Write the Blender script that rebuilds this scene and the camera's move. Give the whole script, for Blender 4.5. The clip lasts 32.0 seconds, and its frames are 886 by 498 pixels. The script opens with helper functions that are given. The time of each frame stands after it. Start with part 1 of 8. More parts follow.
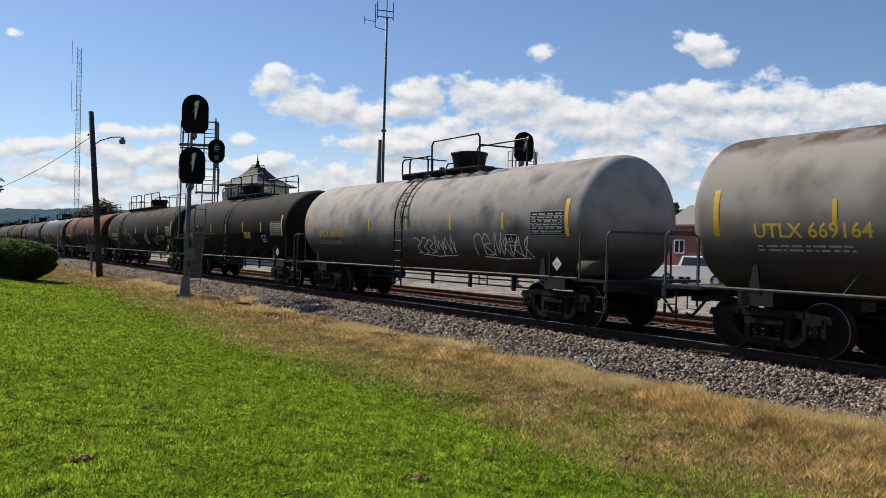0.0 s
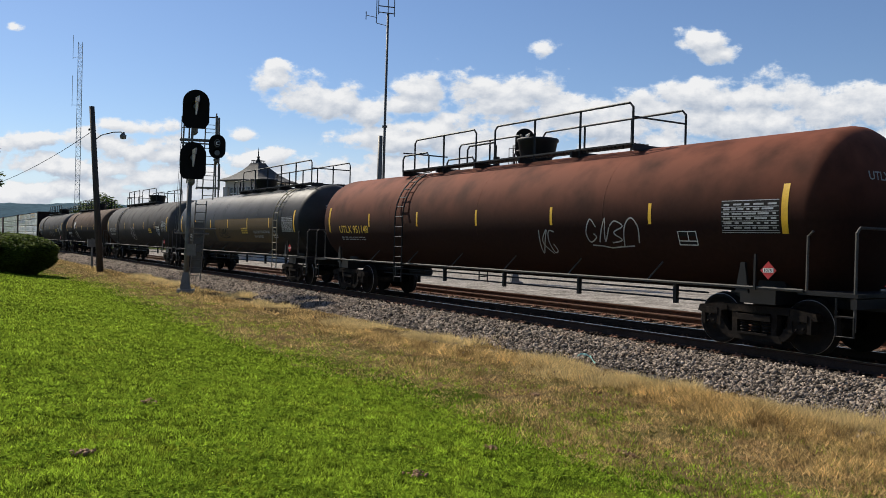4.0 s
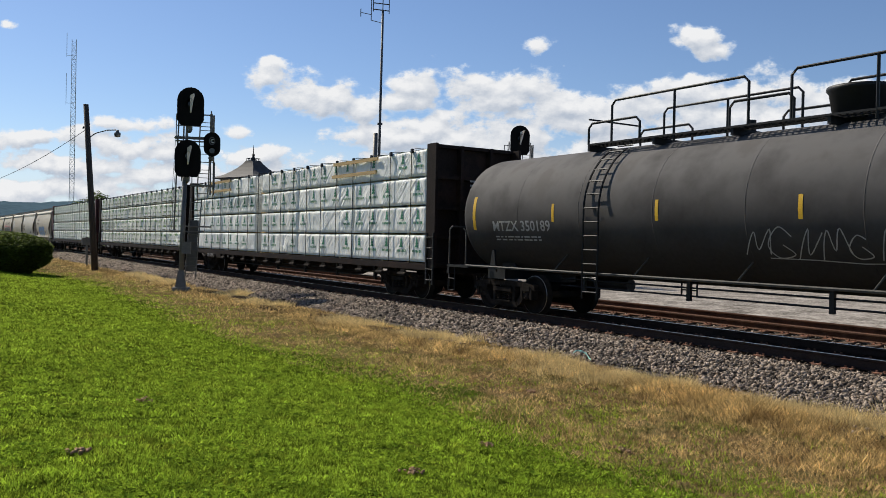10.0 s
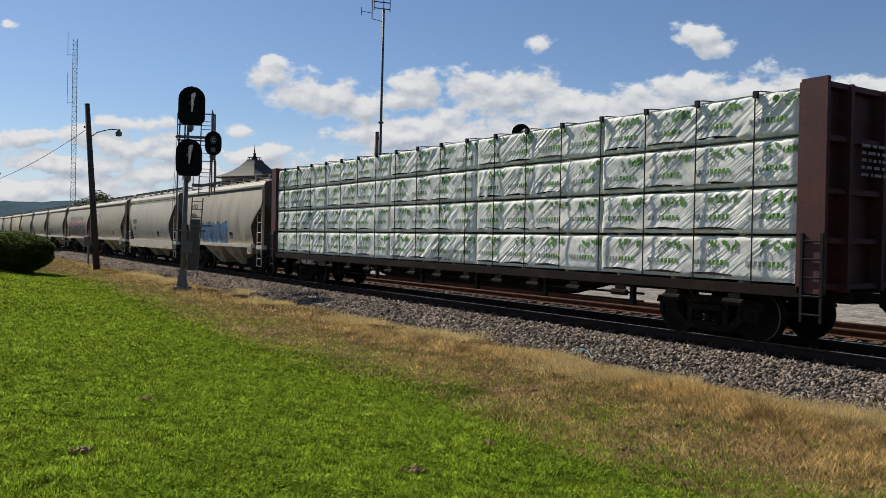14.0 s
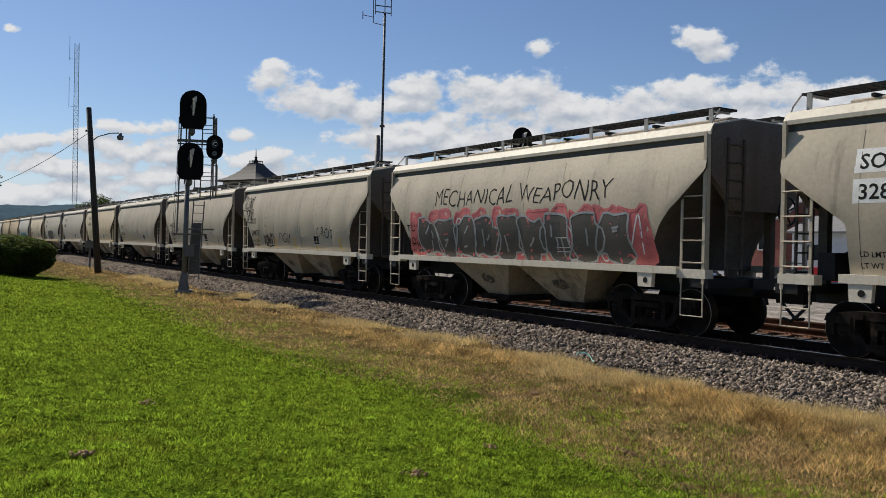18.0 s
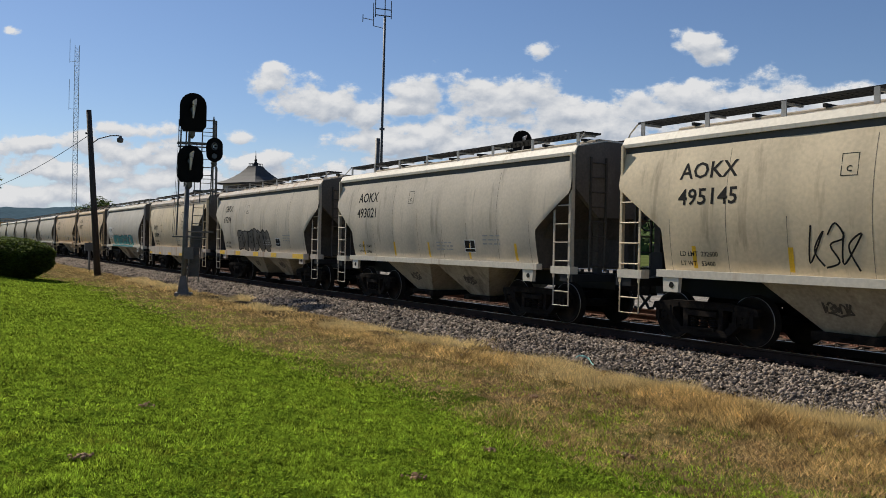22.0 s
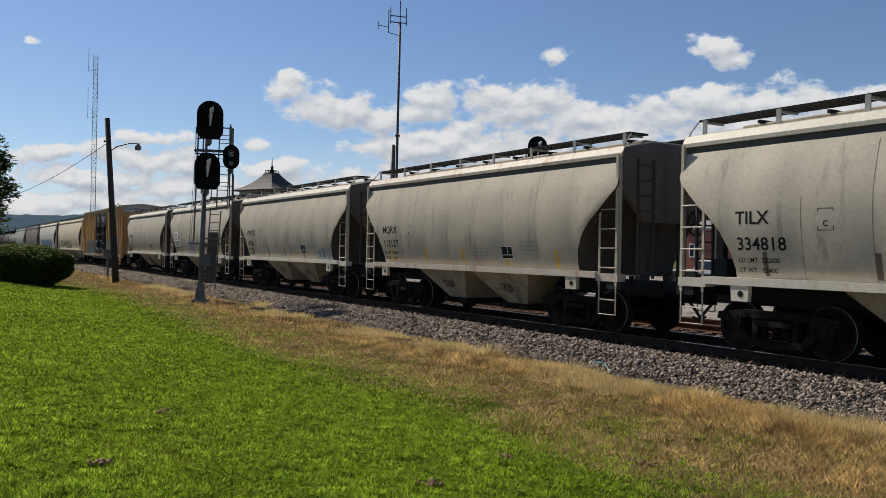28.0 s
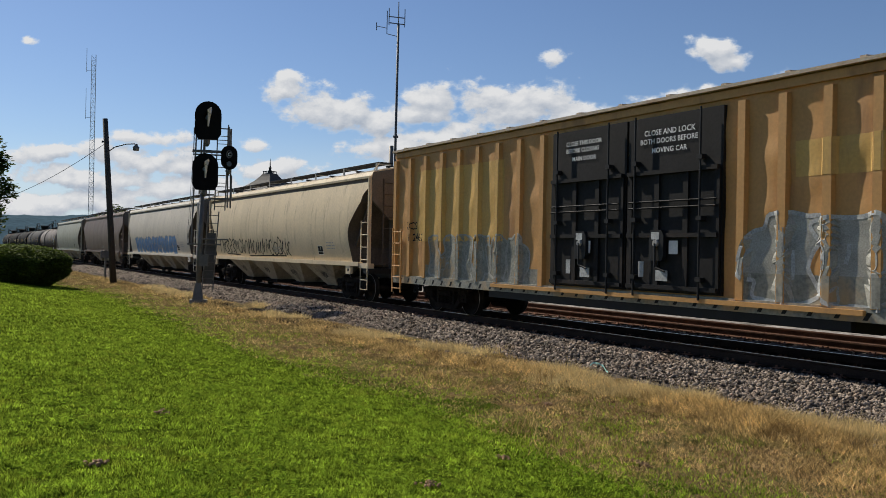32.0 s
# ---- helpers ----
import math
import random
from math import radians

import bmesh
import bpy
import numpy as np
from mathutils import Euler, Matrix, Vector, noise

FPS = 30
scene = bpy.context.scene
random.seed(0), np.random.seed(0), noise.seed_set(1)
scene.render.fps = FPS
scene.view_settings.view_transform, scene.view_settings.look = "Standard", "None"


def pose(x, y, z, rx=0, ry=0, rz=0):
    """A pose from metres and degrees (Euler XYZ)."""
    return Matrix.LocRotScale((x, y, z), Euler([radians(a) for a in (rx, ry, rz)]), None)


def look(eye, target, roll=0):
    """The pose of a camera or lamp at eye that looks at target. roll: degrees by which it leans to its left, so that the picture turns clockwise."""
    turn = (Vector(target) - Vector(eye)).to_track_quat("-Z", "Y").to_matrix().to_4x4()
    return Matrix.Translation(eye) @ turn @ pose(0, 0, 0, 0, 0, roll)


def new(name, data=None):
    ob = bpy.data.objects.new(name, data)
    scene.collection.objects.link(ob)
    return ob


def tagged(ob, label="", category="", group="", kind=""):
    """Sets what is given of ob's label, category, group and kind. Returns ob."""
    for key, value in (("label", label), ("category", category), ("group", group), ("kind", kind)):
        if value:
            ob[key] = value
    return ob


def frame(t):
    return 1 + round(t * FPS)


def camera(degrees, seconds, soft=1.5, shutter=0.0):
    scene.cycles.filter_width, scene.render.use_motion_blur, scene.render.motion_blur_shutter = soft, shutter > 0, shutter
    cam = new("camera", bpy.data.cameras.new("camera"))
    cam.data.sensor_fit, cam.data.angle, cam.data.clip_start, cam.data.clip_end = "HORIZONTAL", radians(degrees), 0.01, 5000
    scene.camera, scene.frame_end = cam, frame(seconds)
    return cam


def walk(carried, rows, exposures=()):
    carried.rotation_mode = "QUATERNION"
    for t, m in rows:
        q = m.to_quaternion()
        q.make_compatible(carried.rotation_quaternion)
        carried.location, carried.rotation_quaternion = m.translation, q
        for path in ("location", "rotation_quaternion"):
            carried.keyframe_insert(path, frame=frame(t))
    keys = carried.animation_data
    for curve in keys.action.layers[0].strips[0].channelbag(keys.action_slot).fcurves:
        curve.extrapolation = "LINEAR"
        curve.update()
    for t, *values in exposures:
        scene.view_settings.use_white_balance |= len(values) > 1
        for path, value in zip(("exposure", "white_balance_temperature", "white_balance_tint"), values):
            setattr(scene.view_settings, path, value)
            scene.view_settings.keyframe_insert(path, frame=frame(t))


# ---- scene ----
cam = camera(56.8, 32.0, soft=0.75, shutter=0.01)
EYE = (0.0, 0.0, 1.69)
walk(cam, [(t, pose(*EYE, a, b, c)) for t, a, b, c in [
        (0, 89.880, -1.187, 57.400), (0.5, 89.841, -1.170, 57.446), (1, 89.800, -1.181, 57.495), (1.5, 89.761, -1.218, 57.513),
        (2, 89.728, -1.268, 57.514), (2.5, 89.707, -1.329, 57.503), (3, 89.681, -1.379, 57.488), (3.5, 89.652, -1.421, 57.469),
        (5.5, 89.505, -1.342, 57.307), (6, 89.471, -1.372, 57.283), (6.5, 89.443, -1.374, 57.242), (7, 89.423, -1.352, 57.203),
        (7.5, 89.410, -1.304, 57.190), (8, 89.413, -1.268, 57.175), (8.5, 89.419, -1.259, 57.154), (9, 89.422, -1.252, 57.146),
        (9.5, 89.430, -1.251, 57.135), (10, 89.439, -1.247, 57.118), (10.5, 89.423, -1.188, 57.129), (11, 89.393, -1.116, 57.172),
        (11.5, 89.364, -1.074, 57.196), (12, 89.351, -1.064, 57.199), (12.5, 89.342, -1.061, 57.197), (13, 89.331, -1.070, 57.198),
        (13.5, 89.316, -1.089, 57.204), (14, 89.333, -1.120, 57.213), (14.5, 89.362, -1.142, 57.240), (16.5, 89.514, -1.067, 57.317),
        (17, 89.544, -1.092, 57.313), (17.5, 89.564, -1.089, 57.300), (18, 89.577, -1.093, 57.297), (18.5, 89.580, -1.075, 57.308),
        (19, 89.584, -1.093, 57.300), (19.5, 89.596, -1.135, 57.280), (20, 89.621, -1.193, 57.254), (20.5, 89.652, -1.244, 57.253),
        (21, 89.694, -1.242, 57.276), (21.5, 89.745, -1.218, 57.273), (22, 89.785, -1.178, 57.273), (22.5, 89.825, -1.169, 57.311),
        (23, 89.839, -1.150, 57.360), (23.5, 89.839, -1.127, 57.409), (24, 89.851, -1.080, 57.479), (24.5, 89.904, -1.012, 57.647),
        (25, 89.993, -0.968, 57.873), (25.5, 90.063, -0.954, 57.996), (27.5, 90.174, -0.995, 58.353), (28, 90.188, -1.028, 58.364),
        (28.5, 90.221, -1.062, 58.370), (29, 90.239, -1.047, 58.358), (29.5, 90.246, -1.048, 58.338), (30, 90.249, -1.046, 58.316),
        (30.5, 90.264, -1.068, 58.295), (31, 90.268, -1.089, 58.255), (31.5, 90.277, -1.136, 58.228), (32, 90.267, -1.124, 58.223)]], [(0, 0.23), (10.3, 0.23), (11.5, 0.0), (32, 0.0)])

# ---- light: afternoon sun along the line, blue sky with fair-weather clouds ----
SUN_EL, SUN_FROM = radians(42), Vector((-0.972, -0.225, 0.0)).normalized()
world = bpy.data.worlds.new("sky")
scene.world = world
world.use_nodes = True
wn = world.node_tree
sky = wn.nodes.new("ShaderNodeTexSky")
sky.sky_type = "NISHITA"
sky.sun_disc = False
sky.sun_elevation = SUN_EL
sky.sun_rotation = math.atan2(SUN_FROM.x, SUN_FROM.y)
sky.air_density, sky.dust_density, sky.ozone_density = 1.0, 0.2, 1.5
tint = wn.nodes.new("ShaderNodeMix")
tint.data_type, tint.blend_type = "RGBA", "MULTIPLY"
tint.inputs["Factor"].default_value = 1.0
tint.inputs["B"].default_value = (0.9, 1.0, 1.2, 1)
wn.links.new(sky.outputs[0], tint.inputs["A"])
wn.links.new(tint.outputs["Result"], wn.nodes["Background"].inputs[0])
wn.nodes["Background"].inputs[1].default_value = 0.072
sun = new("sun", bpy.data.lights.new("sun", "SUN"))
sun.data.energy, sun.data.angle, sun.data.color = 5.0, radians(0.55), (1.0, 0.92, 0.79)
sun_dir = Vector((SUN_FROM.x * math.cos(SUN_EL), SUN_FROM.y * math.cos(SUN_EL), math.sin(SUN_EL)))
sun.matrix_world = look(sun_dir * 60, (0, 0, 0))
scene.view_settings.exposure = 0.0


# ---- materials ----
def mat(name, col, rough=0.6, metal=0.0, var=0.12, scale=3.0, fine=40.0, bump=0.15, stain=None, stain_amt=0.0, stretch=(1, 1, 1), spec=0.5, rnd=0.0, stain_scale=1.0, top=None):
    """Painted or raw surface: colour with broad and fine variation, optional stains, fine relief."""
    m = bpy.data.materials.new(name)
    m.use_nodes = True
    nt = m.node_tree
    N, K = nt.nodes.new, nt.links.new
    b = nt.nodes["Principled BSDF"]
    b.inputs["Roughness"].default_value, b.inputs["Metallic"].default_value = rough, metal
    b.inputs["Specular IOR Level"].default_value = spec
    tc = N("ShaderNodeTexCoord")
    mp = N("ShaderNodeMapping")
    mp.inputs["Scale"].default_value = stretch
    K(tc.outputs["Object"], mp.inputs[0])
    n1, n2 = N("ShaderNodeTexNoise"), N("ShaderNodeTexNoise")
    n1.inputs["Scale"].default_value, n1.inputs["Detail"].default_value = scale, 5
    n2.inputs["Scale"].default_value, n2.inputs["Detail"].default_value = fine, 3
    K(mp.outputs[0], n1.inputs[0]), K(tc.outputs["Object"], n2.inputs[0])
    add = N("ShaderNodeMath")
    add.operation = "ADD"
    K(n1.outputs[0], add.inputs[0]), K(n2.outputs[0], add.inputs[1])
    ramp = N("ShaderNodeMapRange")
    ramp.inputs[1].default_value, ramp.inputs[2].default_value = 0.6, 1.4
    ramp.inputs[3].default_value, ramp.inputs[4].default_value = 1 - var * 1.6, 1 + var * 1.6
    K(add.outputs[0], ramp.inputs[0])
    val = ramp.outputs[0]
    if rnd:
        oi, rr, mul = N("ShaderNodeObjectInfo"), N("ShaderNodeMapRange"), N("ShaderNodeMath")
        rr.inputs[3].default_value, rr.inputs[4].default_value = 1 - rnd, 1 + rnd
        K(oi.outputs["Random"], rr.inputs[0])
        mul.operation = "MULTIPLY"
        K(rr.outputs[0], mul.inputs[0]), K(val, mul.inputs[1])
        val = mul.outputs[0]
    sc = N("ShaderNodeVectorMath")
    sc.operation = "SCALE"
    sc.inputs[0].default_value = col
    K(val, sc.inputs["Scale"])
    out = sc.outputs[0]
    if stain:
        n3, mr, mx = N("ShaderNodeTexNoise"), N("ShaderNodeMapRange"), N("ShaderNodeMix")
        n3.inputs["Scale"].default_value, n3.inputs["Detail"].default_value = stain_scale, 8
        n3.inputs["Roughness"].default_value = 0.62
        K(mp.outputs[0], n3.inputs[0])
        mr.inputs[1].default_value, mr.inputs[2].default_value = 0.62 - stain_amt * 0.3, 0.72 - stain_amt * 0.22
        mr.inputs[4].default_value = min(1.0, 0.4 + stain_amt)
        K(n3.outputs[0], mr.inputs[0])
        mx.data_type = "RGBA"
        mx.inputs["B"].default_value = (*stain, 1)
        K(mr.outputs[0], mx.inputs["Factor"]), K(out, mx.inputs["A"])
        out = mx.outputs["Result"]
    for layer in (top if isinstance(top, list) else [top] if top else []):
        # painted light and rust by height: colour, lower and upper height, share
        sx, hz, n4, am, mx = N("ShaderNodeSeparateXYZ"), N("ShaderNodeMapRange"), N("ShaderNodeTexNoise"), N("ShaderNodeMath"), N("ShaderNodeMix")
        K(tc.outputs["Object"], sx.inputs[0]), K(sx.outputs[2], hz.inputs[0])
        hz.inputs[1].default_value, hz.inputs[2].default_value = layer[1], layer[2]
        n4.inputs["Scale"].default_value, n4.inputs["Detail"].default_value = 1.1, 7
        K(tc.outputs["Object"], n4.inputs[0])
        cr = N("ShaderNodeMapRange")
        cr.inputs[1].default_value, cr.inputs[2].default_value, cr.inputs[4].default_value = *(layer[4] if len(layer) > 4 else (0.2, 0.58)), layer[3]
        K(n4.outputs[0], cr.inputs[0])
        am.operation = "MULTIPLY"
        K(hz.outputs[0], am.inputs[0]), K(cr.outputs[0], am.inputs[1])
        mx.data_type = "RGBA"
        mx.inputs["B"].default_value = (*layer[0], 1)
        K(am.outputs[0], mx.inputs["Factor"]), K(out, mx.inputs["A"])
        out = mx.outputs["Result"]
    K(out, b.inputs["Base Color"])
    if bump:
        bp = N("ShaderNodeBump")
        bp.inputs["Strength"].default_value, bp.inputs["Distance"].default_value = bump, 0.01
        K(add.outputs[0], bp.inputs["Height"])
        K(bp.outputs[0], b.inputs["Normal"])
    return m


STEEL = mat("dark_cast_steel", (0.018, 0.015, 0.013), 0.85, 0.0, 0.4, 6, 60, 0.4, (0.05, 0.038, 0.028), 0.25, spec=0.05, stain_scale=5)
WHEEL = mat("wheel_steel", (0.016, 0.013, 0.011), 0.85, 0.0, 0.3, 5, 50, 0.2, (0.06, 0.042, 0.03), 0.3, spec=0.12)
TREAD = mat("polished_tread", (0.3, 0.28, 0.26), 0.45, 1.0, 0.1, 8, 60, 0.05)
RAILM = mat("rail_rust", (0.05, 0.032, 0.025), 0.85, 0.0, 0.25, 3, 50, 0.3, spec=0.1)
RAILTOP = mat("rail_head_shine", (0.42, 0.4, 0.38), 0.3, 1.0, 0.15, 6, 60, 0.05, (0.12, 0.08, 0.06), 0.25)
RUSTRAIL = mat("rusty_rail", (0.1, 0.055, 0.038), 0.85, 0.0, 0.3, 4, 50, 0.3, spec=0.1)
TIEM = mat("creosoted_tie", (0.085, 0.062, 0.048), 0.9, 0, 0.35, 3, 30, 0.7, (0.16, 0.09, 0.06), 0.35, (1, 6, 6), rnd=0.3, spec=0.05)
PLATE = mat("tie_plate_rust", (0.22, 0.1, 0.06), 0.85, 0.1, 0.3, 8, 60, 0.3)
BLACK = mat("black_steel_paint", (0.014, 0.014, 0.0145), 0.55, 0.0, 0.25, 3, 60, 0.15, spec=0.25)
SIGBLACK = mat("signal_black", (0.008, 0.0075, 0.007), 0.75, 0.0, 0.2, 3, 60, 0.1, spec=0.06)
GALV = mat("galvanised_steel", (0.135, 0.126, 0.115), 0.6, 0.3, 0.2, 4, 50, 0.15)
WOODPOLE = mat("dark_pole_wood", (0.045, 0.034, 0.027), 0.85, 0, 0.35, 2, 30, 0.6, None, 0, (6, 6, 0.6))
YELLOW = mat("reflective_yellow", (0.7, 0.41, 0.015), 0.5, 0, 0.12, 4, 40, 0.1)
WHITEP = mat("white_lettering", (0.72, 0.72, 0.7), 0.6, 0, 0.12, 5, 50, 0.05)
GREYP = mat("faded_lettering", (0.32, 0.32, 0.31), 0.6, 0, 0.2, 5, 50, 0.05)
YELP = mat("yellow_lettering", (0.8, 0.5, 0.04), 0.6, 0, 0.15, 5, 50, 0.05)
BLACKP = mat("black_lettering", (0.018, 0.017, 0.016), 0.75, 0, 0.2, 5, 50, 0.05, spec=0.1)
SILVERP = mat("silver_spray", (0.36, 0.37, 0.38), 0.45, 0.2, 0.25, 4, 40, 0.05)
REDP = mat("red_placard", (0.5, 0.03, 0.03), 0.5, 0, 0.12, 5, 50, 0.05)
PINKP = mat("red_spray", (0.55, 0.13, 0.13), 0.6, 0, 0.3, 3, 40, 0.05)
BLUEP = mat("blue_spray", (0.08, 0.2, 0.42), 0.6, 0, 0.3, 3, 40, 0.05)
TEALP = mat("teal_spray", (0.03, 0.3, 0.32), 0.6, 0, 0.25, 3, 40, 0.05)
PALEP = mat("pale_blue_spray", (0.31, 0.305, 0.265), 0.6, 0, 0.25, 3, 40, 0.05)
HOODM = mat("pale_hood_paint", (0.62, 0.6, 0.56), 0.5, 0, 0.15, 3, 40, 0.1)
GALVL = mat("galvanised_bracket", (0.3, 0.295, 0.28), 0.6, 0.1, 0.15, 4, 40, 0.1)
WHITEROOF = mat("light_grey_steel", (0.5, 0.48, 0.43), 0.55, 0, 0.15, 3, 40, 0.1)


# ---- mesh helpers ----
def part(name, bm, material, parent=None, label="", smooth=False):
    """Links a bmesh as one mesh object under a thing or a part."""
    me = bpy.data.meshes.new(name)
    bm.normal_update()
    bm.to_mesh(me)
    bm.free()
    if smooth:
        me.polygons.foreach_set("use_smooth", [True] * len(me.polygons))
    for m_ in material if isinstance(material, (list, tuple)) else [material]:
        me.materials.append(m_)
    return attach(name, me, parent, label)


def attach(name, me, parent=None, label="", m=None):
    ob = new(name, me)
    if parent:
        ob.parent = parent
    if m is not None:
        ob.matrix_basis = m
    if label:
        ob["label"] = label
    return ob


MESHES = {}


def shared(key, build, name, material, parent, label="", m=None, smooth=False):
    """Like part(), but alike pieces share one mesh: build(bm) runs once for each key and material."""
    mats = material if isinstance(material, (list, tuple)) else [material]
    k = (key, tuple(x.name for x in mats))
    if k not in MESHES:
        bm = bmesh.new()
        build(bm)
        bmesh.ops.recalc_face_normals(bm, faces=bm.faces[:])
        me = bpy.data.meshes.new(name)
        bm.to_mesh(me)
        bm.free()
        if smooth:
            me.polygons.foreach_set("use_smooth", [True] * len(me.polygons))
        for x in mats:
            me.materials.append(x)
        MESHES[k] = me
    return attach(name, MESHES[k], parent, label, m)


def empty(name, m=None, parent=None):
    ob = new(name)
    ob.empty_display_size = 0.3
    if parent:
        ob.parent = parent
    if m is not None:
        ob.matrix_basis = m
    return ob


def hexa(bm, pts, mi=0):
    """Eight corners: bottom four in order, then top four."""
    v = [bm.verts.new(p) for p in pts]
    for q in ((3, 2, 1, 0), (4, 5, 6, 7), (0, 1, 5, 4), (1, 2, 6, 5), (2, 3, 7, 6), (3, 0, 4, 7)):
        bm.faces.new([v[i] for i in q]).material_index = mi


def box(bm, x0, x1, y0, y1, z0, z1, mi=0):
    hexa(bm, [(x0, y0, z0), (x1, y0, z0), (x1, y1, z0), (x0, y1, z0), (x0, y0, z1), (x1, y0, z1), (x1, y1, z1), (x0, y1, z1)], mi)


def tube(bm, pts, r, n=6, cap=True, mi=0, r2=None):
    """Round bar along a line of points."""
    pts = [Vector(p) for p in pts]
    rings = []
    for i, p in enumerate(pts):
        d = (pts[min(i + 1, len(pts) - 1)] - pts[max(i - 1, 0)]).normalized()
        a = d.orthogonal().normalized() if i == 0 else (a - d * a.dot(d)).normalized()
        b = d.cross(a)
        rr = r if r2 is None else r + (r2 - r) * i / (len(pts) - 1)
        rings.append([bm.verts.new(p + (a * math.cos(k * math.tau / n) + b * math.sin(k * math.tau / n)) * rr) for k in range(n)])
    for g, h in zip(rings, rings[1:]):
        for k in range(n):
            bm.faces.new((g[k], g[(k + 1) % n], h[(k + 1) % n], h[k])).material_index = mi
    if cap:
        bm.faces.new(rings[0][::-1]).material_index = mi
        bm.faces.new(rings[-1]).material_index = mi


def prism(bm, poly, axis, c0, c1, mi=0):
    """Extrudes a polygon: axis 'y' takes (x, z) points, axis 'x' takes (y, z), axis 'z' takes (x, y)."""
    def at(p, c):
        return {"y": (p[0], c, p[1]), "x": (c, p[0], p[1]), "z": (p[0], p[1], c)}[axis]
    a = [bm.verts.new(at(p, c0)) for p in poly]
    b = [bm.verts.new(at(p, c1)) for p in poly]
    bm.faces.new(a).material_index = mi
    bm.faces.new(b[::-1]).material_index = mi
    for i in range(len(poly)):
        j = (i + 1) % len(poly)
        bm.faces.new((a[j], a[i], b[i], b[j])).material_index = mi


def lathe(bm, prof, n=48, axis="x", centre=(0, 0, 0), mi=0):
    """Turns a profile of (along, radius) round an axis."""
    c = Vector(centre)
    rings = []
    for s, r in prof:
        if r < 1e-4:
            p = {"x": (s, 0, 0), "y": (0, s, 0), "z": (0, 0, s)}[axis]
            rings.append([bm.verts.new(c + Vector(p))])
            continue
        ring = []
        for k in range(n):
            u, w = r * math.cos(k * math.tau / n), r * math.sin(k * math.tau / n)
            ring.append(bm.verts.new(c + Vector({"x": (s, u, w), "y": (u, s, w), "z": (u, w, s)}[axis])))
        rings.append(ring)
    for g, h in zip(rings, rings[1:]):
        for k in range(n):
            q = [g[k % len(g)], g[(k + 1) % len(g)], h[(k + 1) % len(h)], h[k % len(h)]]
            f = bm.faces.new(list(dict.fromkeys(q)))
            f.material_index = mi


def grid(bm, fn, us, vs, mi=0):
    """A sheet through fn(u, v)."""
    rows = [[bm.verts.new(fn(u, v)) for u in us] for v in vs]
    for a, b in zip(rows, rows[1:]):
        for i in range(len(us) - 1):
            bm.faces.new((a[i], a[i + 1], b[i + 1], b[i])).material_index = mi


def span(a, b, n):
    return [a + (b - a) * i / n for i in range(n + 1)]


FONT = {}


def glyphs(text, size, bold=0.014):
    """Vertices and faces of a line of writing in the built-in font, origin at its lower left."""
    if (text, size, bold) not in FONT:
        cu = bpy.data.curves.new("writing", "FONT")
        cu.body, cu.size, cu.resolution_u, cu.offset = text, size, 2, bold * size
        ob = bpy.data.objects.new("writing", cu)
        me = bpy.data.meshes.new_from_object(ob)
        FONT[text, size, bold] = ([v.co.copy() for v in me.vertices], [list(p.vertices) for p in me.polygons])
        bpy.data.objects.remove(ob)
        bpy.data.meshes.remove(me)
    return FONT[text, size, bold]


def lay(text, size, bold, place):
    """Outlines of writing, sliced into thin rows so that they can follow a curved side; place(x, y) puts each point."""
    vs, fs = glyphs(text, size, bold)
    bm = bmesh.new()
    vv = [bm.verts.new((v.x, v.y, 0)) for v in vs]
    for f in fs:
        try:
            bm.faces.new([vv[i] for i in f])
        except ValueError:
            pass
    for k in range(1, int(size / 0.07) + 1):
        bmesh.ops.bisect_plane(bm, geom=bm.verts[:] + bm.edges[:] + bm.faces[:], plane_co=(0, k * 0.07 - 0.02, 0), plane_no=(0, 1, 0))
    for v in bm.verts:
        v.co = place(v.co.x, v.co.y)
    return bm


def write(name, text, size, x, h, surf, material, parent, wide=1.0, label=""):
    """Writing laid on a surface surf(x, h, lift)."""
    return part(name, lay(text, size, 0.014, lambda u, v: surf(x + u * wide, h + v, 0.008)), material, parent, label)


def patch(name, x0, x1, h0, h1, surf, material, parent, lift=0.006, label="", nx=None, nh=None):
    """A thin painted or stuck-on rectangle on a surface."""
    bm = bmesh.new()
    nx, nh = nx or max(1, int((x1 - x0) / 0.12)), nh or max(1, int((h1 - h0) / 0.08))
    grid(bm, lambda u, v: surf(u, v, lift), span(x0, x1, nx), span(h0, h1, nh))
    return part(name, bm, material, parent, label)


def ribbons(bm, lines, width, surf, lift=0.007, mi=0):
    """Painted strokes: flat bands along lines of (x, h) points on a surface."""
    for line in lines:
        prev = None
        for i, p in enumerate(line):
            a, b = line[max(i - 1, 0)], line[min(i + 1, len(line) - 1)]
            d = Vector((b[0] - a[0], b[1] - a[1]))
            d = d.normalized() if d.length > 1e-6 else Vector((1, 0))
            w = width * 0.5
            l_, r_ = bm.verts.new(surf(p[0] - d.y * w, p[1] + d.x * w, lift)), bm.verts.new(surf(p[0] + d.y * w, p[1] - d.x * w, lift))
            if prev:
                bm.faces.new((prev[0], prev[1], r_, l_)).material_index = mi
            prev = (l_, r_)


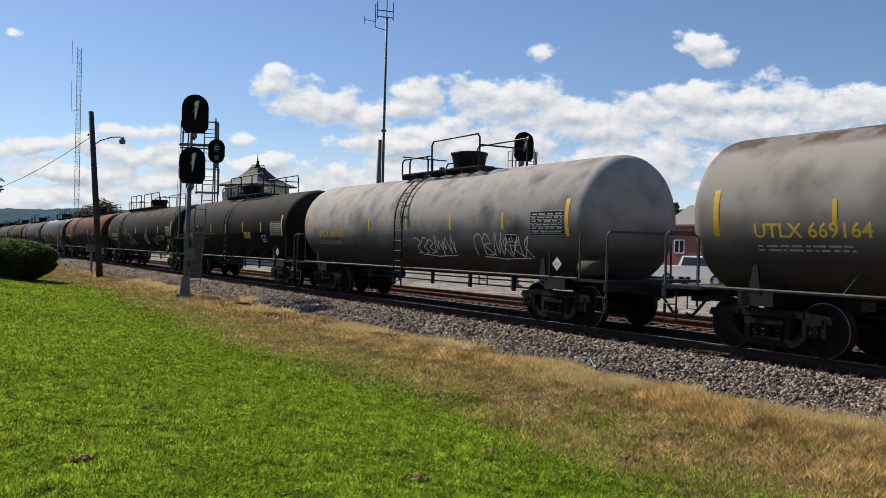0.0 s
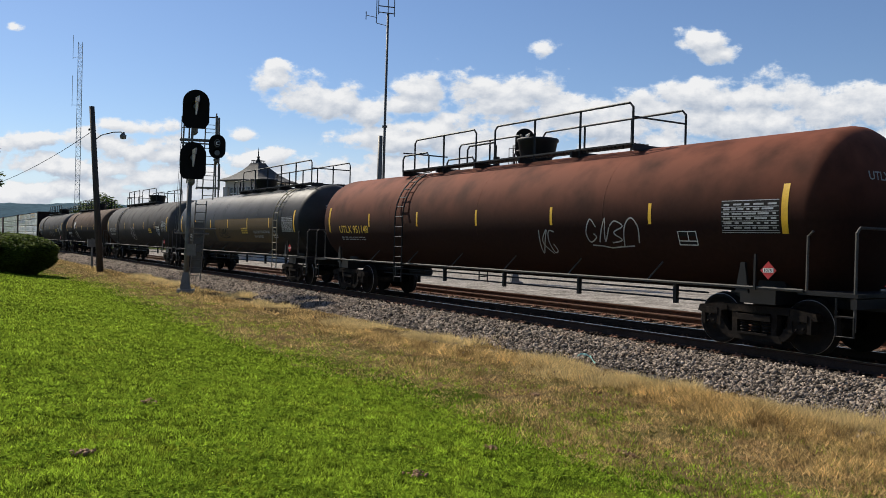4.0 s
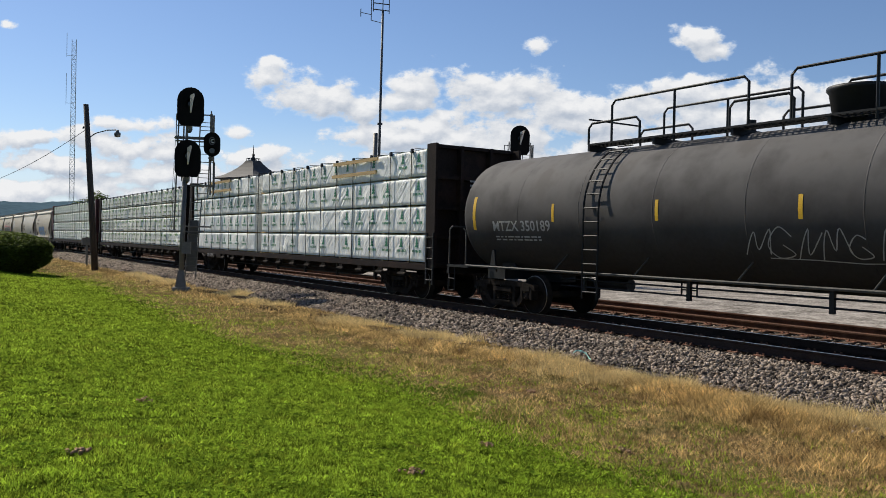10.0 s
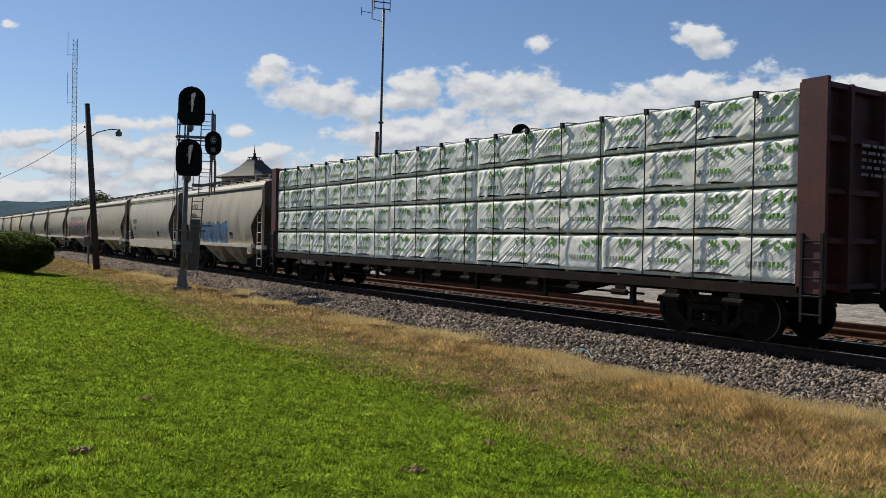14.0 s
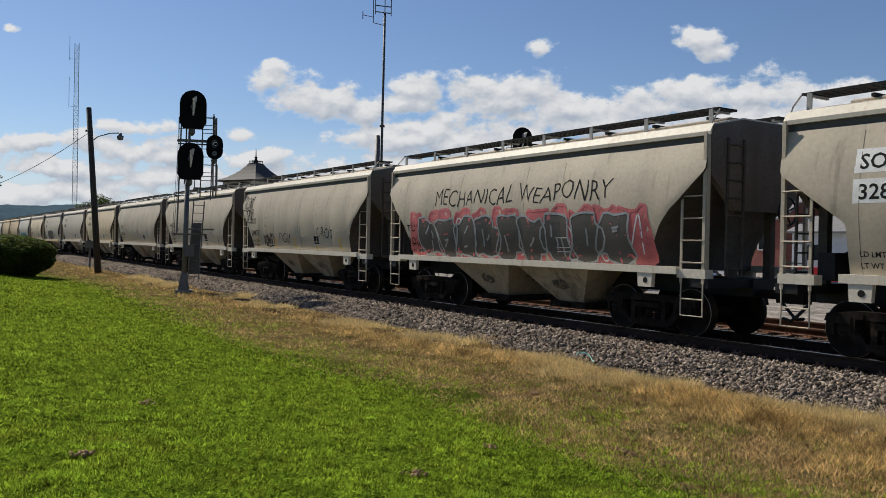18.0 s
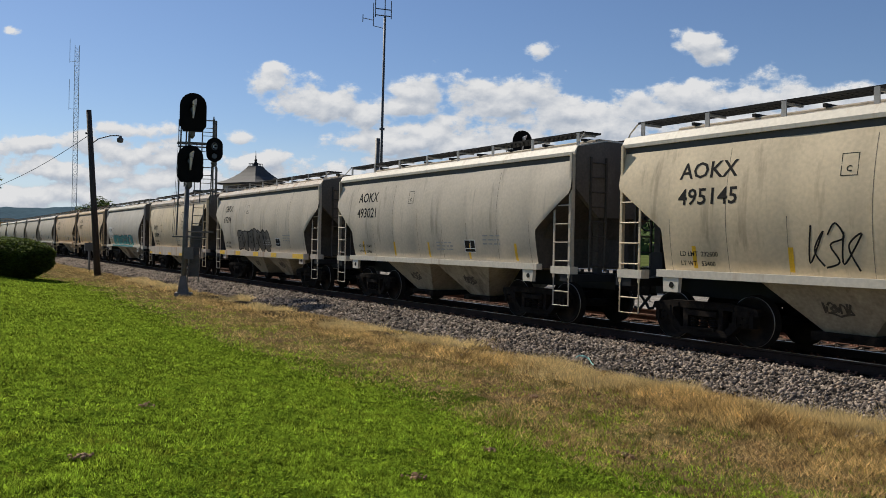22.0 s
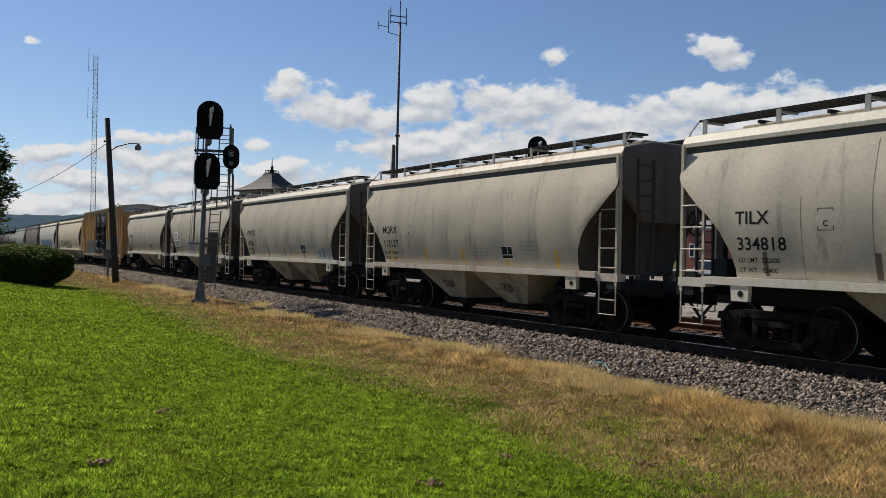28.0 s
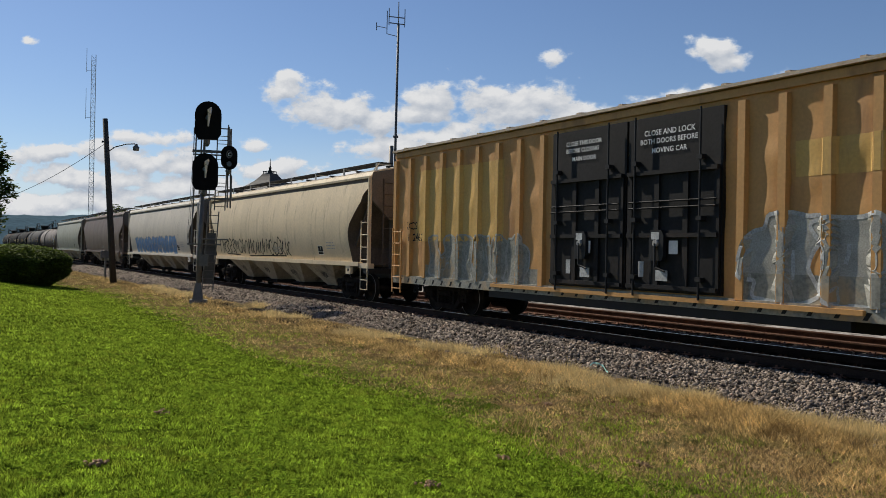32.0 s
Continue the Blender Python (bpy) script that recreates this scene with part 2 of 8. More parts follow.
STROKES = [[(0, 0), (0.3, 1), (0.5, 0.3), (0.8, 1), (1, 0)], [(0, 0.8), (0.5, 1), (0.9, 0.75), (0.25, 0.45), (0.8, 0.15), (0.05, 0)], [(0, 0), (0.1, 0.8), (0.5, 1), (0.95, 0.7), (1, 0)],
           [(0.1, 0), (0.4, 1), (0.55, 0.1), (1, 0.9)], [(0.9, 0.8), (0.4, 1), (0.05, 0.5), (0.4, 0.02), (0.95, 0.2), (0.6, 0.5)], [(0.1, 1), (0.1, 0), (0.9, 0.9), (0.4, 0.45), (1.1, -0.1)]]


def scribble(rng, x, h, w, ht, letters):
    """Loose abstract spray strokes that fill a box."""
    lines = []
    for i in range(letters):
        pts = [(p[0] + rng.uniform(-0.12, 0.12), p[1] * rng.uniform(0.85, 1.1) + rng.uniform(-0.08, 0.08)) for p in rng.choice(STROKES)]
        pts = [pts[0]] + pts + [pts[-1]]
        cw, sl = w / letters * rng.uniform(0.85, 1.2), rng.uniform(0.0, 0.25)
        line = []
        for p0, p1, p2, p3 in zip(pts, pts[1:], pts[2:], pts[3:]):
            for j in range(6):
                t = j / 6
                q = [0.5 * (2 * p1[c] + (p2[c] - p0[c]) * t + (2 * p0[c] - 5 * p1[c] + 4 * p2[c] - p3[c]) * t * t + (3 * p1[c] - p0[c] - 3 * p2[c] + p3[c]) * t ** 3) for c in (0, 1)]
                line.append((x + i * w / letters + cw * (q[0] + sl * q[1]), h + ht * q[1]))
        lines.append(line)
    if letters > 3:
        lines.append([(x + w * t, h - ht * 0.12 + 0.03 * math.sin(t * 9)) for t in (0.1, 0.3, 0.5, 0.7, 0.95)])
    return lines


def tag_paint(name, rng, x, h, w, ht, letters, width, surf, material, parent, label=""):
    bm = bmesh.new()
    ribbons(bm, scribble(rng, x, h, w, ht, letters), width, surf)
    return part(name, bm, material, parent, label)


def bubble(name, rng, x, h, w, ht, letters, surf, fill, edge, parent, label="", n=3, sides=28, lift=0.006):
    """Fat painted letters: filled rounded shapes with an outline."""
    bm = bmesh.new()
    outl = []
    for i in range(letters):
        cx, cy = x + (i + 0.5) * w / letters, h + ht / 2
        ph, k = [rng.uniform(0, 6.28) for _ in range(4)], rng.choice((2, 3))
        shear = rng.uniform(-0.3, 0.3)

        def edge_pt(a):
            r_ = 1 + 0.1 * math.sin(2 * a + ph[0]) + 0.13 * math.sin(3 * a + ph[1]) + 0.1 * math.sin(5 * a + ph[2]) + 0.05 * math.sin(8 * a + ph[3])
            c_, s_ = math.cos(a), math.sin(a)
            py = math.copysign(abs(s_) ** 0.6, s_) * min(r_, 1.08)
            return (cx + w / letters * 0.55 * (math.copysign(abs(c_) ** 0.6, c_) * r_ + shear * py), cy + ht / 2 * py)
        ring = [edge_pt(a) for a in (j * math.tau / sides for j in range(sides))]
        inner = [[(cx + (p[0] - cx) * s / n, cy + (p[1] - cy) * s / n) for p in ring] for s in range(1, n + 1)]
        c = bm.verts.new(surf(cx, cy, lift))
        prev = None
        for lv in inner:
            cur = [bm.verts.new(surf(p[0], p[1], lift)) for p in lv]
            for j in range(sides):
                if prev is None:
                    bm.faces.new((c, cur[j], cur[(j + 1) % sides]))
                else:
                    bm.faces.new((prev[j], cur[j], cur[(j + 1) % sides], prev[(j + 1) % sides]))
            prev = cur
        outl.append(ring + ring[:1])
        for _ in range(rng.choice((1, 2, 2, 3))):
            qx, qy, qa, ql = cx + w / letters * rng.uniform(-0.2, 0.2), cy + ht * rng.uniform(-0.28, 0.28), rng.choice((1.57, 1.3, 1.8, 0.1, 0.6)), ht * rng.uniform(0.1, 0.22)
            outl.append([(qx - math.cos(qa) * ql * 0.6, qy - math.sin(qa) * ql), (qx + 0.02, qy), (qx + math.cos(qa) * ql * 0.6, qy + math.sin(qa) * ql)])
    ribbons(bm, outl, max(0.03, ht * 0.05), surf, lift + 0.008, 1)
    return part(name, bm, [fill, edge], parent, label)


def bulk(name, verts, faces, material, parent=None, smooth=False, label=""):
    """A mesh from numpy arrays of vertices and equal-sided faces."""
    me = bpy.data.meshes.new(name)
    verts, faces = np.asarray(verts, np.float32), np.asarray(faces, np.int32)
    k = faces.shape[1]
    me.vertices.add(len(verts))
    me.vertices.foreach_set("co", verts.ravel())
    me.loops.add(faces.size)
    me.loops.foreach_set("vertex_index", faces.ravel())
    me.polygons.add(len(faces))
    me.polygons.foreach_set("loop_start", np.arange(0, faces.size, k, dtype=np.int32))
    if smooth:
        me.polygons.foreach_set("use_smooth", np.ones(len(faces), bool))
    me.update(calc_edges=True)
    for m_ in material if isinstance(material, (list, tuple)) else [material]:
        me.materials.append(m_)
    return attach(name, me, parent, label)


def spread(base, faces, pos, size, rng, flat=1.0, upright=False):
    """Copies a small base shape to many places, each turned and sized at random; returns vertices and faces."""
    n, k = len(pos), len(base)
    a = rng.uniform(0, math.tau, n)
    c, s = np.cos(a), np.sin(a)
    v = np.repeat(np.asarray(base, np.float32)[None], n, 0)
    if not upright:
        v = v * rng.uniform(0.65, 1.3, (n, 1, 3))
        v = v + rng.uniform(-0.22, 0.22, v.shape)
        t = rng.uniform(-0.8, 0.8, n)
        ct, st = np.cos(t)[:, None], np.sin(t)[:, None]
        y, z = v[..., 1] * ct - v[..., 2] * st, v[..., 1] * st + v[..., 2] * ct
        v = np.stack([v[..., 0], y, z * flat], -1)
    x, y = v[..., 0] * c[:, None] - v[..., 1] * s[:, None], v[..., 0] * s[:, None] + v[..., 1] * c[:, None]
    v = np.stack([x, y, v[..., 2]], -1) * np.asarray(size)[:, None, None] + np.asarray(pos)[:, None, :]
    f = (np.asarray(faces)[None] + (np.arange(n) * k)[:, None, None]).reshape(-1, len(faces[0]))
    return v.reshape(-1, 3), f


CUBE = [(-0.5, -0.5, -0.5), (0.5, -0.5, -0.5), (0.5, 0.5, -0.5), (-0.5, 0.5, -0.5), (-0.5, -0.5, 0.5), (0.5, -0.5, 0.5), (0.5, 0.5, 0.5), (-0.5, 0.5, 0.5)]
CUBEF = [(3, 2, 1, 0), (4, 5, 6, 7), (0, 1, 5, 4), (1, 2, 6, 5), (2, 3, 7, 6), (3, 0, 4, 7)]


CHIP = [(0.55, 0.1, 0.05), (-0.05, 0.52, -0.1), (-0.55, -0.05, 0.1), (0.1, -0.55, -0.05), (0.1, 0.05, 0.5), (-0.05, 0.0, -0.5)]
CHIPF = [(0, 1, 4), (1, 2, 4), (2, 3, 4), (3, 0, 4), (1, 0, 5), (2, 1, 5), (3, 2, 5), (0, 3, 5)]


def vary(m, spread_, hue=None):
    """Lets each island of a joined mesh take its own shade."""
    nt = m.node_tree
    b = nt.nodes["Principled BSDF"]
    src = b.inputs["Base Color"].links[0].from_socket
    g, r, mx = nt.nodes.new("ShaderNodeNewGeometry"), nt.nodes.new("ShaderNodeValToRGB"), nt.nodes.new("ShaderNodeMix")
    r.color_ramp.elements[0].color = (*[1 - spread_] * 3, 1)
    r.color_ramp.elements[1].color = (*(hue or [1 + spread_] * 3), 1)
    nt.links.new(g.outputs["Random Per Island"], r.inputs[0])
    mx.data_type, mx.blend_type = "RGBA", "MULTIPLY"
    mx.inputs["Factor"].default_value = 1
    nt.links.new(src, mx.inputs["A"]), nt.links.new(r.outputs[0], mx.inputs["B"])
    nt.links.new(mx.outputs["Result"], b.inputs["Base Color"])
    return m


def thin(m, share):
    """Lets light through a thin leaf: part of it is scattered to the far side."""
    nt = m.node_tree
    b, out = nt.nodes["Principled BSDF"], nt.nodes["Material Output"]
    t, mx = nt.nodes.new("ShaderNodeBsdfTranslucent"), nt.nodes.new("ShaderNodeMixShader")
    nt.links.new(b.inputs["Base Color"].links[0].from_socket, t.inputs[0])
    mx.inputs[0].default_value = share
    nt.links.new(b.outputs[0], mx.inputs[1]), nt.links.new(t.outputs[0], mx.inputs[2])
    nt.links.new(mx.outputs[0], out.inputs[0])
    return m


GRASSG = mat("lawn_soil_green", (0.045, 0.068, 0.007), 0.95, 0, 0.4, 2.5, 24, 0.8, (0.13, 0.15, 0.02), 0.3, spec=0.0)
BLADE = thin(vary(mat("grass_blade", (0.285, 0.41, 0.042), 0.8, 0, 0.55, 5.0, 18, 0.0, (0.36, 0.42, 0.05), 0.2, spec=0.0, stain_scale=2.0), 0.8, (1.85, 1.75, 1.6)), 0.45)
DRYG = mat("dry_grass_ground", (0.13, 0.09, 0.045), 0.95, 0, 0.5, 2.2, 26, 1.0, (0.12, 0.12, 0.035), 0.5, spec=0.0)
DRYB = thin(vary(mat("dry_grass_blade", (0.7, 0.52, 0.245), 0.85, 0, 0.5, 2.3, 14, 0.0, (0.27, 0.18, 0.08), 0.5, spec=0.0, stain_scale=1.8), 0.8, (1.6, 1.55, 1.4)), 0.35)
STONE = vary(mat("ballast_stone", (0.225, 0.19, 0.157), 0.9, 0, 0.25, 6, 60, 0.3, (0.17, 0.12, 0.085), 0.2, spec=0.04), 0.85, (1.75, 1.7, 1.65))
BALLAST = mat("ballast_bed", (0.1, 0.085, 0.07), 0.95, 0, 0.6, 9, 26, 1.0, (0.05, 0.04, 0.03), 0.4, spec=0.0, stain_scale=6)
SHADEBED = mat("oil_dark_ballast", (0.03, 0.025, 0.021), 0.95, 0, 0.4, 8, 30, 1.0, (0.055, 0.04, 0.03), 0.3, spec=0.0)
SHADESTONE = vary(mat("oil_dark_stone", (0.05, 0.041, 0.034), 0.95, 0, 0.3, 6, 60, 0.3, spec=0.0), 0.6, (1.6, 1.5, 1.4))
LOT = mat("gravel_lot", (0.27, 0.245, 0.215), 0.95, 0, 0.55, 1.2, 9, 1.0, (0.14, 0.125, 0.105), 0.4, spec=0.0, stain_scale=4)
FIELD = mat("far_meadow", (0.1, 0.12, 0.04), 0.95, 0, 0.3, 0.02, 0.3, 0.0, spec=0.0)
LEAF = thin(vary(mat("tree_leaf", (0.055, 0.09, 0.016), 0.7, 0, 0.25, 0.5, 5, 0.0, spec=0.3), 0.5, (1.5, 1.4, 1.1)), 0.3)
HEDGEL = thin(vary(mat("hedge_leaf", (0.1, 0.14, 0.03), 0.75, 0, 0.25, 1, 8, 0.0, spec=0.1), 0.6, (1.6, 1.55, 1.2)), 0.25)
BARK = mat("bark", (0.07, 0.05, 0.035), 0.9, 0, 0.3, 3, 20, 0.8, None, 0, (4, 4, 0.7))
FOREST = vary(mat("wooded_hill", (0.055, 0.085, 0.03), 0.9, 0, 0.3, 0.02, 0.4, 0.0, spec=0.1), 0.4, (1.4, 1.35, 1.1))
SLATE = mat("dark_slate", (0.05, 0.047, 0.045), 0.8, 0, 0.25, 2, 14, 0.5)
CREAM = mat("cream_wall", (0.5, 0.46, 0.4), 0.8, 0, 0.12, 1.5, 20, 0.2)
GLASS = mat("dark_window_glass", (0.02, 0.025, 0.03), 0.08, 0, 0.1, 2, 10, 0.0)
BRICKR = mat("red_brick_wall", (0.26, 0.09, 0.065), 0.85, 0, 0.2, 2, 25, 0.3)
WHITEW = mat("white_siding", (0.62, 0.62, 0.6), 0.7, 0, 0.1, 1.5, 12, 0.15)
ROOFG = mat("grey_roof", (0.2, 0.195, 0.19), 0.8, 0, 0.15, 2, 20, 0.2)

# ---- lie of the land ----
TRACK, TRACK2 = 13.25, 16.95


def smooth01(a, b, x):
    t = min(1, max(0, (x - a) / (b - a)))
    return t * t * (3 - 2 * t)


def ground_z(x, y):
    z = 0.12 - 0.56 * smooth01(0.4, 6.6, y)
    if y < 9.4:
        z += 0.05 * noise.noise((x * 0.25, y * 0.4, 3)) * smooth01(-2, 2, y)
    z += 0.1 * smooth01(19, 24, y)
    far = math.hypot(x, y)
    return z - 0.6 * smooth01(140, 500, far)


def lawn_edge(x):
    return 5.6 + 0.85 * math.exp(-((x + 34) / 10) ** 2) + 0.15 * math.sin(x * 0.45) + 0.15 * math.sin(x * 1.3 + 1)


def steps(lo, hi, fine, out):
    mid = [lo + fine * i for i in range(int(round((hi - lo) / fine)) + 1)]
    return [lo - v for v in reversed(out)] + mid + [hi + v for v in out]


FAR = [3, 8, 18, 40, 80, 160, 320, 700, 1500, 3000, 4500]
bm = bmesh.new()
xs, ys = steps(-52, 6, 0.5, FAR), steps(-6, 22, 0.4, FAR)
grid(bm, lambda u, v: (u, v, ground_z(u, v)), xs, ys)
bm.faces.ensure_lookup_table()
for f in bm.faces:
    c = f.calc_center_median()
    if c.y > 19.2 and -160 < c.x < 90 and c.y < 75:
        f.material_index = 2
    elif abs(c.x) > 160 or c.y > 75:
        f.material_index = 3
    elif c.y > lawn_edge(c.x) + 0.2 + 1.6 * noise.noise((c.x * 0.9, c.y * 0.9, 12)):
        f.material_index = 1
tagged(part("ground", bm, [GRASSG, DRYG, LOT, FIELD], None, "", True), "mown green lawn, dry grass verge and pale gravel lot", "ground", kind="structure")

# ---- grass ----
rs = np.random.RandomState(7)


def blades(name, n, keep, hgt, wid, material, label, lean=0.5, rmin=3.2, rmax=48.0, x_lim=(-50, 5), y_lim=(-3, 10)):
    """Single blades of grass, thinner on the ground the farther they stand."""
    r = rmin * (rmax / rmin) ** rs.uniform(0, 1, n)
    a = rs.uniform(radians(1), radians(66), n)
    x, y = -r * np.cos(a), r * np.sin(a)
    ok = (x > x_lim[0]) & (x < x_lim[1]) & (y > y_lim[0]) & (y < y_lim[1])
    x, y, r = x[ok], y[ok], r[ok]
    h = np.array([keep(p, q) for p, q in zip(x, y)])
    ok = h > 0
    x, y, r, h = x[ok], y[ok], r[ok], h[ok]
    z = np.array([ground_z(p, q) for p, q in zip(x, y)])
    m = len(x)
    t, b = rs.uniform(0, math.tau, m), rs.uniform(0, math.tau, m)
    hh = hgt * h * rs.uniform(0.55, 1.25, m)
    w = wid * (0.55 + r / 9) * rs.uniform(0.7, 1.3, m)
    lx, ly = np.cos(b) * hh * lean * rs.uniform(0.2, 1.2, m), np.sin(b) * hh * lean * rs.uniform(0.2, 1.2, m)
    p0 = np.stack([x - np.cos(t) * w, y - np.sin(t) * w, z - 0.01], 1)
    p1 = np.stack([x + np.cos(t) * w, y + np.sin(t) * w, z - 0.01], 1)
    p2 = np.stack([x + lx, y + ly, z + hh], 1)
    v = np.stack([p0, p1, p2], 1).reshape(-1, 3)
    return tagged(bulk(name, v, np.arange(3 * m).reshape(-1, 3), material), label, "grass", kind="stuff")


def lawn_keep(x, y):
    e = y - lawn_edge(x) + 0.45
    if e > 2.6 or rs.uniform() < 0.2 + max(e + 0.6, 0) * 0.27 + 0.6 * (e > -0.5) * noise.noise((x * 0.9, y * 0.9, 12)):
        return 0.0
    k, q = noise.noise((x * 0.5, y * 0.5, 0)), noise.noise((x * 5.5, y * 5.5, 7))
    if q < -0.34 and rs.uniform() < 0.6:
        return 0.0
    return 0.85 + 0.35 * k + 0.9 * q


def dry_keep(x, y):
    e = y - lawn_edge(x)
    if y > 10.15 + 0.25 * math.sin(x * 0.8) + 0.2 * math.sin(x * 2.1) or e < -0.5 or rs.uniform() > e * 0.3 + 0.2:
        return 0.0
    tuft = max(0.0, noise.noise((x * 0.55, y * 0.9, 9)) + 0.12) * 2.2
    ridge = math.exp(-((y - 8.9 - 0.3 * math.sin(x * 0.5)) / 0.55) ** 2)
    gap = noise.noise((x * 5.0, y * 5.0, 8)) + 0.5 * noise.noise((x * 1.7, y * 1.7, 15))
    if rs.uniform() < (0.1 + (0.4 if gap < -0.12 else 0.0)) * max(0.0, 1 - ridge * 1.2):
        return 0.0
    return 0.24 + tuft * 0.3 + 1.5 * ridge * max(0.15, 0.5 + 1.1 * noise.noise((x * 0.35, 2, 5)))


def thatch_keep(x, y):
    e = y - lawn_edge(x) + 0.5 * noise.noise((x * 0.9, y * 0.9, 12))
    if e < -0.1 or y > 10.0 + 0.25 * math.sin(x * 0.8) or rs.uniform() > 0.15 + e * 0.5 or noise.noise((x * 6.5, y * 6.5, 41)) < -0.14:
        return 0.0
    return 0.75 + 1.3 * max(-0.5, noise.noise((x * 3.5, y * 3.5, 21)))


blades("lawn_grass", 760000, lawn_keep, 0.036, 0.0048, BLADE, "short mown bright green lawn grass", 1.3, 4.4)
blades("dry_grass", 640000, dry_keep, 0.13, 0.0032, DRYB, "sun-bleached straw-coloured grass along the ballast", 1.3, 6.0, 75, (-75, 5), (4.4, 10.6))
THATCH = thin(vary(mat("matted_dead_grass", (0.43, 0.31, 0.16), 0.9, 0, 0.6, 1.6, 9, 0.0, (0.17, 0.19, 0.05), 0.5, spec=0.0, stain_scale=1.3), 0.75, (1.6, 1.5, 1.35)), 0.3)
blades("dead_thatch", 520000, thatch_keep, 0.034, 0.0062, THATCH, "matted brown and olive dead grass on the verge", 2.6, 6.0, 75, (-75, 5), (4.4, 10.4))
# broad-leaved clover in the lawn
r_ = 4.6 * (22 / 4.6) ** rs.uniform(0, 1, 90000)
a_ = rs.uniform(radians(1), radians(66), len(r_))
x, y = -r_ * np.cos(a_), r_ * np.sin(a_)
ok = np.array([q < lawn_edge(p) - 0.1 and noise.noise((p * 1.3, q * 1.3, 31)) + 0.4 * noise.noise((p * 6, q * 6, 33)) > 0.02 for p, q in zip(x, y)])
x, y, r_ = x[ok], y[ok], r_[ok]
z = np.array([ground_z(p, q) for p, q in zip(x, y)]) + rs.uniform(0.012, 0.04, len(x))
CLOVER = thin(vary(mat("clover_leaf", (0.22, 0.33, 0.035), 0.8, 0, 0.25, 4, 20, 0.0, spec=0.0), 0.6, (1.5, 1.45, 1.2)), 0.35)
v, f = spread([(-0.5, -0.35, -0.06), (0.5, -0.35, 0.1), (0.5, 0.35, -0.06), (-0.5, 0.35, 0.1)], [(0, 1, 2, 3)], np.stack([x, y, z], 1), rs.uniform(0.012, 0.026, len(x)) * (0.7 + r_ / 16), rs)
tagged(bulk("clover", v, f, CLOVER), "small broad clover leaves among the lawn grass", "clover", kind="stuff")
# fluffy pale seed grass in clumps along the ballast's toe
PALEG = thin(vary(mat("pale_seed_grass", (0.68, 0.54, 0.28), 0.85, 0, 0.25, 1.5, 9, 0.0, spec=0.0), 0.5, (1.4, 1.4, 1.35)), 0.4)
pts = []
while len(pts) < 420:
    x = -3.0 - 42 * rs.uniform() ** 1.5
    if noise.noise((x * 0.45, 1.5, 6)) > -0.12:
        pts.append((x, 9.45 + 0.25 * math.sin(x * 0.8) + 0.2 * math.sin(x * 2.1) + rs.normal() * 0.22, rs.uniform(0.12, 0.34), rs.uniform(0.12, 0.27)))
ct = np.array(pts)
n = 110
base = np.repeat(ct, n, 0)
m = len(base)
a, q = rs.uniform(0, math.tau, m), np.sqrt(rs.uniform(0, 1, m))
x, y = base[:, 0] + np.cos(a) * q * base[:, 2], base[:, 1] + np.sin(a) * q * base[:, 2]
z = np.array([ground_z(p, w_) for p, w_ in zip(x, y)])
hh, b = base[:, 3] * rs.uniform(0.5, 1.2, m) * (1.15 - 0.6 * q), a + rs.normal(size=m) * 0.8
ln_, t = hh * rs.uniform(0.2, 0.9, m), rs.uniform(0, math.tau, m)
w_ = 0.0022 * (0.6 + np.hypot(x, y) / 9)
v = np.stack([np.stack([x - np.cos(t) * w_, y - np.sin(t) * w_, z], 1), np.stack([x + np.cos(t) * w_, y + np.sin(t) * w_, z], 1), np.stack([x + np.cos(b) * ln_, y + np.sin(b) * ln_, z + hh], 1)], 1).reshape(-1, 3)
tagged(bulk("seed_grass", v, np.arange(3 * m).reshape(-1, 3), PALEG), "pale fluffy seed grass in clumps beside the ballast", "grass", kind="stuff")
blades("verge_weeds", 90000, lambda x, y: 0.7 if 0.2 < y - lawn_edge(x) < 3.0 and noise.noise((x * 1.1, y * 1.1, 4)) > 0.08 else 0.0, 0.06, 0.005, BLADE, "green weeds among the dry grass", 0.8)

# bare patches in the lawn
DIRT = mat("bare_soil", (0.3, 0.18, 0.1), 0.95, 0, 0.3, 5, 30, 0.8)
for cx, cy, w, h in ((-6.36, 1.03, 0.07, 0.06), (-8.39, 1.95, 0.08, 0.06), (-5.42, 3.29, 0.09, 0.07), (-6.48, 4.75, 0.1, 0.05), (-6.05, 6.16, 0.12, 0.05), (-9.07, 7.4, 0.1, 0.05)):
    k = 30
    q = rs.normal(size=(k, 3)) * (w * 0.45, h * 0.6, 0.005) + (0, 0, 0.024)
    v, f = spread(CUBE, CUBEF, q, rs.uniform(0.01, 0.026, k), rs)
    ob = bulk("soil_patch", v, f, DIRT)
    ob.location = (cx, cy, ground_z(cx, cy))
    tagged(ob, "small bare brown patch of soil in the lawn", "soil patch", "soil patches", "stuff")

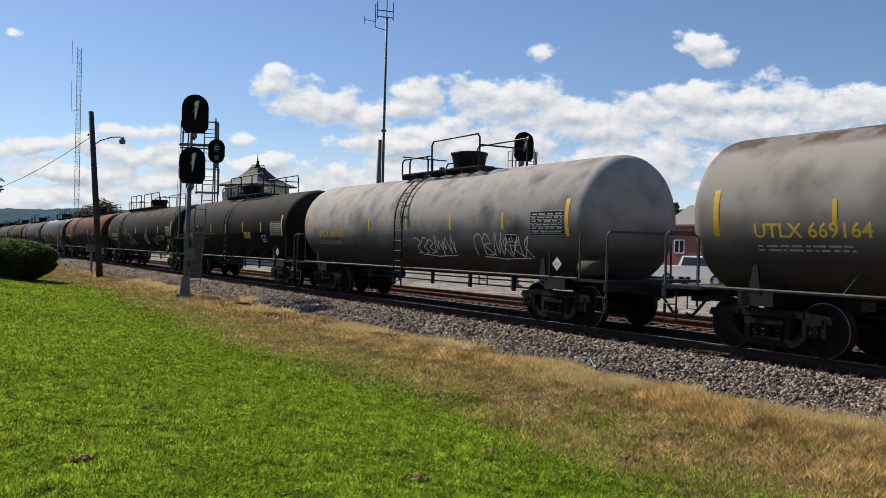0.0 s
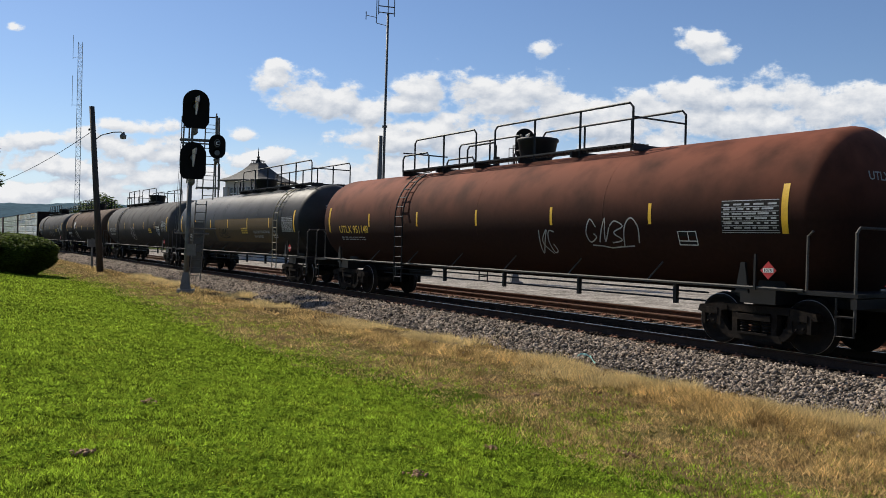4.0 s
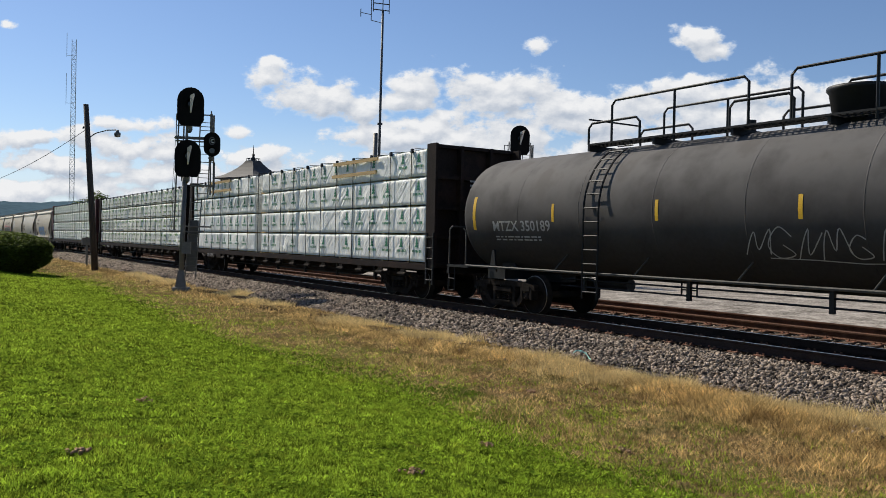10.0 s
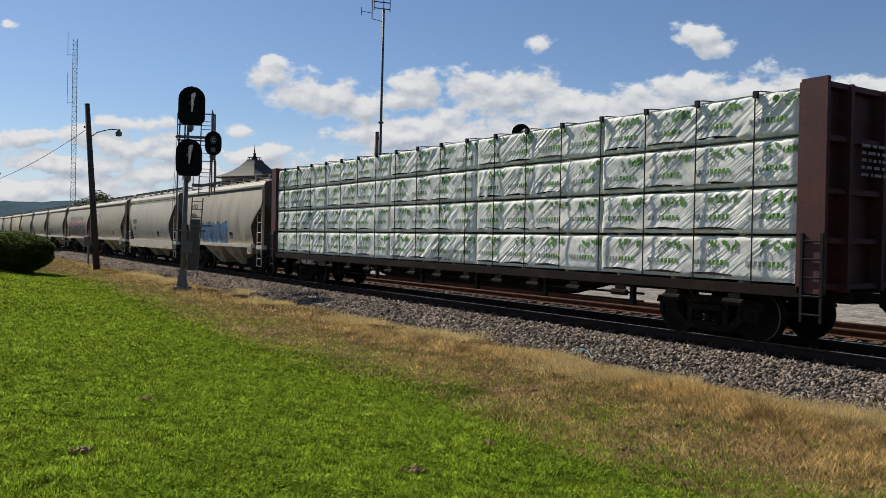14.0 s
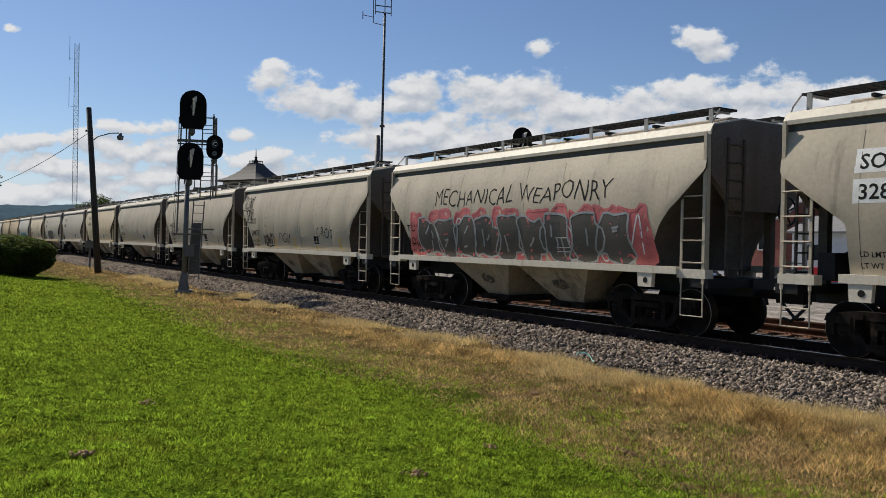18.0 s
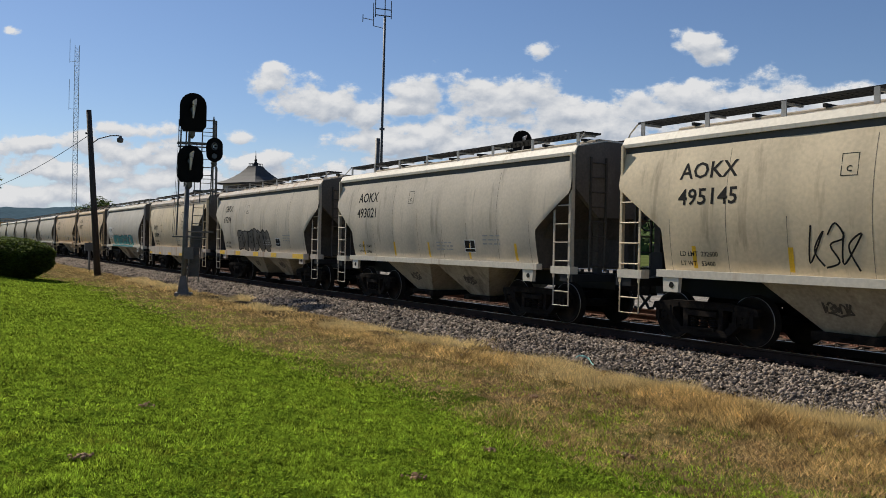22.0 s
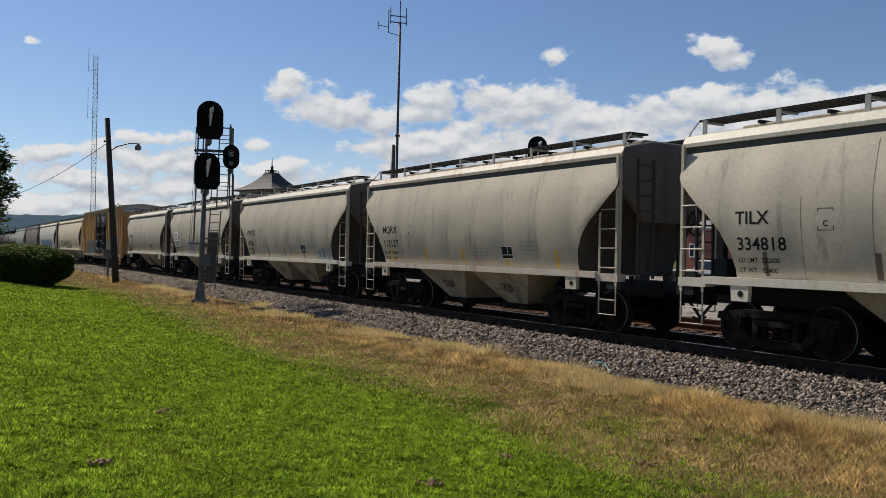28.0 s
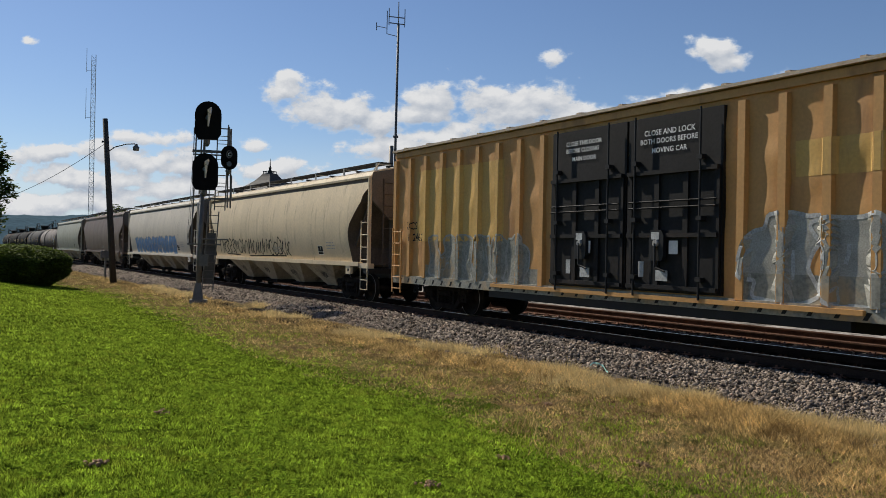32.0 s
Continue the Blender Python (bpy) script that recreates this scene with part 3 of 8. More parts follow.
# ---- ballast, tracks ----
bm = bmesh.new()
prof = [(9.75, -0.56), (10.2, -0.44), (10.7, -0.32), (11.25, -0.21), (11.7, -0.19), (12.4, -0.2), (13.2, -0.21), (14.1, -0.2), (14.7, -0.22), (15.1, -0.28), (15.5, -0.24), (16.2, -0.22), (17.7, -0.22), (18.5, -0.24), (19.2, -0.34), (20.0, -0.48)]
xs = [-1600, -800, -400, -220, -140, -90] + span(-60, 8, 170) + [14, 30, 60, 120, 300, 900]
grid(bm, lambda x, i: (x, prof[int(i)][0] + 0.12 * noise.noise((x * 0.8, i, 0)), prof[int(i)][1] + 0.03 * noise.noise((x * 2, i * 1.7, 3))), xs, range(len(prof)))
# the train's shade is painted into the bed and stones between the rails
bm.faces.ensure_lookup_table()
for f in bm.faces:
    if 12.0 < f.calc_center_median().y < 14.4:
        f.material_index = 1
tagged(part("ballast_bed", bm, [BALLAST, SHADEBED]), "grey crushed stone ballast bed under two railway tracks", "ballast", kind="structure")

n = 80000
x = -2.5 - 80 * rs.uniform(0, 1, n) ** 2.1
y = np.where(rs.uniform(0, 1, n) < 0.72, rs.uniform(9.72, 12.05, n), rs.uniform(12.0, 19.4, n))
y += np.where(y < 10.3, 0.25 * np.sin(x * 0.8) + 0.2 * np.sin(x * 2.1), 0)
z = np.interp(y, [p[0] for p in prof], [p[1] for p in prof]) + rs.uniform(-0.005, 0.03, n)
big = rs.uniform(0.026, 0.054, n) * (1 + np.abs(x) / 40)
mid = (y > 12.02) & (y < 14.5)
for name, pick, m_, label in (("ballast_stones", ~mid, STONE, "loose angular grey ballast stones beside the rails"), ("oily_stones", mid, SHADESTONE, "oil-darkened ballast stones between the rails")):
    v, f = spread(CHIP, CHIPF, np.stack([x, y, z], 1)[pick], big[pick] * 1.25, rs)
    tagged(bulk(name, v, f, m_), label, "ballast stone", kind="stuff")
# dark grit near the signal, also painting the shadow it casts along the ballast
n = 7000
x, y = -25 + 4.0 * rs.normal(size=n), 9.3 + 0.18 * rs.normal(size=n)
z = np.array([ground_z(p, q) for p, q in zip(x, y)]) + 0.015
v, f = spread(CUBE, CUBEF, np.stack([x, y, z], 1), rs.uniform(0.03, 0.075, n), rs, 0.6)
tagged(bulk("cinder_grit", v, f, SHADESTONE), "dark cinder grit along the ballast near the signal", "gravel", kind="stuff")
n = 900
x, y = -3 - 40 * rs.uniform(0, 1, n), rs.uniform(8.9, 9.8, n)
z = np.array([ground_z(p, q) for p, q in zip(x, y)])
v, f = spread(CUBE, CUBEF, np.stack([x, y, z + 0.01], 1), rs.uniform(0.03, 0.06, n), rs)
tagged(bulk("scattered_stones", v, f, STONE), "stray ballast stones lying in the dry grass", "ballast stone", kind="stuff")

RAILP = [(-0.07, -0.17), (0.07, -0.17), (0.07, -0.158), (0.012, -0.14), (0.012, -0.045), (0.036, -0.03), (0.036, -0.004), (0.03, 0.0), (-0.03, 0.0), (-0.036, -0.004), (-0.036, -0.03), (-0.012, -0.045), (-0.012, -0.14), (-0.07, -0.158)]


def railway(name, yc, body, head, label):
    root = tagged(empty(name), label, "railway track", "tracks", "structure")
    root.location = (0, yc, 0)
    for s in (-0.7525, 0.7525):
        bm = bmesh.new()
        prism(bm, [(s + a, b) for a, b in RAILP], "x", -1500, 800)
        rail = part("rail", bm, body, root)
        bm = bmesh.new()
        box(bm, -1500, 800, s - 0.028, s + 0.028, -0.002, 0.003)
        part("rail_head", bm, head, rail, "shiny worn running surface")

    def tie(bm):
        hexa(bm, [(-0.115, -1.3, -0.36), (0.115, -1.3, -0.36), (0.115, 1.3, -0.36), (-0.115, 1.3, -0.36), (-0.105, -1.29, -0.185), (0.105, -1.29, -0.185), (0.105, 1.29, -0.185), (-0.105, 1.29, -0.185)])

    def plate(bm):
        for s in (-0.7525, 0.7525):
            box(bm, -0.095, 0.095, s - 0.18, s + 0.18, -0.186, -0.168)
            for a, b in ((-0.06, -0.095), (0.06, -0.095), (-0.06, 0.095), (0.06, 0.095)):
                box(bm, a - 0.012, a + 0.012, s + b - 0.022, s + b + 0.012, -0.17, -0.135)
    for i in range(150):
        m = pose(2 - i * 0.52 + 0.02 * math.sin(i * 7.1), 0.03 * math.sin(i * 3.3), 0, 0, 0, 1.2 * math.sin(i * 5.7))
        t = shared("tie", tie, "tie", TIEM, root, "", m)
        shared("tie_plate", plate, "tie_plate", PLATE, t)
    bm = bmesh.new()
    for i in range(150, 420):
        x = 2 - i * 0.52
        box(bm, x - 0.11, x + 0.11, -1.3, 1.3, -0.36, -0.185)
    for i in range(1, 60):
        x = 2 + i * 0.52
        box(bm, x - 0.11, x + 0.11, -1.3, 1.3, -0.36, -0.185)
    tagged(part("far_ties", bm, TIEM, root), kind="stuff")
    return root


railway("track", TRACK, RAILM, RAILTOP, "main railway track with steel rails on dark wooden ties")
bm = bmesh.new()
for k, (x, y, a, l_) in enumerate(((-11.35, 10.35, 1.2, 0.16), (-11.25, 10.42, 0.5, 0.2), (-11.0, 10.3, -0.4, 0.3))):
    prev = None
    for i in range(7):
        u = i / 6 - 0.5
        p = Vector((x + math.cos(a) * l_ * u, y + math.sin(a) * l_ * u, -0.36 + 0.05 * math.cos(u * 3 + k) + 0.03))
        pair = [bm.verts.new(p + Vector((0, 0, 0.012))), bm.verts.new(p + Vector((0.012, -0.012, -0.012)))]
        if prev:
            bm.faces.new((prev[0], prev[1], pair[1], pair[0]))
        prev = pair
tagged(part("plastic_scrap", bm, mat("pale_teal_plastic", (0.3, 0.6, 0.5), 0.4, 0, 0.1, 5, 40, 0.0)), "torn pale teal strapping lying on the ballast", "litter")
railway("siding", TRACK2, RUSTRAIL, RUSTRAIL, "second railway track with rusty rails on wooden ties")


# ---- signals, masts, poles ----
def capsule(cx, cz, w, h, n=10):
    r = w / 2
    top = [(cx + r * math.cos(a), cz + h / 2 - r + r * math.sin(a)) for a in (i * math.pi / n for i in range(n + 1))]
    return top + [(cx + r * math.cos(a), cz - h / 2 + r + r * math.sin(a)) for a in (math.pi + i * math.pi / n for i in range(n + 1))]


def flat(y):
    return lambda x, h, lift: (x, y - lift, h)


LENS = mat("dark_signal_lens", (0.03, 0.03, 0.032), 0.12, 0, 0.1, 3, 30, 0.0)


MASTGREY = mat("dull_grey_sheet", (0.09, 0.088, 0.082), 0.75, 0.1, 0.2, 4, 50, 0.15)


def shield(cx, cz, w, h, n=10):
    """Outline of a signal's back plate: round top, straight sides, clipped lower corners."""
    r, c = w / 2, w * 0.14
    top = [(cx + r * math.cos(a), cz + h / 2 - r + r * math.sin(a)) for a in (i * math.pi / n for i in range(n + 1))]
    b = cz - h / 2
    return top + [(cx - r, b + c * 1.6), (cx - r + c, b), (cx + r - c, b), (cx + r, b + c * 1.6)]


def signal_mast(name, m, label, k=1.0):
    """Signal with two heads and a marker light on one mast; k sizes the whole of it."""
    root = tagged(empty(name, m), label, "railway signal", "signals")

    def put(nm, bm, material, parent=None, lab="", smooth=False):
        bmesh.ops.scale(bm, vec=(k, k, k), verts=bm.verts[:])
        return part(nm, bm, material, parent or root, lab, smooth)

    def head(cx, cz, w, h, y, plate, lamps, big):
        bm = bmesh.new()
        prism(bm, plate(cx, cz, w, h), "y", y - 0.025, y)
        prism(bm, capsule(cx, cz, w * 0.5, h * 0.8), "y", y, y + 0.24)
        hd = put("signal_head", bm, SIGBLACK, None, "black signal head with a broad back plate")
        for dz in lamps:
            bm = bmesh.new()
            lathe(bm, [(y - 0.034, 0.0), (y - 0.034, 0.1), (y - 0.026, 0.11)], 16, "y", (cx, 0, cz + dz))
            put("lens", bm, LENS, hd)
            bm = bmesh.new()
            a = [Vector((cx + 0.15 * math.cos(t), 0, cz + dz + 0.15 * math.sin(t))) for t in span(-0.5, math.pi + 0.5, 12)]
            d = 0.34 if big else 0.2
            out = [bm.verts.new((p.x, y - 0.025, p.z)) for p in a]
            lip = [bm.verts.new((p.x, y - 0.025 - d * (0.35 + 0.65 * max(0.0, (p.z - cz - dz) / 0.15)), p.z)) for p in a]
            inn = [bm.verts.new((p.x * 0.94 + cx * 0.06, v.co.y, p.z - 0.008)) for p, v in zip(a, lip)]
            for i in range(len(a) - 1):
                bm.faces.new((out[i], out[i + 1], lip[i + 1], lip[i]))
                bm.faces.new((lip[i], lip[i + 1], inn[i + 1], inn[i]))
            put("visor", bm, SIGBLACK, hd)
            # pale wedge puts the hood's sunlit side into its colour
            if big:
                bm = bmesh.new()
                hexa(bm, [(cx - 0.02, y - 0.05, cz + dz - 0.34), (cx + 0.03, y - 0.05, cz + dz - 0.34), (cx + 0.02, y - 0.08, cz + dz - 0.32), (cx - 0.01, y - 0.08, cz + dz - 0.32),
                          (cx - 0.02, y - 0.1, cz + dz + 0.3), (cx + 0.15, y - 0.1, cz + dz + 0.34), (cx + 0.14, y - 0.42, cz + dz + 0.36), (cx + 0.0, y - 0.42, cz + dz + 0.26)])
                put("snow_hood", bm, HOODM, hd, "pale sloping hood over the lens")
        bm = bmesh.new()
        tube(bm, [(cx, y + 0.12, cz - h * 0.4), (cx, y + 0.14, cz - h * 0.6), (cx - 0.06, y + 0.26, cz - h * 0.63)], 0.07, 8)
        box(bm, cx - 0.14, cx + 0.06, y + 0.1, y + 0.28, cz - h * 0.58, cz - h * 0.5)
        put("head_bracket", bm, GALV)
        return hd
    bm = bmesh.new()
    tube(bm, [(-0.1, 0.3, 0.1), (-0.02, 0.3, 4.4)], 0.105, 14, True, 0, 0.09)
    tube(bm, [(-0.02, 0.3, 4.4), (0.05, 0.3, 7.1)], 0.05, 10)
    put("mast", bm, GALV, None, "grey tubular steel mast", True)
    bm = bmesh.new()
    hexa(bm, [(-0.3, 0.1, 0.1), (0.1, 0.1, 0.1), (0.1, 0.5, 0.1), (-0.3, 0.5, 0.1), (-0.2, 0.2, 0.75), (0.0, 0.2, 0.75), (0.0, 0.4, 0.75), (-0.2, 0.4, 0.75)])
    put("mast_foot", bm, GALV, None, "flared steel foot of the mast")
    bm = bmesh.new()
    box(bm, -0.4, 0.24, 0.0, 0.6, -0.35, 0.1)
    put("foundation", bm, mat("grey_concrete", (0.2, 0.19, 0.175), 0.9, 0, 0.2, 3, 20, 0.3))
    head(0.17, 7.03, 0.99, 1.47, 0.0, shield, (0.1,), True)
    head(0.1, 5.05, 0.96, 1.42, 0.0, shield, (0.1,), True)
    mk = head(0.98, 5.63, 0.62, 0.94, 0.08, capsule, (-0.24,), False)
    bm = bmesh.new()
    tube(bm, [(0.98 + 0.1 * math.cos(a), 0.045, 5.76 + 0.14 * math.sin(a)) for a in span(0, math.tau, 16)], 0.018, 5)
    put("marker_ring", bm, GALV, mk)
    vs, fs = glyphs("C", 0.2)
    bm = bmesh.new()
    vv = [bm.verts.new((0.915 + v.x, 0.045, 5.69 + v.y)) for v in vs]
    for f in fs:
        bm.faces.new([vv[i] for i in f])
    put("writing", bm, WHITEP, mk)

    def rung(b):
        tube(b, [(0, 0, 0), (0.4, 0, 0)], 0.014, 5)
        bmesh.ops.scale(b, vec=(k, k, k), verts=b.verts[:])
    for xa, xb, z0, z1, y, n in ((0.02, 0.2, 0.45, 3.55, 0.62, 10), (0.42, 0.5, 3.6, 7.0, 0.7, 11)):
        for d in (0.0, 0.4):
            bm = bmesh.new()
            tube(bm, [(xa + d, y, z0), (xb + d, y, z1)], 0.025, 6)
            put("ladder_rail", bm, GALV)
        for i in range(n):
            t = (i + 0.5) / n
            shared(("sig_rung", k), rung, "rung", GALV, root, "", pose((xa + (xb - xa) * t) * k, y * k, (z0 + (z1 - z0) * t) * k))
    for z, xa, xb in ((4.05, 0.2, 1.05), (5.9, -0.42, 0.95)):
        for y in (0.35, 0.6, 0.85):
            bm = bmesh.new()
            box(bm, xa, xb, y - 0.02, y + 0.02, z - 0.025, z + 0.025)
            put("platform_bar", bm, GALV)
        for x0 in (xa, (xa + xb) / 2, xb):
            bm = bmesh.new()
            box(bm, x0 - 0.02, x0 + 0.02, 0.3, 0.9, z - 0.05, z - 0.026)
            put("platform_bearer", bm, GALV)
        for x0, y0 in ((xa, 0.88), (xb, 0.35), (xb, 0.88)):
            bm = bmesh.new()
            tube(bm, [(x0, y0, z), (x0, y0, z + 0.95)], 0.02, 5)
            put("rail_post", bm, GALV)
        for dz in (0.5, 0.95):
            bm = bmesh.new()
            tube(bm, [(xa, 0.88, z + dz), (xb, 0.88, z + dz), (xb, 0.35, z + dz)], 0.016, 5)
            put("guard_rail", bm, GALV)
    for x0, x1, z0, z1, y in ((0.92, 0.9, 3.7, 6.85, 0.45), (1.02, 1.0, 3.7, 6.85, 0.75), (-0.4, -0.28, 2.3, 6.95, 0.42), (-0.15, -0.1, 4.2, 6.4, 0.5)):
        bm = bmesh.new()
        tube(bm, [(x0, y, z0), (x1, y, z1)], 0.032, 6)
        put("frame_pipe", bm, GALV)
    for x0 in (-0.5, -0.56):
        bm = bmesh.new()
        tube(bm, [(x0, 0.4, 2.25), (x0 + 0.22, 0.4, 7.0)], 0.009, 4)
        put("stay_wire", bm, GALV)
    for z, xa, xb in ((2.25, -0.55, 0.72), (2.45, -0.05, 0.98), (4.55, -0.36, 0.4), (5.75, -0.4, 0.9)):
        bm = bmesh.new()
        tube(bm, [(xa, 0.4, z), (xb, 0.42, z)], 0.03, 6)
        put("cross_arm", bm, GALV)
    bm = bmesh.new()
    box(bm, -0.06, 0.26, 0.05, 0.22, 1.4, 1.85)
    put("junction_box", bm, GALV)
    bm = bmesh.new()
    hexa(bm, [(0.06, 0.66, 0.7), (0.4, 0.66, 0.7), (0.4, 0.68, 0.7), (0.06, 0.68, 0.7), (0.17, 0.66, 2.7), (0.51, 0.66, 2.7), (0.51, 0.68, 2.7), (0.17, 0.68, 2.7)])
    put("ladder_guard", bm, MASTGREY, None, "sheet metal guard on the ladder")
    return root


def lean(x, y, z, az):
    """Turns a thing built to face -y so that it faces the camera's side of the line."""
    return pose(x, y, z, 0, 0, az)


signal_mast("railway_signal", lean(-31.4, 8.6, -0.39, 70), "two-headed railway signal on a grey steel mast beside the ballast", 0.99)
signal_mast("railway_signal", lean(-34.6, 26.9, -0.35, 66), "railway signal with black heads beyond the tracks", 1.066)

root = tagged(empty("antenna_mast", pose(-45.8, 24.6, -0.35, 0, 0, 61.7)), "tall slim grey radio mast with a small aerial array", "antenna mast")
MASTM = mat("dark_mast_steel", (0.07, 0.072, 0.075), 0.6, 0.2, 0.15, 4, 40, 0.1)
bm = bmesh.new()
tube(bm, [(-0.2, 0, 0), (-0.2, 0, 5.0), (-0.2, 0, 8.75)], 0.17, 12, True, 0, 0.15)
part("lower_tube", bm, GALV, root, "thick grey lower tube", True)
bm = bmesh.new()
tube(bm, [(0.04, 0, 0), (0.06, 0, 9.3), (0.1, 0, 16.5)], 0.085, 8, True, 0, 0.075)
part("upper_tube", bm, MASTM, root, "dark slim upper tube", True)
bm = bmesh.new()
tube(bm, [(0.1, 0, 16.4), (0.1, 0, 17.9)], 0.03, 6)
part("top_spike", bm, MASTM, root)
bm = bmesh.new()
box(bm, -0.1, 0.22, -0.1, 0.1, 9.28, 9.4)
part("clamp", bm, MASTM, root)
for z in (16.55, 16.95):
    bm = bmesh.new()
    tube(bm, [(-0.5, 0, z), (0.5, 0, z - 0.08)], 0.035, 5)
    part("aerial_arm", bm, MASTM, root)
for x, z0, z1 in ((-0.5, 16.4, 17.5), (0.5, 16.3, 17.45), (-0.62, 15.85, 17.3), (-1.28, 16.05, 16.55)):
    bm = bmesh.new()
    tube(bm, [(x, 0, z0), (x, 0, z1)], 0.028, 5)
    part("aerial", bm, MASTM, root)
for a, b in (((0.05, 0, 15.7), (-0.62, 0, 15.85)), ((-0.62, 0, 16.2), (-1.3, 0, 16.32))):
    bm = bmesh.new()
    tube(bm, [a, b], 0.022, 5)
    part("bracket", bm, MASTM, root)

LATT = mat("far_tower_steel", (0.45, 0.46, 0.48), 0.6, 0.3, 0.1, 1, 10, 0.0)
root = tagged(empty("lattice_tower", pose(-188.0, 28.1, -0.8)), "tall pale lattice radio tower far behind the train", "radio tower")
for k in range(3):
    a = k * math.tau / 3 + 0.4
    bm = bmesh.new()
    tube(bm, [(0.62 * math.cos(a), 0.62 * math.sin(a), 0), (0.55 * math.cos(a), 0.55 * math.sin(a), 43.2)], 0.06, 5)
    part("leg", bm, LATT, root)
    b = a + math.tau / 3
    bm = bmesh.new()
    for i in range(43):
        p, q = (a, b) if i % 2 else (b, a)
        tube(bm, [(0.6 * math.cos(p), 0.6 * math.sin(p), i), (0.6 * math.cos(q), 0.6 * math.sin(q), i + 1)], 0.03, 4, False)
        tube(bm, [(0.6 * math.cos(a), 0.6 * math.sin(a), i), (0.6 * math.cos(b), 0.6 * math.sin(b), i)], 0.025, 4, False)
    tagged(part("bracing", bm, LATT, root), kind="stuff")
for z0, z1, off in ((39.5, 44.5, 1.5), (29.5, 36, 1.5)):
    bm = bmesh.new()
    tube(bm, [(-off * 0.2, -off, z0), (-off * 0.2, -off, z1)], 0.05, 5)
    tube(bm, [(0, 0, z0 + 0.3), (-off * 0.2, -off, z0 + 0.3)], 0.04, 4)
    part("whip_aerial", bm, LATT, root)

root = tagged(empty("utility_pole", pose(-50.0, 8.75, -0.45)), "leaning dark wooden utility pole with a street lamp arm", "utility pole")
bm = bmesh.new()
tube(bm, [(0, 0, -0.3), (-0.1, -0.3, 4.5), (-0.2, -0.62, 9.45)], 0.19, 12, True, 0, 0.14)
part("pole", bm, WOODPOLE, root, "", True)
bm = bmesh.new()
tube(bm, [(-0.15, -0.5, 7.5), (-0.1, -0.1, 7.85), (0.1, 0.5, 8.06), (0.2, 0.95, 8.1)], 0.035, 6)
part("lamp_arm", bm, GALV, root)
bm = bmesh.new()
lathe(bm, [(0.12, 0.0), (0.12, 0.08), (0.0, 0.1), (-0.06, 0.19), (-0.26, 0.16), (-0.3, 0.0)], 12, "z", (0.22, 1.02, 7.98))
part("lamp_head", bm, GALV, root, "grey street lamp head", True)
bm = bmesh.new()
pts = [(-0.2 + t * -35, -0.5 - t * 6, 8.1 - 2.6 * t + 3.2 * (t * t - t)) for t in span(0, 1, 14)]
tube(bm, pts, 0.016, 4)
part("wire", bm, BLACK, root)
bm = bmesh.new()
tube(bm, [(-0.16, -0.5, 8.1), (-0.2, -0.74, 8.12)], 0.03, 6)
lathe(bm, [(8.06, 0.0), (8.07, 0.05), (8.12, 0.035), (8.17, 0.05), (8.2, 0.0)], 8, "z", (-0.2, -0.74, 0))
part("insulator", bm, BLACK, root)

# line-side post
root = tagged(empty("mile_post", pose(-58, 9.6, -0.45)), "small pale post beside the track", "post")
bm = bmesh.new()
box(bm, -0.06, 0.06, -0.06, 0.06, 0, 1.9)
box(bm, -0.09, 0.09, -0.3, 0.3, 1.35, 1.85)
part("post", bm, GALV, root)


# ---- plants ----
def leaves(rng, n, inside, size):
    """Leaf-sized quads through a volume; inside(rng) gives a place."""
    pos = np.array([inside(rng) for _ in range(n)])
    quad = [(-0.5, -0.3, -0.1), (0.5, -0.3, 0.12), (0.5, 0.3, -0.12), (-0.5, 0.3, 0.1)]
    return spread(quad, [(0, 1, 2, 3)], pos, rng.uniform(size * 0.6, size * 1.3, n), rng)


rh = np.random.RandomState(11)
HX, HY = -44.2, 3.35


def hedge_pt(rng):
    a, u = rng.uniform(0, math.tau), rng.uniform(-1, 1)
    k = 1 + 0.1 * noise.noise((math.cos(a) * 2.2, math.sin(a) * 2.2, u * 2)) + rng.uniform(-0.1, 0.03)
    s = (1 - abs(u) ** 3.2) ** 0.5
    tuck = 1.0 - 0.22 * max(0.0, -u)
    return (2.2 * k * s * tuck * math.cos(a), 2.35 * k * s * tuck * math.sin(a), 1.0 + u * 1.07 * k)


root = tagged(empty("hedge", pose(HX, HY, -0.4)), "dense clipped dark green rounded hedge on the lawn", "hedge")
v, f = leaves(rh, 42000, hedge_pt, 0.085)
part_ = bulk("foliage", v, f, HEDGEL, root)
bm = bmesh.new()
lathe(bm, [(0.05, 0), (0.1, 1.5), (0.6, 1.85), (1.3, 1.9), (1.75, 1.5), (1.95, 0.8), (2.0, 0)], 20, "z")
part("inner_mass", bm, HEDGEL, root, "", True)


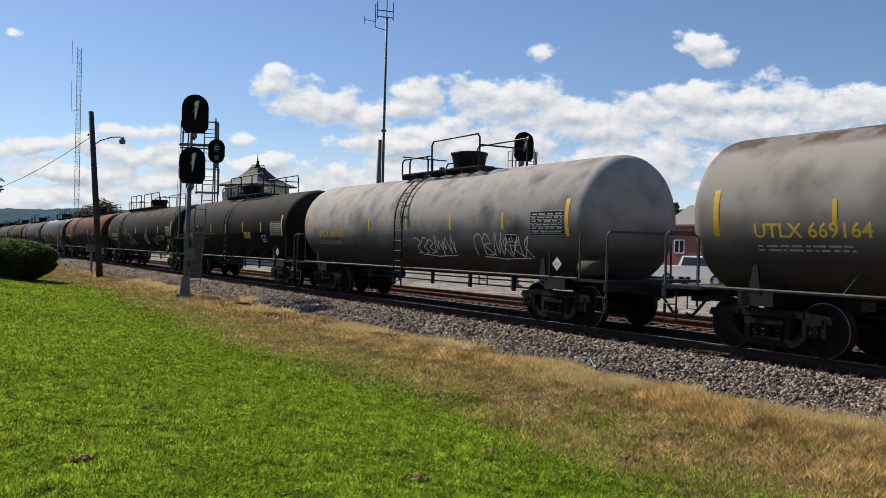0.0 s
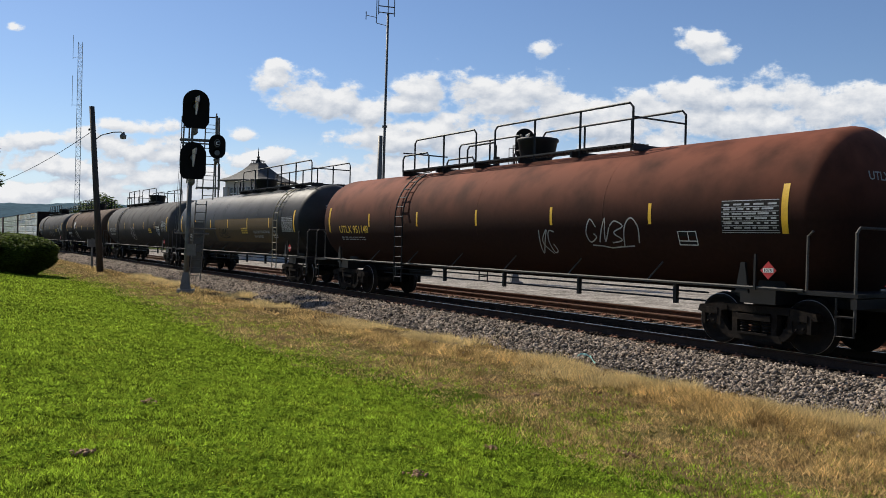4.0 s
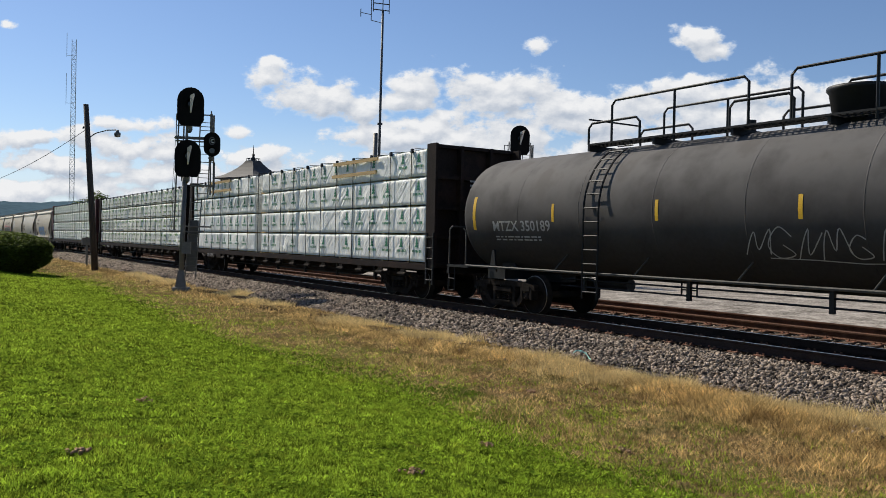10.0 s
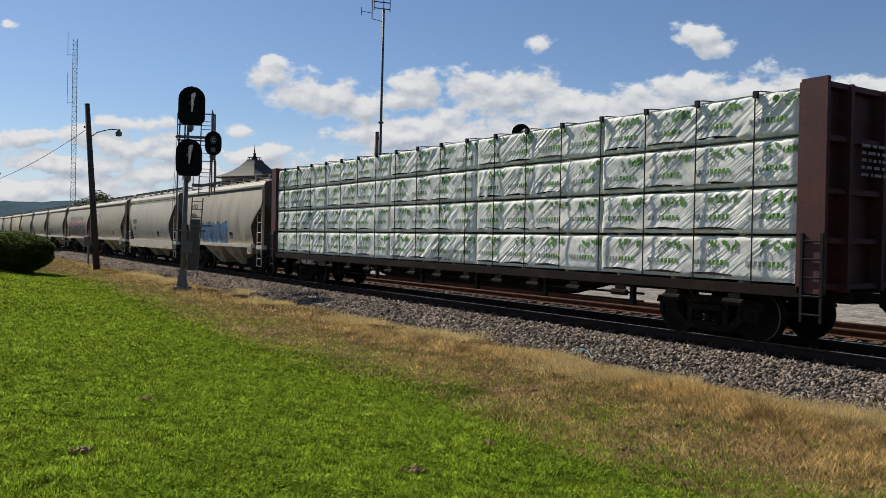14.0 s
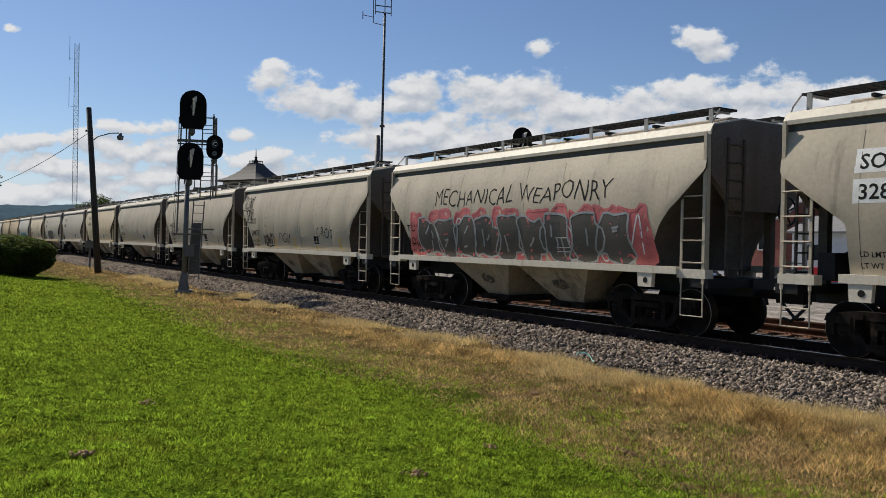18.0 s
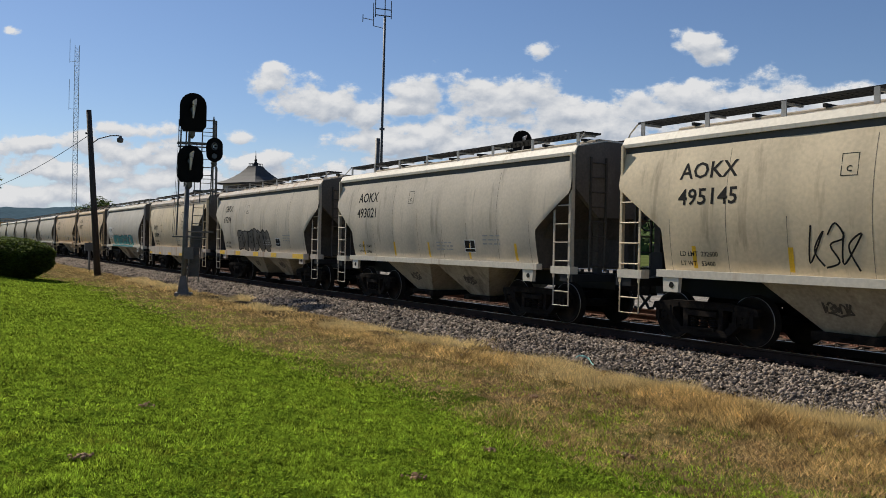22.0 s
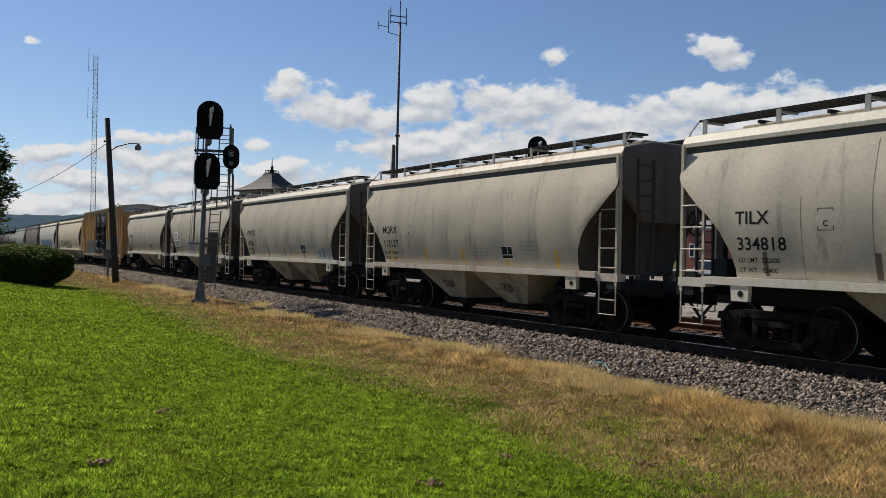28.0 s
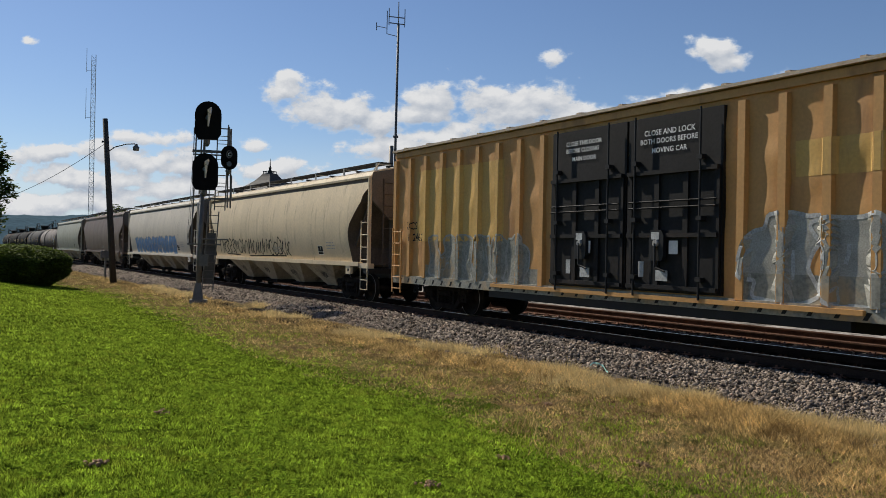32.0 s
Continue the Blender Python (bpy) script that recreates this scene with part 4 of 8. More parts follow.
def tree(name, x, y, z, height, radius, seed, label, n=5200, leaf=0.26, trunk_h=0.35):
    rng = np.random.RandomState(seed)
    root = tagged(empty(name, pose(x, y, z)), label, "tree", "trees")
    bm = bmesh.new()
    tube(bm, [(0, 0, -0.2), (0.05, 0.02, height * 0.3), (-0.05, 0.1, height * 0.75)], height * 0.032, 9, True, 0, height * 0.008)
    clumps = []
    for i in range(15):
        a, h = i * 2.4 + rng.uniform(-0.4, 0.4), height * (trunk_h + (0.92 - trunk_h) * (i + 0.5) / 15)
        rr = radius * (0.45 + 0.5 * math.sin(math.pi * (i + 2) / 18)) * rng.uniform(0.6, 1.0)
        p = (rr * math.cos(a), rr * math.sin(a), h)
        clumps.append((p, radius * rng.uniform(0.3, 0.48)))
        tube(bm, [(0, 0, h * 0.72), (p[0] * 0.5, p[1] * 0.5, h * 0.9), p], height * 0.011, 5, True, 0, height * 0.003)
    clumps.append(((0, 0, height * 0.92), radius * 0.4))
    part("trunk", bm, BARK, root, "", True)

    def inside(r_):
        c, s = clumps[r_.randint(len(clumps))]
        d = r_.normal(size=3)
        d /= np.linalg.norm(d)
        return np.array(c) + d * s * r_.uniform(0.35, 1.08)
    v, f = leaves(rng, n, inside, leaf)
    bulk("crown", v, f, LEAF, root)
    return root


tree("tree", -62.0, 1.75, -0.4, 9.6, 2.7, 3, "tall leafy dark green tree behind the hedge", 6000, 0.24)
tree("tree", -118.0, 20.6, -0.6, 7.2, 3.4, 4, "round green tree far beyond the train", 11000, 0.24, 0.2)
for i, (x, y, h, r) in enumerate(((-36, 78, 10, 4.5), (-28, 84, 12, 5), (-18, 80, 9, 4.2), (-44, 86, 11, 5), (-52, 80, 9, 4), (-10, 88, 11, 5))):
    tree("tree", x, y, -0.3, h, r, 20 + i, "leafy green tree behind the gravel lot", 2000, 0.5, 0.2)

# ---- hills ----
# distance haze is mixed into the ridge's base colour
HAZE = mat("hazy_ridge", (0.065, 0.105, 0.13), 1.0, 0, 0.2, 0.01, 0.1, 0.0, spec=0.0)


def ridge(name, az0, az1, dist, height, material, seed, label, dips=0.3):
    bm = bmesh.new()

    def at(a, k):
        h = height * (1 - dips + dips * 2 * noise.fractal((a * 0.09 + seed, seed, 0), 1.0, 2.0, 4)) + height * 0.05 * noise.noise((a * 2.5, seed, 4))
        d = dist * (1 + 0.35 * k)
        return (-d * math.cos(radians(a)), d * math.sin(radians(a)), -3 + max(h, 2) * math.sin(k * math.pi / 2))
    grid(bm, at, span(az0, az1, 240), span(0, 1, 8))
    return tagged(part(name, bm, material, None, "", True), label, "hill", kind="structure")


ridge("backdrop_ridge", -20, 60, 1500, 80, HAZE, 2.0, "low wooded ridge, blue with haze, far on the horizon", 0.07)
ridge("backdrop_hill", 25, 150, 420, 30, FOREST, 5.0, "wooded green hillside beyond the lot", 0.15)
rf = np.random.RandomState(5)
n = 2600
a = np.radians(rf.uniform(25, 110, n))
k = rf.uniform(0.02, 0.7, n)
d = 420 * (1 + 0.35 * k)
pos = np.stack([-d * np.cos(a), d * np.sin(a), -3 + 29 * np.sin(k * 1.57) + 1.5], 1)
v, f = [], []
o = 0
for i in range(5):
    off = rf.normal(size=(n, 3)) * (2.4, 2.4, 1.6)
    vv, ff = spread(CUBE, CUBEF, pos + off, rf.uniform(3.5, 7, n), rf)
    v.append(vv), f.append(ff + o)
    o += len(vv)
tagged(bulk("hill_woods", np.concatenate(v), np.concatenate(f), FOREST), "dense green woods covering the hillside", "woods", kind="stuff")


# ---- interlocking tower beyond the tracks ----
def tower_house(m):
    root = tagged(empty("signal_tower", m), "old two-storey cream signal tower with a flared dark hip roof", "building")
    w = 2.05
    for sx, sy in ((1, 0), (-1, 0), (0, 1), (0, -1)):
        for name, z0, z1 in (("wall", 0, 5.75), ("upper_wall", 7.05, 7.7)):
            bm = bmesh.new()
            if sx:
                box(bm, sx * w - 0.12, sx * w + 0.12, -w - 0.12, w + 0.12, z0, z1)
            else:
                box(bm, -w + 0.12, w - 0.12, sy * w - 0.12, sy * w + 0.12, z0, z1)
            part(name, bm, CREAM, root, "cream painted wall")
    for sx in (-1, 1):
        for sy in (-1, 1):
            bm = bmesh.new()
            box(bm, sx * w - 0.26, sx * w + 0.26, sy * w - 0.26, sy * w + 0.26, 5.75, 7.05)
            part("corner_pier", bm, CREAM, root)
    for sx, sy in ((1, 0), (-1, 0), (0, 1), (0, -1)):
        for j in (-1, 0, 1):
            cx, cy = sx * w + (sy != 0) * j * 1.15, sy * w + (sx != 0) * j * 1.15
            win = empty("window", pose(cx, cy, 6.4, 0, 0, 90 if sx else 0), root)
            bm = bmesh.new()
            box(bm, -0.42, 0.42, -0.02, 0.02, -0.62, 0.62)
            part("pane", bm, GLASS, win)
            bm = bmesh.new()
            for q in (-0.44, 0.0, 0.44):
                box(bm, q - 0.03, q + 0.03, -0.07, 0.07, -0.64, 0.64)
            for q in (-0.62, 0.0, 0.62):
                box(bm, -0.44, 0.44, -0.065, 0.065, q - 0.035, q + 0.035)
            part("frame", bm, WHITEW, win)
    bm = bmesh.new()
    prof_ = [(2.68, 7.6), (2.74, 7.7), (2.0, 8.02), (1.46, 8.4), (1.02, 8.8), (0.68, 9.2), (0.5, 9.5)]
    rings = [[bm.verts.new((sx * r, sy * r, z)) for sx, sy in ((1, 1), (-1, 1), (-1, -1), (1, -1))] for r, z in prof_]
    for g, h in zip(rings, rings[1:]):
        for q in range(4):
            bm.faces.new((g[q], g[(q + 1) % 4], h[(q + 1) % 4], h[q]))
    bm.faces.new(rings[0]), bm.faces.new(rings[-1])
    roof = part("roof", bm, SLATE, root, "flared dark slate hip roof")
    bm = bmesh.new()
    for q in span(-0.42, 0.42, 4):
        for s in (-0.46, 0.46):
            tube(bm, [(q, s, 9.5), (q, s, 9.75)], 0.03, 4)
            tube(bm, [(s, q, 9.5), (s, q, 9.75)], 0.03, 4)
    for s in (-0.46, 0.46):
        tube(bm, [(-0.46, s, 9.72), (0.46, s, 9.72)], 0.03, 4)
        tube(bm, [(s, -0.46, 9.72), (s, 0.46, 9.72)], 0.03, 4)
    part("roof_cresting", bm, BLACK, roof)
    bm = bmesh.new()
    lathe(bm, [(9.45, 0.3), (9.7, 0.22), (9.95, 0.1), (10.1, 0.16), (10.2, 0.06), (11.0, 0.015), (11.05, 0)], 8, "z")
    part("finial", bm, BLACK, roof)


tower_house(pose(-77.3, 27.75, -0.4, 0, 0, 25))


# ---- buildings beyond the lot ----
def house(name, m, w, d, h, roof_h, wall_m, roof_m, label, cols=3):
    root = tagged(empty(name, m), label, "building", "buildings beyond the lot")
    bm = bmesh.new()
    prism(bm, [(-d / 2, 0), (d / 2, 0), (d / 2, h), (0, h + roof_h), (-d / 2, h)], "x", -w / 2, w / 2)
    part("wall", bm, wall_m, root)
    for s in (-1, 1):
        bm = bmesh.new()
        hexa(bm, [(-w / 2 - 0.3, 0, h + roof_h), (w / 2 + 0.3, 0, h + roof_h), (w / 2 + 0.3, s * (d / 2 + 0.4), h - 0.1), (-w / 2 - 0.3, s * (d / 2 + 0.4), h - 0.1),
                  (-w / 2 - 0.3, 0, h + roof_h + 0.15), (w / 2 + 0.3, 0, h + roof_h + 0.15), (w / 2 + 0.3, s * (d / 2 + 0.4), h + 0.05), (-w / 2 - 0.3, s * (d / 2 + 0.4), h + 0.05)])
        part("roof", bm, roof_m, root)
    for i in range(cols):
        cx = -w / 2 + (i + 0.5) * w / cols
        win = empty("window", pose(cx, -d / 2, h * 0.55), root)
        bm = bmesh.new()
        box(bm, -0.5, 0.5, -0.03, 0.03, -0.6, 0.6)
        part("pane", bm, GLASS, win)
        bm = bmesh.new()
        for q in (-0.55, 0, 0.55):
            box(bm, q - 0.05, q + 0.05, -0.07, 0.02, -0.65, 0.65)
        for q in (-0.62, 0.62):
            box(bm, -0.55, 0.55, -0.065, 0.02, q - 0.05, q + 0.05)
        part("frame", bm, WHITEW, win)
    return root


house("warehouse", pose(-30, 60, -0.3, 0, 0, 8), 16, 8, 3.3, 1.2, WHITEW, ROOFG, "long low white building with a grey roof", 5)
house("brick_house", pose(-50, 66, -0.3, 0, 0, 5), 12, 8, 4.6, 2.0, BRICKR, ROOFG, "red brick building beyond the gravel lot", 4)
house("brick_house", pose(-12, 66, -0.3, 0, 0, 0), 14, 9, 4.8, 1.6, BRICKR, ROOFG, "red brick building beyond the gravel lot", 4)
house("shed", pose(-66, 58, -0.3, 0, 0, 10), 8, 6, 3.0, 1.4, WHITEW, ROOFG, "white shed beyond the gravel lot", 2)

# ---- parked vehicles on the lot ----
TYRE = mat("black_rubber", (0.02, 0.02, 0.02), 0.8, 0, 0.2, 4, 40, 0.2)
CHROME = mat("bright_trim", (0.6, 0.6, 0.6), 0.25, 1.0, 0.1, 4, 30, 0.0)
TAIL = mat("tail_lamp_red", (0.5, 0.02, 0.02), 0.3, 0, 0.1, 4, 30, 0.0)


def pickup(m, body_m, label):
    root = tagged(empty("pickup_truck", m), label, "pickup truck", "parked vehicles")
    bm = bmesh.new()
    prism(bm, [(-2.7, 0.55), (2.6, 0.55), (2.7, 0.8), (2.65, 1.08), (1.3, 1.2), (0.75, 1.78), (-0.75, 1.82), (-0.95, 1.2), (-2.72, 1.2)], "y", -0.92, 0.92)
    for v in bm.verts:
        if v.co.z > 1.5:
            v.co.y *= 0.82
    body = part("body", bm, body_m, root)
    for s in (-1, 1):
        bm = bmesh.new()
        hexa(bm, [(-0.7, s * 0.915, 1.24), (1.15, s * 0.915, 1.24), (1.15, s * 0.925, 1.25), (-0.7, s * 0.925, 1.25), (-0.62, s * 0.785, 1.72), (0.72, s * 0.785, 1.72), (0.72, s * 0.795, 1.73), (-0.62, s * 0.795, 1.73)])
        part("side_window", bm, GLASS, body)
        bm = bmesh.new()
        box(bm, -2.75, -2.71, s * 0.78 - 0.1, s * 0.78 + 0.1, 0.8, 1.15)
        part("tail_lamp", bm, TAIL, body)
        bm = bmesh.new()
        box(bm, 2.62, 2.69, s * 0.72 - 0.16, s * 0.72 + 0.16, 0.85, 1.02)
        part("headlamp", bm, CHROME, body)
    bm = bmesh.new()
    hexa(bm, [(1.27, -0.75, 1.24), (1.3, -0.75, 1.24), (1.3, 0.75, 1.24), (1.27, 0.75, 1.24), (0.8, -0.65, 1.72), (0.83, -0.65, 1.72), (0.83, 0.65, 1.72), (0.8, 0.65, 1.72)])
    part("windscreen", bm, GLASS, body)
    for x in (-1.75, 1.75):
        for s in (-1, 1):
            wh = empty("wheel", pose(x, s * 0.82, 0.38), root)
            bm = bmesh.new()
            lathe(bm, [(-0.12, 0.22), (-0.13, 0.35), (-0.1, 0.38), (0.1, 0.38), (0.13, 0.35), (0.12, 0.22)], 18, "y")
            part("tyre", bm, TYRE, wh)
            bm = bmesh.new()
            lathe(bm, [(s * 0.07, 0.0), (s * 0.1, 0.06), (s * 0.08, 0.2), (s * 0.12, 0.22)], 14, "y")
            part("rim", bm, CHROME, wh)


pickup(pose(-21.5, 37, -0.34, 0, 0, 6), mat("red_car_paint", (0.42, 0.02, 0.025), 0.3, 0, 0.08, 1, 20, 0.0), "red pickup truck parked on the gravel lot")
pickup(pose(-33.5, 40, -0.34, 0, 0, 4), mat("white_car_paint", (0.7, 0.7, 0.7), 0.3, 0, 0.06, 1, 20, 0.0), "white pickup truck parked on the gravel lot")
pickup(pose(-45, 42, -0.34, 0, 0, 10), mat("silver_car_paint", (0.35, 0.36, 0.38), 0.3, 0.3, 0.06, 1, 20, 0.0), "silver pickup truck parked on the gravel lot")
for x, y in ((-40, 52), (-18, 54), (-72, 44)):
    root = tagged(empty("lot_lamp", pose(x, y, -0.35)), "old-fashioned lamp post with a pale lantern on the lot", "lamp post", "lamp posts")
    bm = bmesh.new()
    tube(bm, [(0, 0, 0), (0, 0, 3.4)], 0.06, 8, True, 0, 0.04)
    part("post", bm, BLACK, root)
    bm = bmesh.new()
    lathe(bm, [(3.4, 0.05), (3.45, 0.16), (3.8, 0.22), (3.85, 0.3), (4.05, 0.05), (4.15, 0)], 8, "z")
    part("lantern", bm, WHITEW, root)

# ---- clouds: a far sheet of fair-weather cumulus ----
CU = 2600 / 1.45
sheet = bpy.data.materials.new("cumulus")
sheet.use_nodes = True
nt = sheet.node_tree
nt.nodes.clear()


def nd(kind, **kw):
    n_ = nt.nodes.new(kind)
    for k_, v_ in kw.items():
        if k_ == "op":
            n_.operation = v_
        elif k_.startswith("i"):
            n_.inputs[int(k_[1:])].default_value = v_
    return n_


def lk(a, b):
    nt.links.new(a, b)


tc = nd("ShaderNodeTexCoord")
# heaped clouds and small puffs: centre and half-widths
HEAPS = [(-0.335, 0.306, 0.045, 0.03), (-0.285, 0.284, 0.065, 0.038), (-0.225, 0.262, 0.08, 0.04), (-0.165, 0.248, 0.075, 0.034), (-0.06, 0.285, 0.07, 0.04), (0.01, 0.283, 0.07, 0.036), (-0.1, 0.262, 0.09, 0.03),
         (0.122, 0.292, 0.06, 0.04), (0.085, 0.262, 0.11, 0.042), (0.2, 0.255, 0.11, 0.032), (0.24, 0.22, 0.14, 0.03), (0.35, 0.245, 0.1, 0.036), (0.42, 0.276, 0.07, 0.032), (0.5, 0.278, 0.09, 0.036),
         (0.58, 0.272, 0.1, 0.034), (0.5, 0.23, 0.2, 0.05), (0.66, 0.25, 0.15, 0.045), (0.8, 0.265, 0.13, 0.05), (0.143, 0.365, 0.033, 0.018), (0.425, 0.371, 0.05, 0.022), (0.463, 0.348, 0.042, 0.018)]
# flatter layers low down
LAYERS = [(-0.572, 0.222, 0.06, 0.018), (-0.73, 0.196, 0.1, 0.022), (-0.585, 0.184, 0.1, 0.028), (-0.52, 0.172, 0.06, 0.022), (-0.392, 0.209, 0.035, 0.014), (-0.68, 0.145, 0.18, 0.024), (-0.5, 0.13, 0.2, 0.03), (-0.38, 0.165, 0.09, 0.02),
          (-0.1, 0.2, 0.16, 0.034), (0.05, 0.19, 0.24, 0.04), (-0.05, 0.215, 0.14, 0.03), (0.3, 0.17, 0.35, 0.05), (-0.75, 0.1, 0.3, 0.03), (-0.35, 0.11, 0.3, 0.034), (0.0, 0.13, 0.5, 0.045), (0.7, 0.17, 0.4, 0.06), (-0.805, 0.402, 0.025, 0.014), (1.05, 0.26, 0.3, 0.07)]


def bank_field(banks, dx=0.0, dy=0.0):
    """How deep a place lies inside the nearest cloud bank, its outline warped by noise."""
    warp = nd("ShaderNodeTexNoise", i2=9.0, i3=4.0)
    lk(tc.outputs["Object"], warp.inputs[0])
    wv = nd("ShaderNodeVectorMath", op="MULTIPLY_ADD")
    wv.inputs[1].default_value = (0.045, 0.03, 0)
    wv.inputs[2].default_value = (dx - 0.0225, dy - 0.015, 0)
    lk(warp.outputs["Color"], wv.inputs[0])
    wadd = nd("ShaderNodeVectorMath", op="ADD")
    lk(tc.outputs["Object"], wadd.inputs[0]), lk(wv.outputs[0], wadd.inputs[1])
    total = None
    for cx, cy, rx, ry in banks:
        s1 = nd("ShaderNodeVectorMath", op="SUBTRACT")
        s1.inputs[1].default_value = (cx, cy, 0)
        s2 = nd("ShaderNodeVectorMath", op="DIVIDE")
        s2.inputs[1].default_value = (rx, ry, 1)
        s3 = nd("ShaderNodeVectorMath", op="LENGTH")
        s4 = nd("ShaderNodeMath", op="SUBTRACT", i0=1.0)
        lk(wadd.outputs[0], s1.inputs[0]), lk(s1.outputs[0], s2.inputs[0]), lk(s2.outputs[0], s3.inputs[0]), lk(s3.outputs["Value"], s4.inputs[1])
        if total is None:
            total = s4.outputs[0]
        else:
            mx = nd("ShaderNodeMath", op="MAXIMUM")
            lk(total, mx.inputs[0]), lk(s4.outputs[0], mx.inputs[1])
            total = mx.outputs[0]
    return total


def puff(dx, dy):
    mp = nd("ShaderNodeMapping")
    mp.inputs["Location"].default_value = (dx, dy, 0)
    mp.inputs["Scale"].default_value = (1, 1.5, 1)
    lk(tc.outputs["Object"], mp.inputs[0])
    n_ = nd("ShaderNodeTexNoise", i2=13.0, i3=10.0, i4=0.58)
    lk(mp.outputs[0], n_.inputs[0])
    return n_.outputs[0]


def density(dx, dy, gain=3.3):
    m1 = nd("ShaderNodeMath", op="MULTIPLY_ADD", i1=gain, i2=-gain * 0.5)
    lk(puff(dx, dy * 1.5), m1.inputs[0])
    d1 = nd("ShaderNodeMath", op="ADD")
    lk(bank_field(HEAPS + LAYERS, dx, dy), d1.inputs[0]), lk(m1.outputs[0], d1.inputs[1])
    return d1.outputs[0]


here, sunward = density(0, 0), density(-0.006, 0.016)
alpha = nd("ShaderNodeMapRange", i1=-0.06, i2=0.42)
alpha.interpolation_type = "SMOOTHSTEP"
lk(here, alpha.inputs[0])
df = nd("ShaderNodeMath", op="SUBTRACT")
lk(here, df.inputs[0]), lk(sunward, df.inputs[1])
sh = nd("ShaderNodeMapRange", i1=-0.6, i2=0.6)
lk(df.outputs[0], sh.inputs[0])
ramp = nt.nodes.new("ShaderNodeValToRGB")
ramp.color_ramp.elements[0].color = (0.4, 0.45, 0.53, 1)
ramp.color_ramp.elements[1].color = (0.74, 0.745, 0.755, 1)
lk(sh.outputs[0], ramp.inputs[0])
# haze painted on the sheet towards the horizon, dimming the bright low sky
up = nd("ShaderNodeSeparateXYZ")
lk(tc.outputs["Object"], up.inputs[0])
veil = nd("ShaderNodeMapRange", i1=0.24, i2=0.05, i3=0.0, i4=0.7)
veil.interpolation_type = "SMOOTHSTEP"
lk(up.outputs[1], veil.inputs[0])
hz = nt.nodes.new("ShaderNodeMix")
hz.data_type = "RGBA"
hz.inputs["A"].default_value = (0.56, 0.66, 0.78, 1)
lk(alpha.outputs[0], hz.inputs["Factor"]), lk(ramp.outputs[0], hz.inputs["B"])
cover = nd("ShaderNodeMath", op="MAXIMUM")
lk(alpha.outputs[0], cover.inputs[0]), lk(veil.outputs[0], cover.inputs[1])
em = nt.nodes.new("ShaderNodeEmission")
lk(hz.outputs["Result"], em.inputs[0])
tr, ms, outp = nt.nodes.new("ShaderNodeBsdfTransparent"), nt.nodes.new("ShaderNodeMixShader"), nt.nodes.new("ShaderNodeOutputMaterial")
lk(cover.outputs[0], ms.inputs[0]), lk(tr.outputs[0], ms.inputs[1]), lk(em.outputs[0], ms.inputs[2]), lk(ms.outputs[0], outp.inputs[0])
bm = bmesh.new()
grid(bm, lambda u, v: (u, v, 0), span(-1.6, 1.6, 8), span(-0.05, 0.7, 4))
ob = tagged(part("backdrop_clouds", bm, sheet), "white cumulus clouds low in a blue sky", "clouds", kind="structure")
ob.matrix_basis = pose(*EYE, 89.5, -1.25, 56.2) @ Matrix.Translation((0, 0, -2600)) @ Matrix.Diagonal((CU, CU, CU, 1))


# ---- rolling stock: built along x, near side at -y, rail top at z = 0 ----
AXLES = []
RAILGREY = mat("grimy_handrail", (0.07, 0.066, 0.06), 0.7, 0, 0.2, 3, 40, 0.1, spec=0.2)
BOARDM = mat("dark_walkway_grating", (0.024, 0.023, 0.022), 0.85, 0.0, 0.25, 3, 40, 0.1, spec=0.1)


def side_frame(bm):
    t = 0.085
    prism(bm, [(-1.2, 0.58), (-1.16, 0.7), (-0.7, 0.76), (0.7, 0.76), (1.16, 0.7), (1.2, 0.58), (1.06, 0.56), (0.6, 0.63), (-0.6, 0.63), (-1.06, 0.56)], "y", -t, t)
    prism(bm, [(-0.56, 0.15), (0.56, 0.15), (0.5, 0.27), (-0.5, 0.27)], "y", -t, t)
    for s in (-1, 1):
        prism(bm, [(s * 0.34, 0.2), (s * 0.34, 0.7), (s * 0.45, 0.7), (s * 0.45, 0.2)][::s], "y", -t * 0.9, t * 0.9)
        prism(bm, [(s * 0.46, 0.15), (s * 0.5, 0.27), (s * 0.74, 0.56), (s * 0.92, 0.62), (s * 0.86, 0.44), (s * 0.62, 0.2)][::s], "y", -t * 0.95, t * 0.95)
        for dx in (-0.17, 0.17):
            box(bm, s * 0.889 + dx - 0.04, s * 0.889 + dx + 0.04, -0.1, 0.1, 0.36, 0.62)
        box(bm, s * 0.889 - 0.14, s * 0.889 + 0.14, -0.11, 0.11, 0.55, 0.66)
        box(bm, s * 0.62 - 0.07, s * 0.62 + 0.07, -t - 0.012, -t, 0.64, 0.73)
    box(bm, -0.36, 0.36, -0.14, 0.14, 0.5, 0.6)
    box(bm, -0.3, 0.3, -0.13, 0.13, 0.25, 0.285)


def spring(bm):
    prof_ = [(0.24, 0.0)]
    for k in range(5):
        prof_ += [(0.245 + k * 0.052, 0.055), (0.27 + k * 0.052, 0.088)]
    lathe(bm, prof_ + [(0.5, 0.0)], 8, "z")


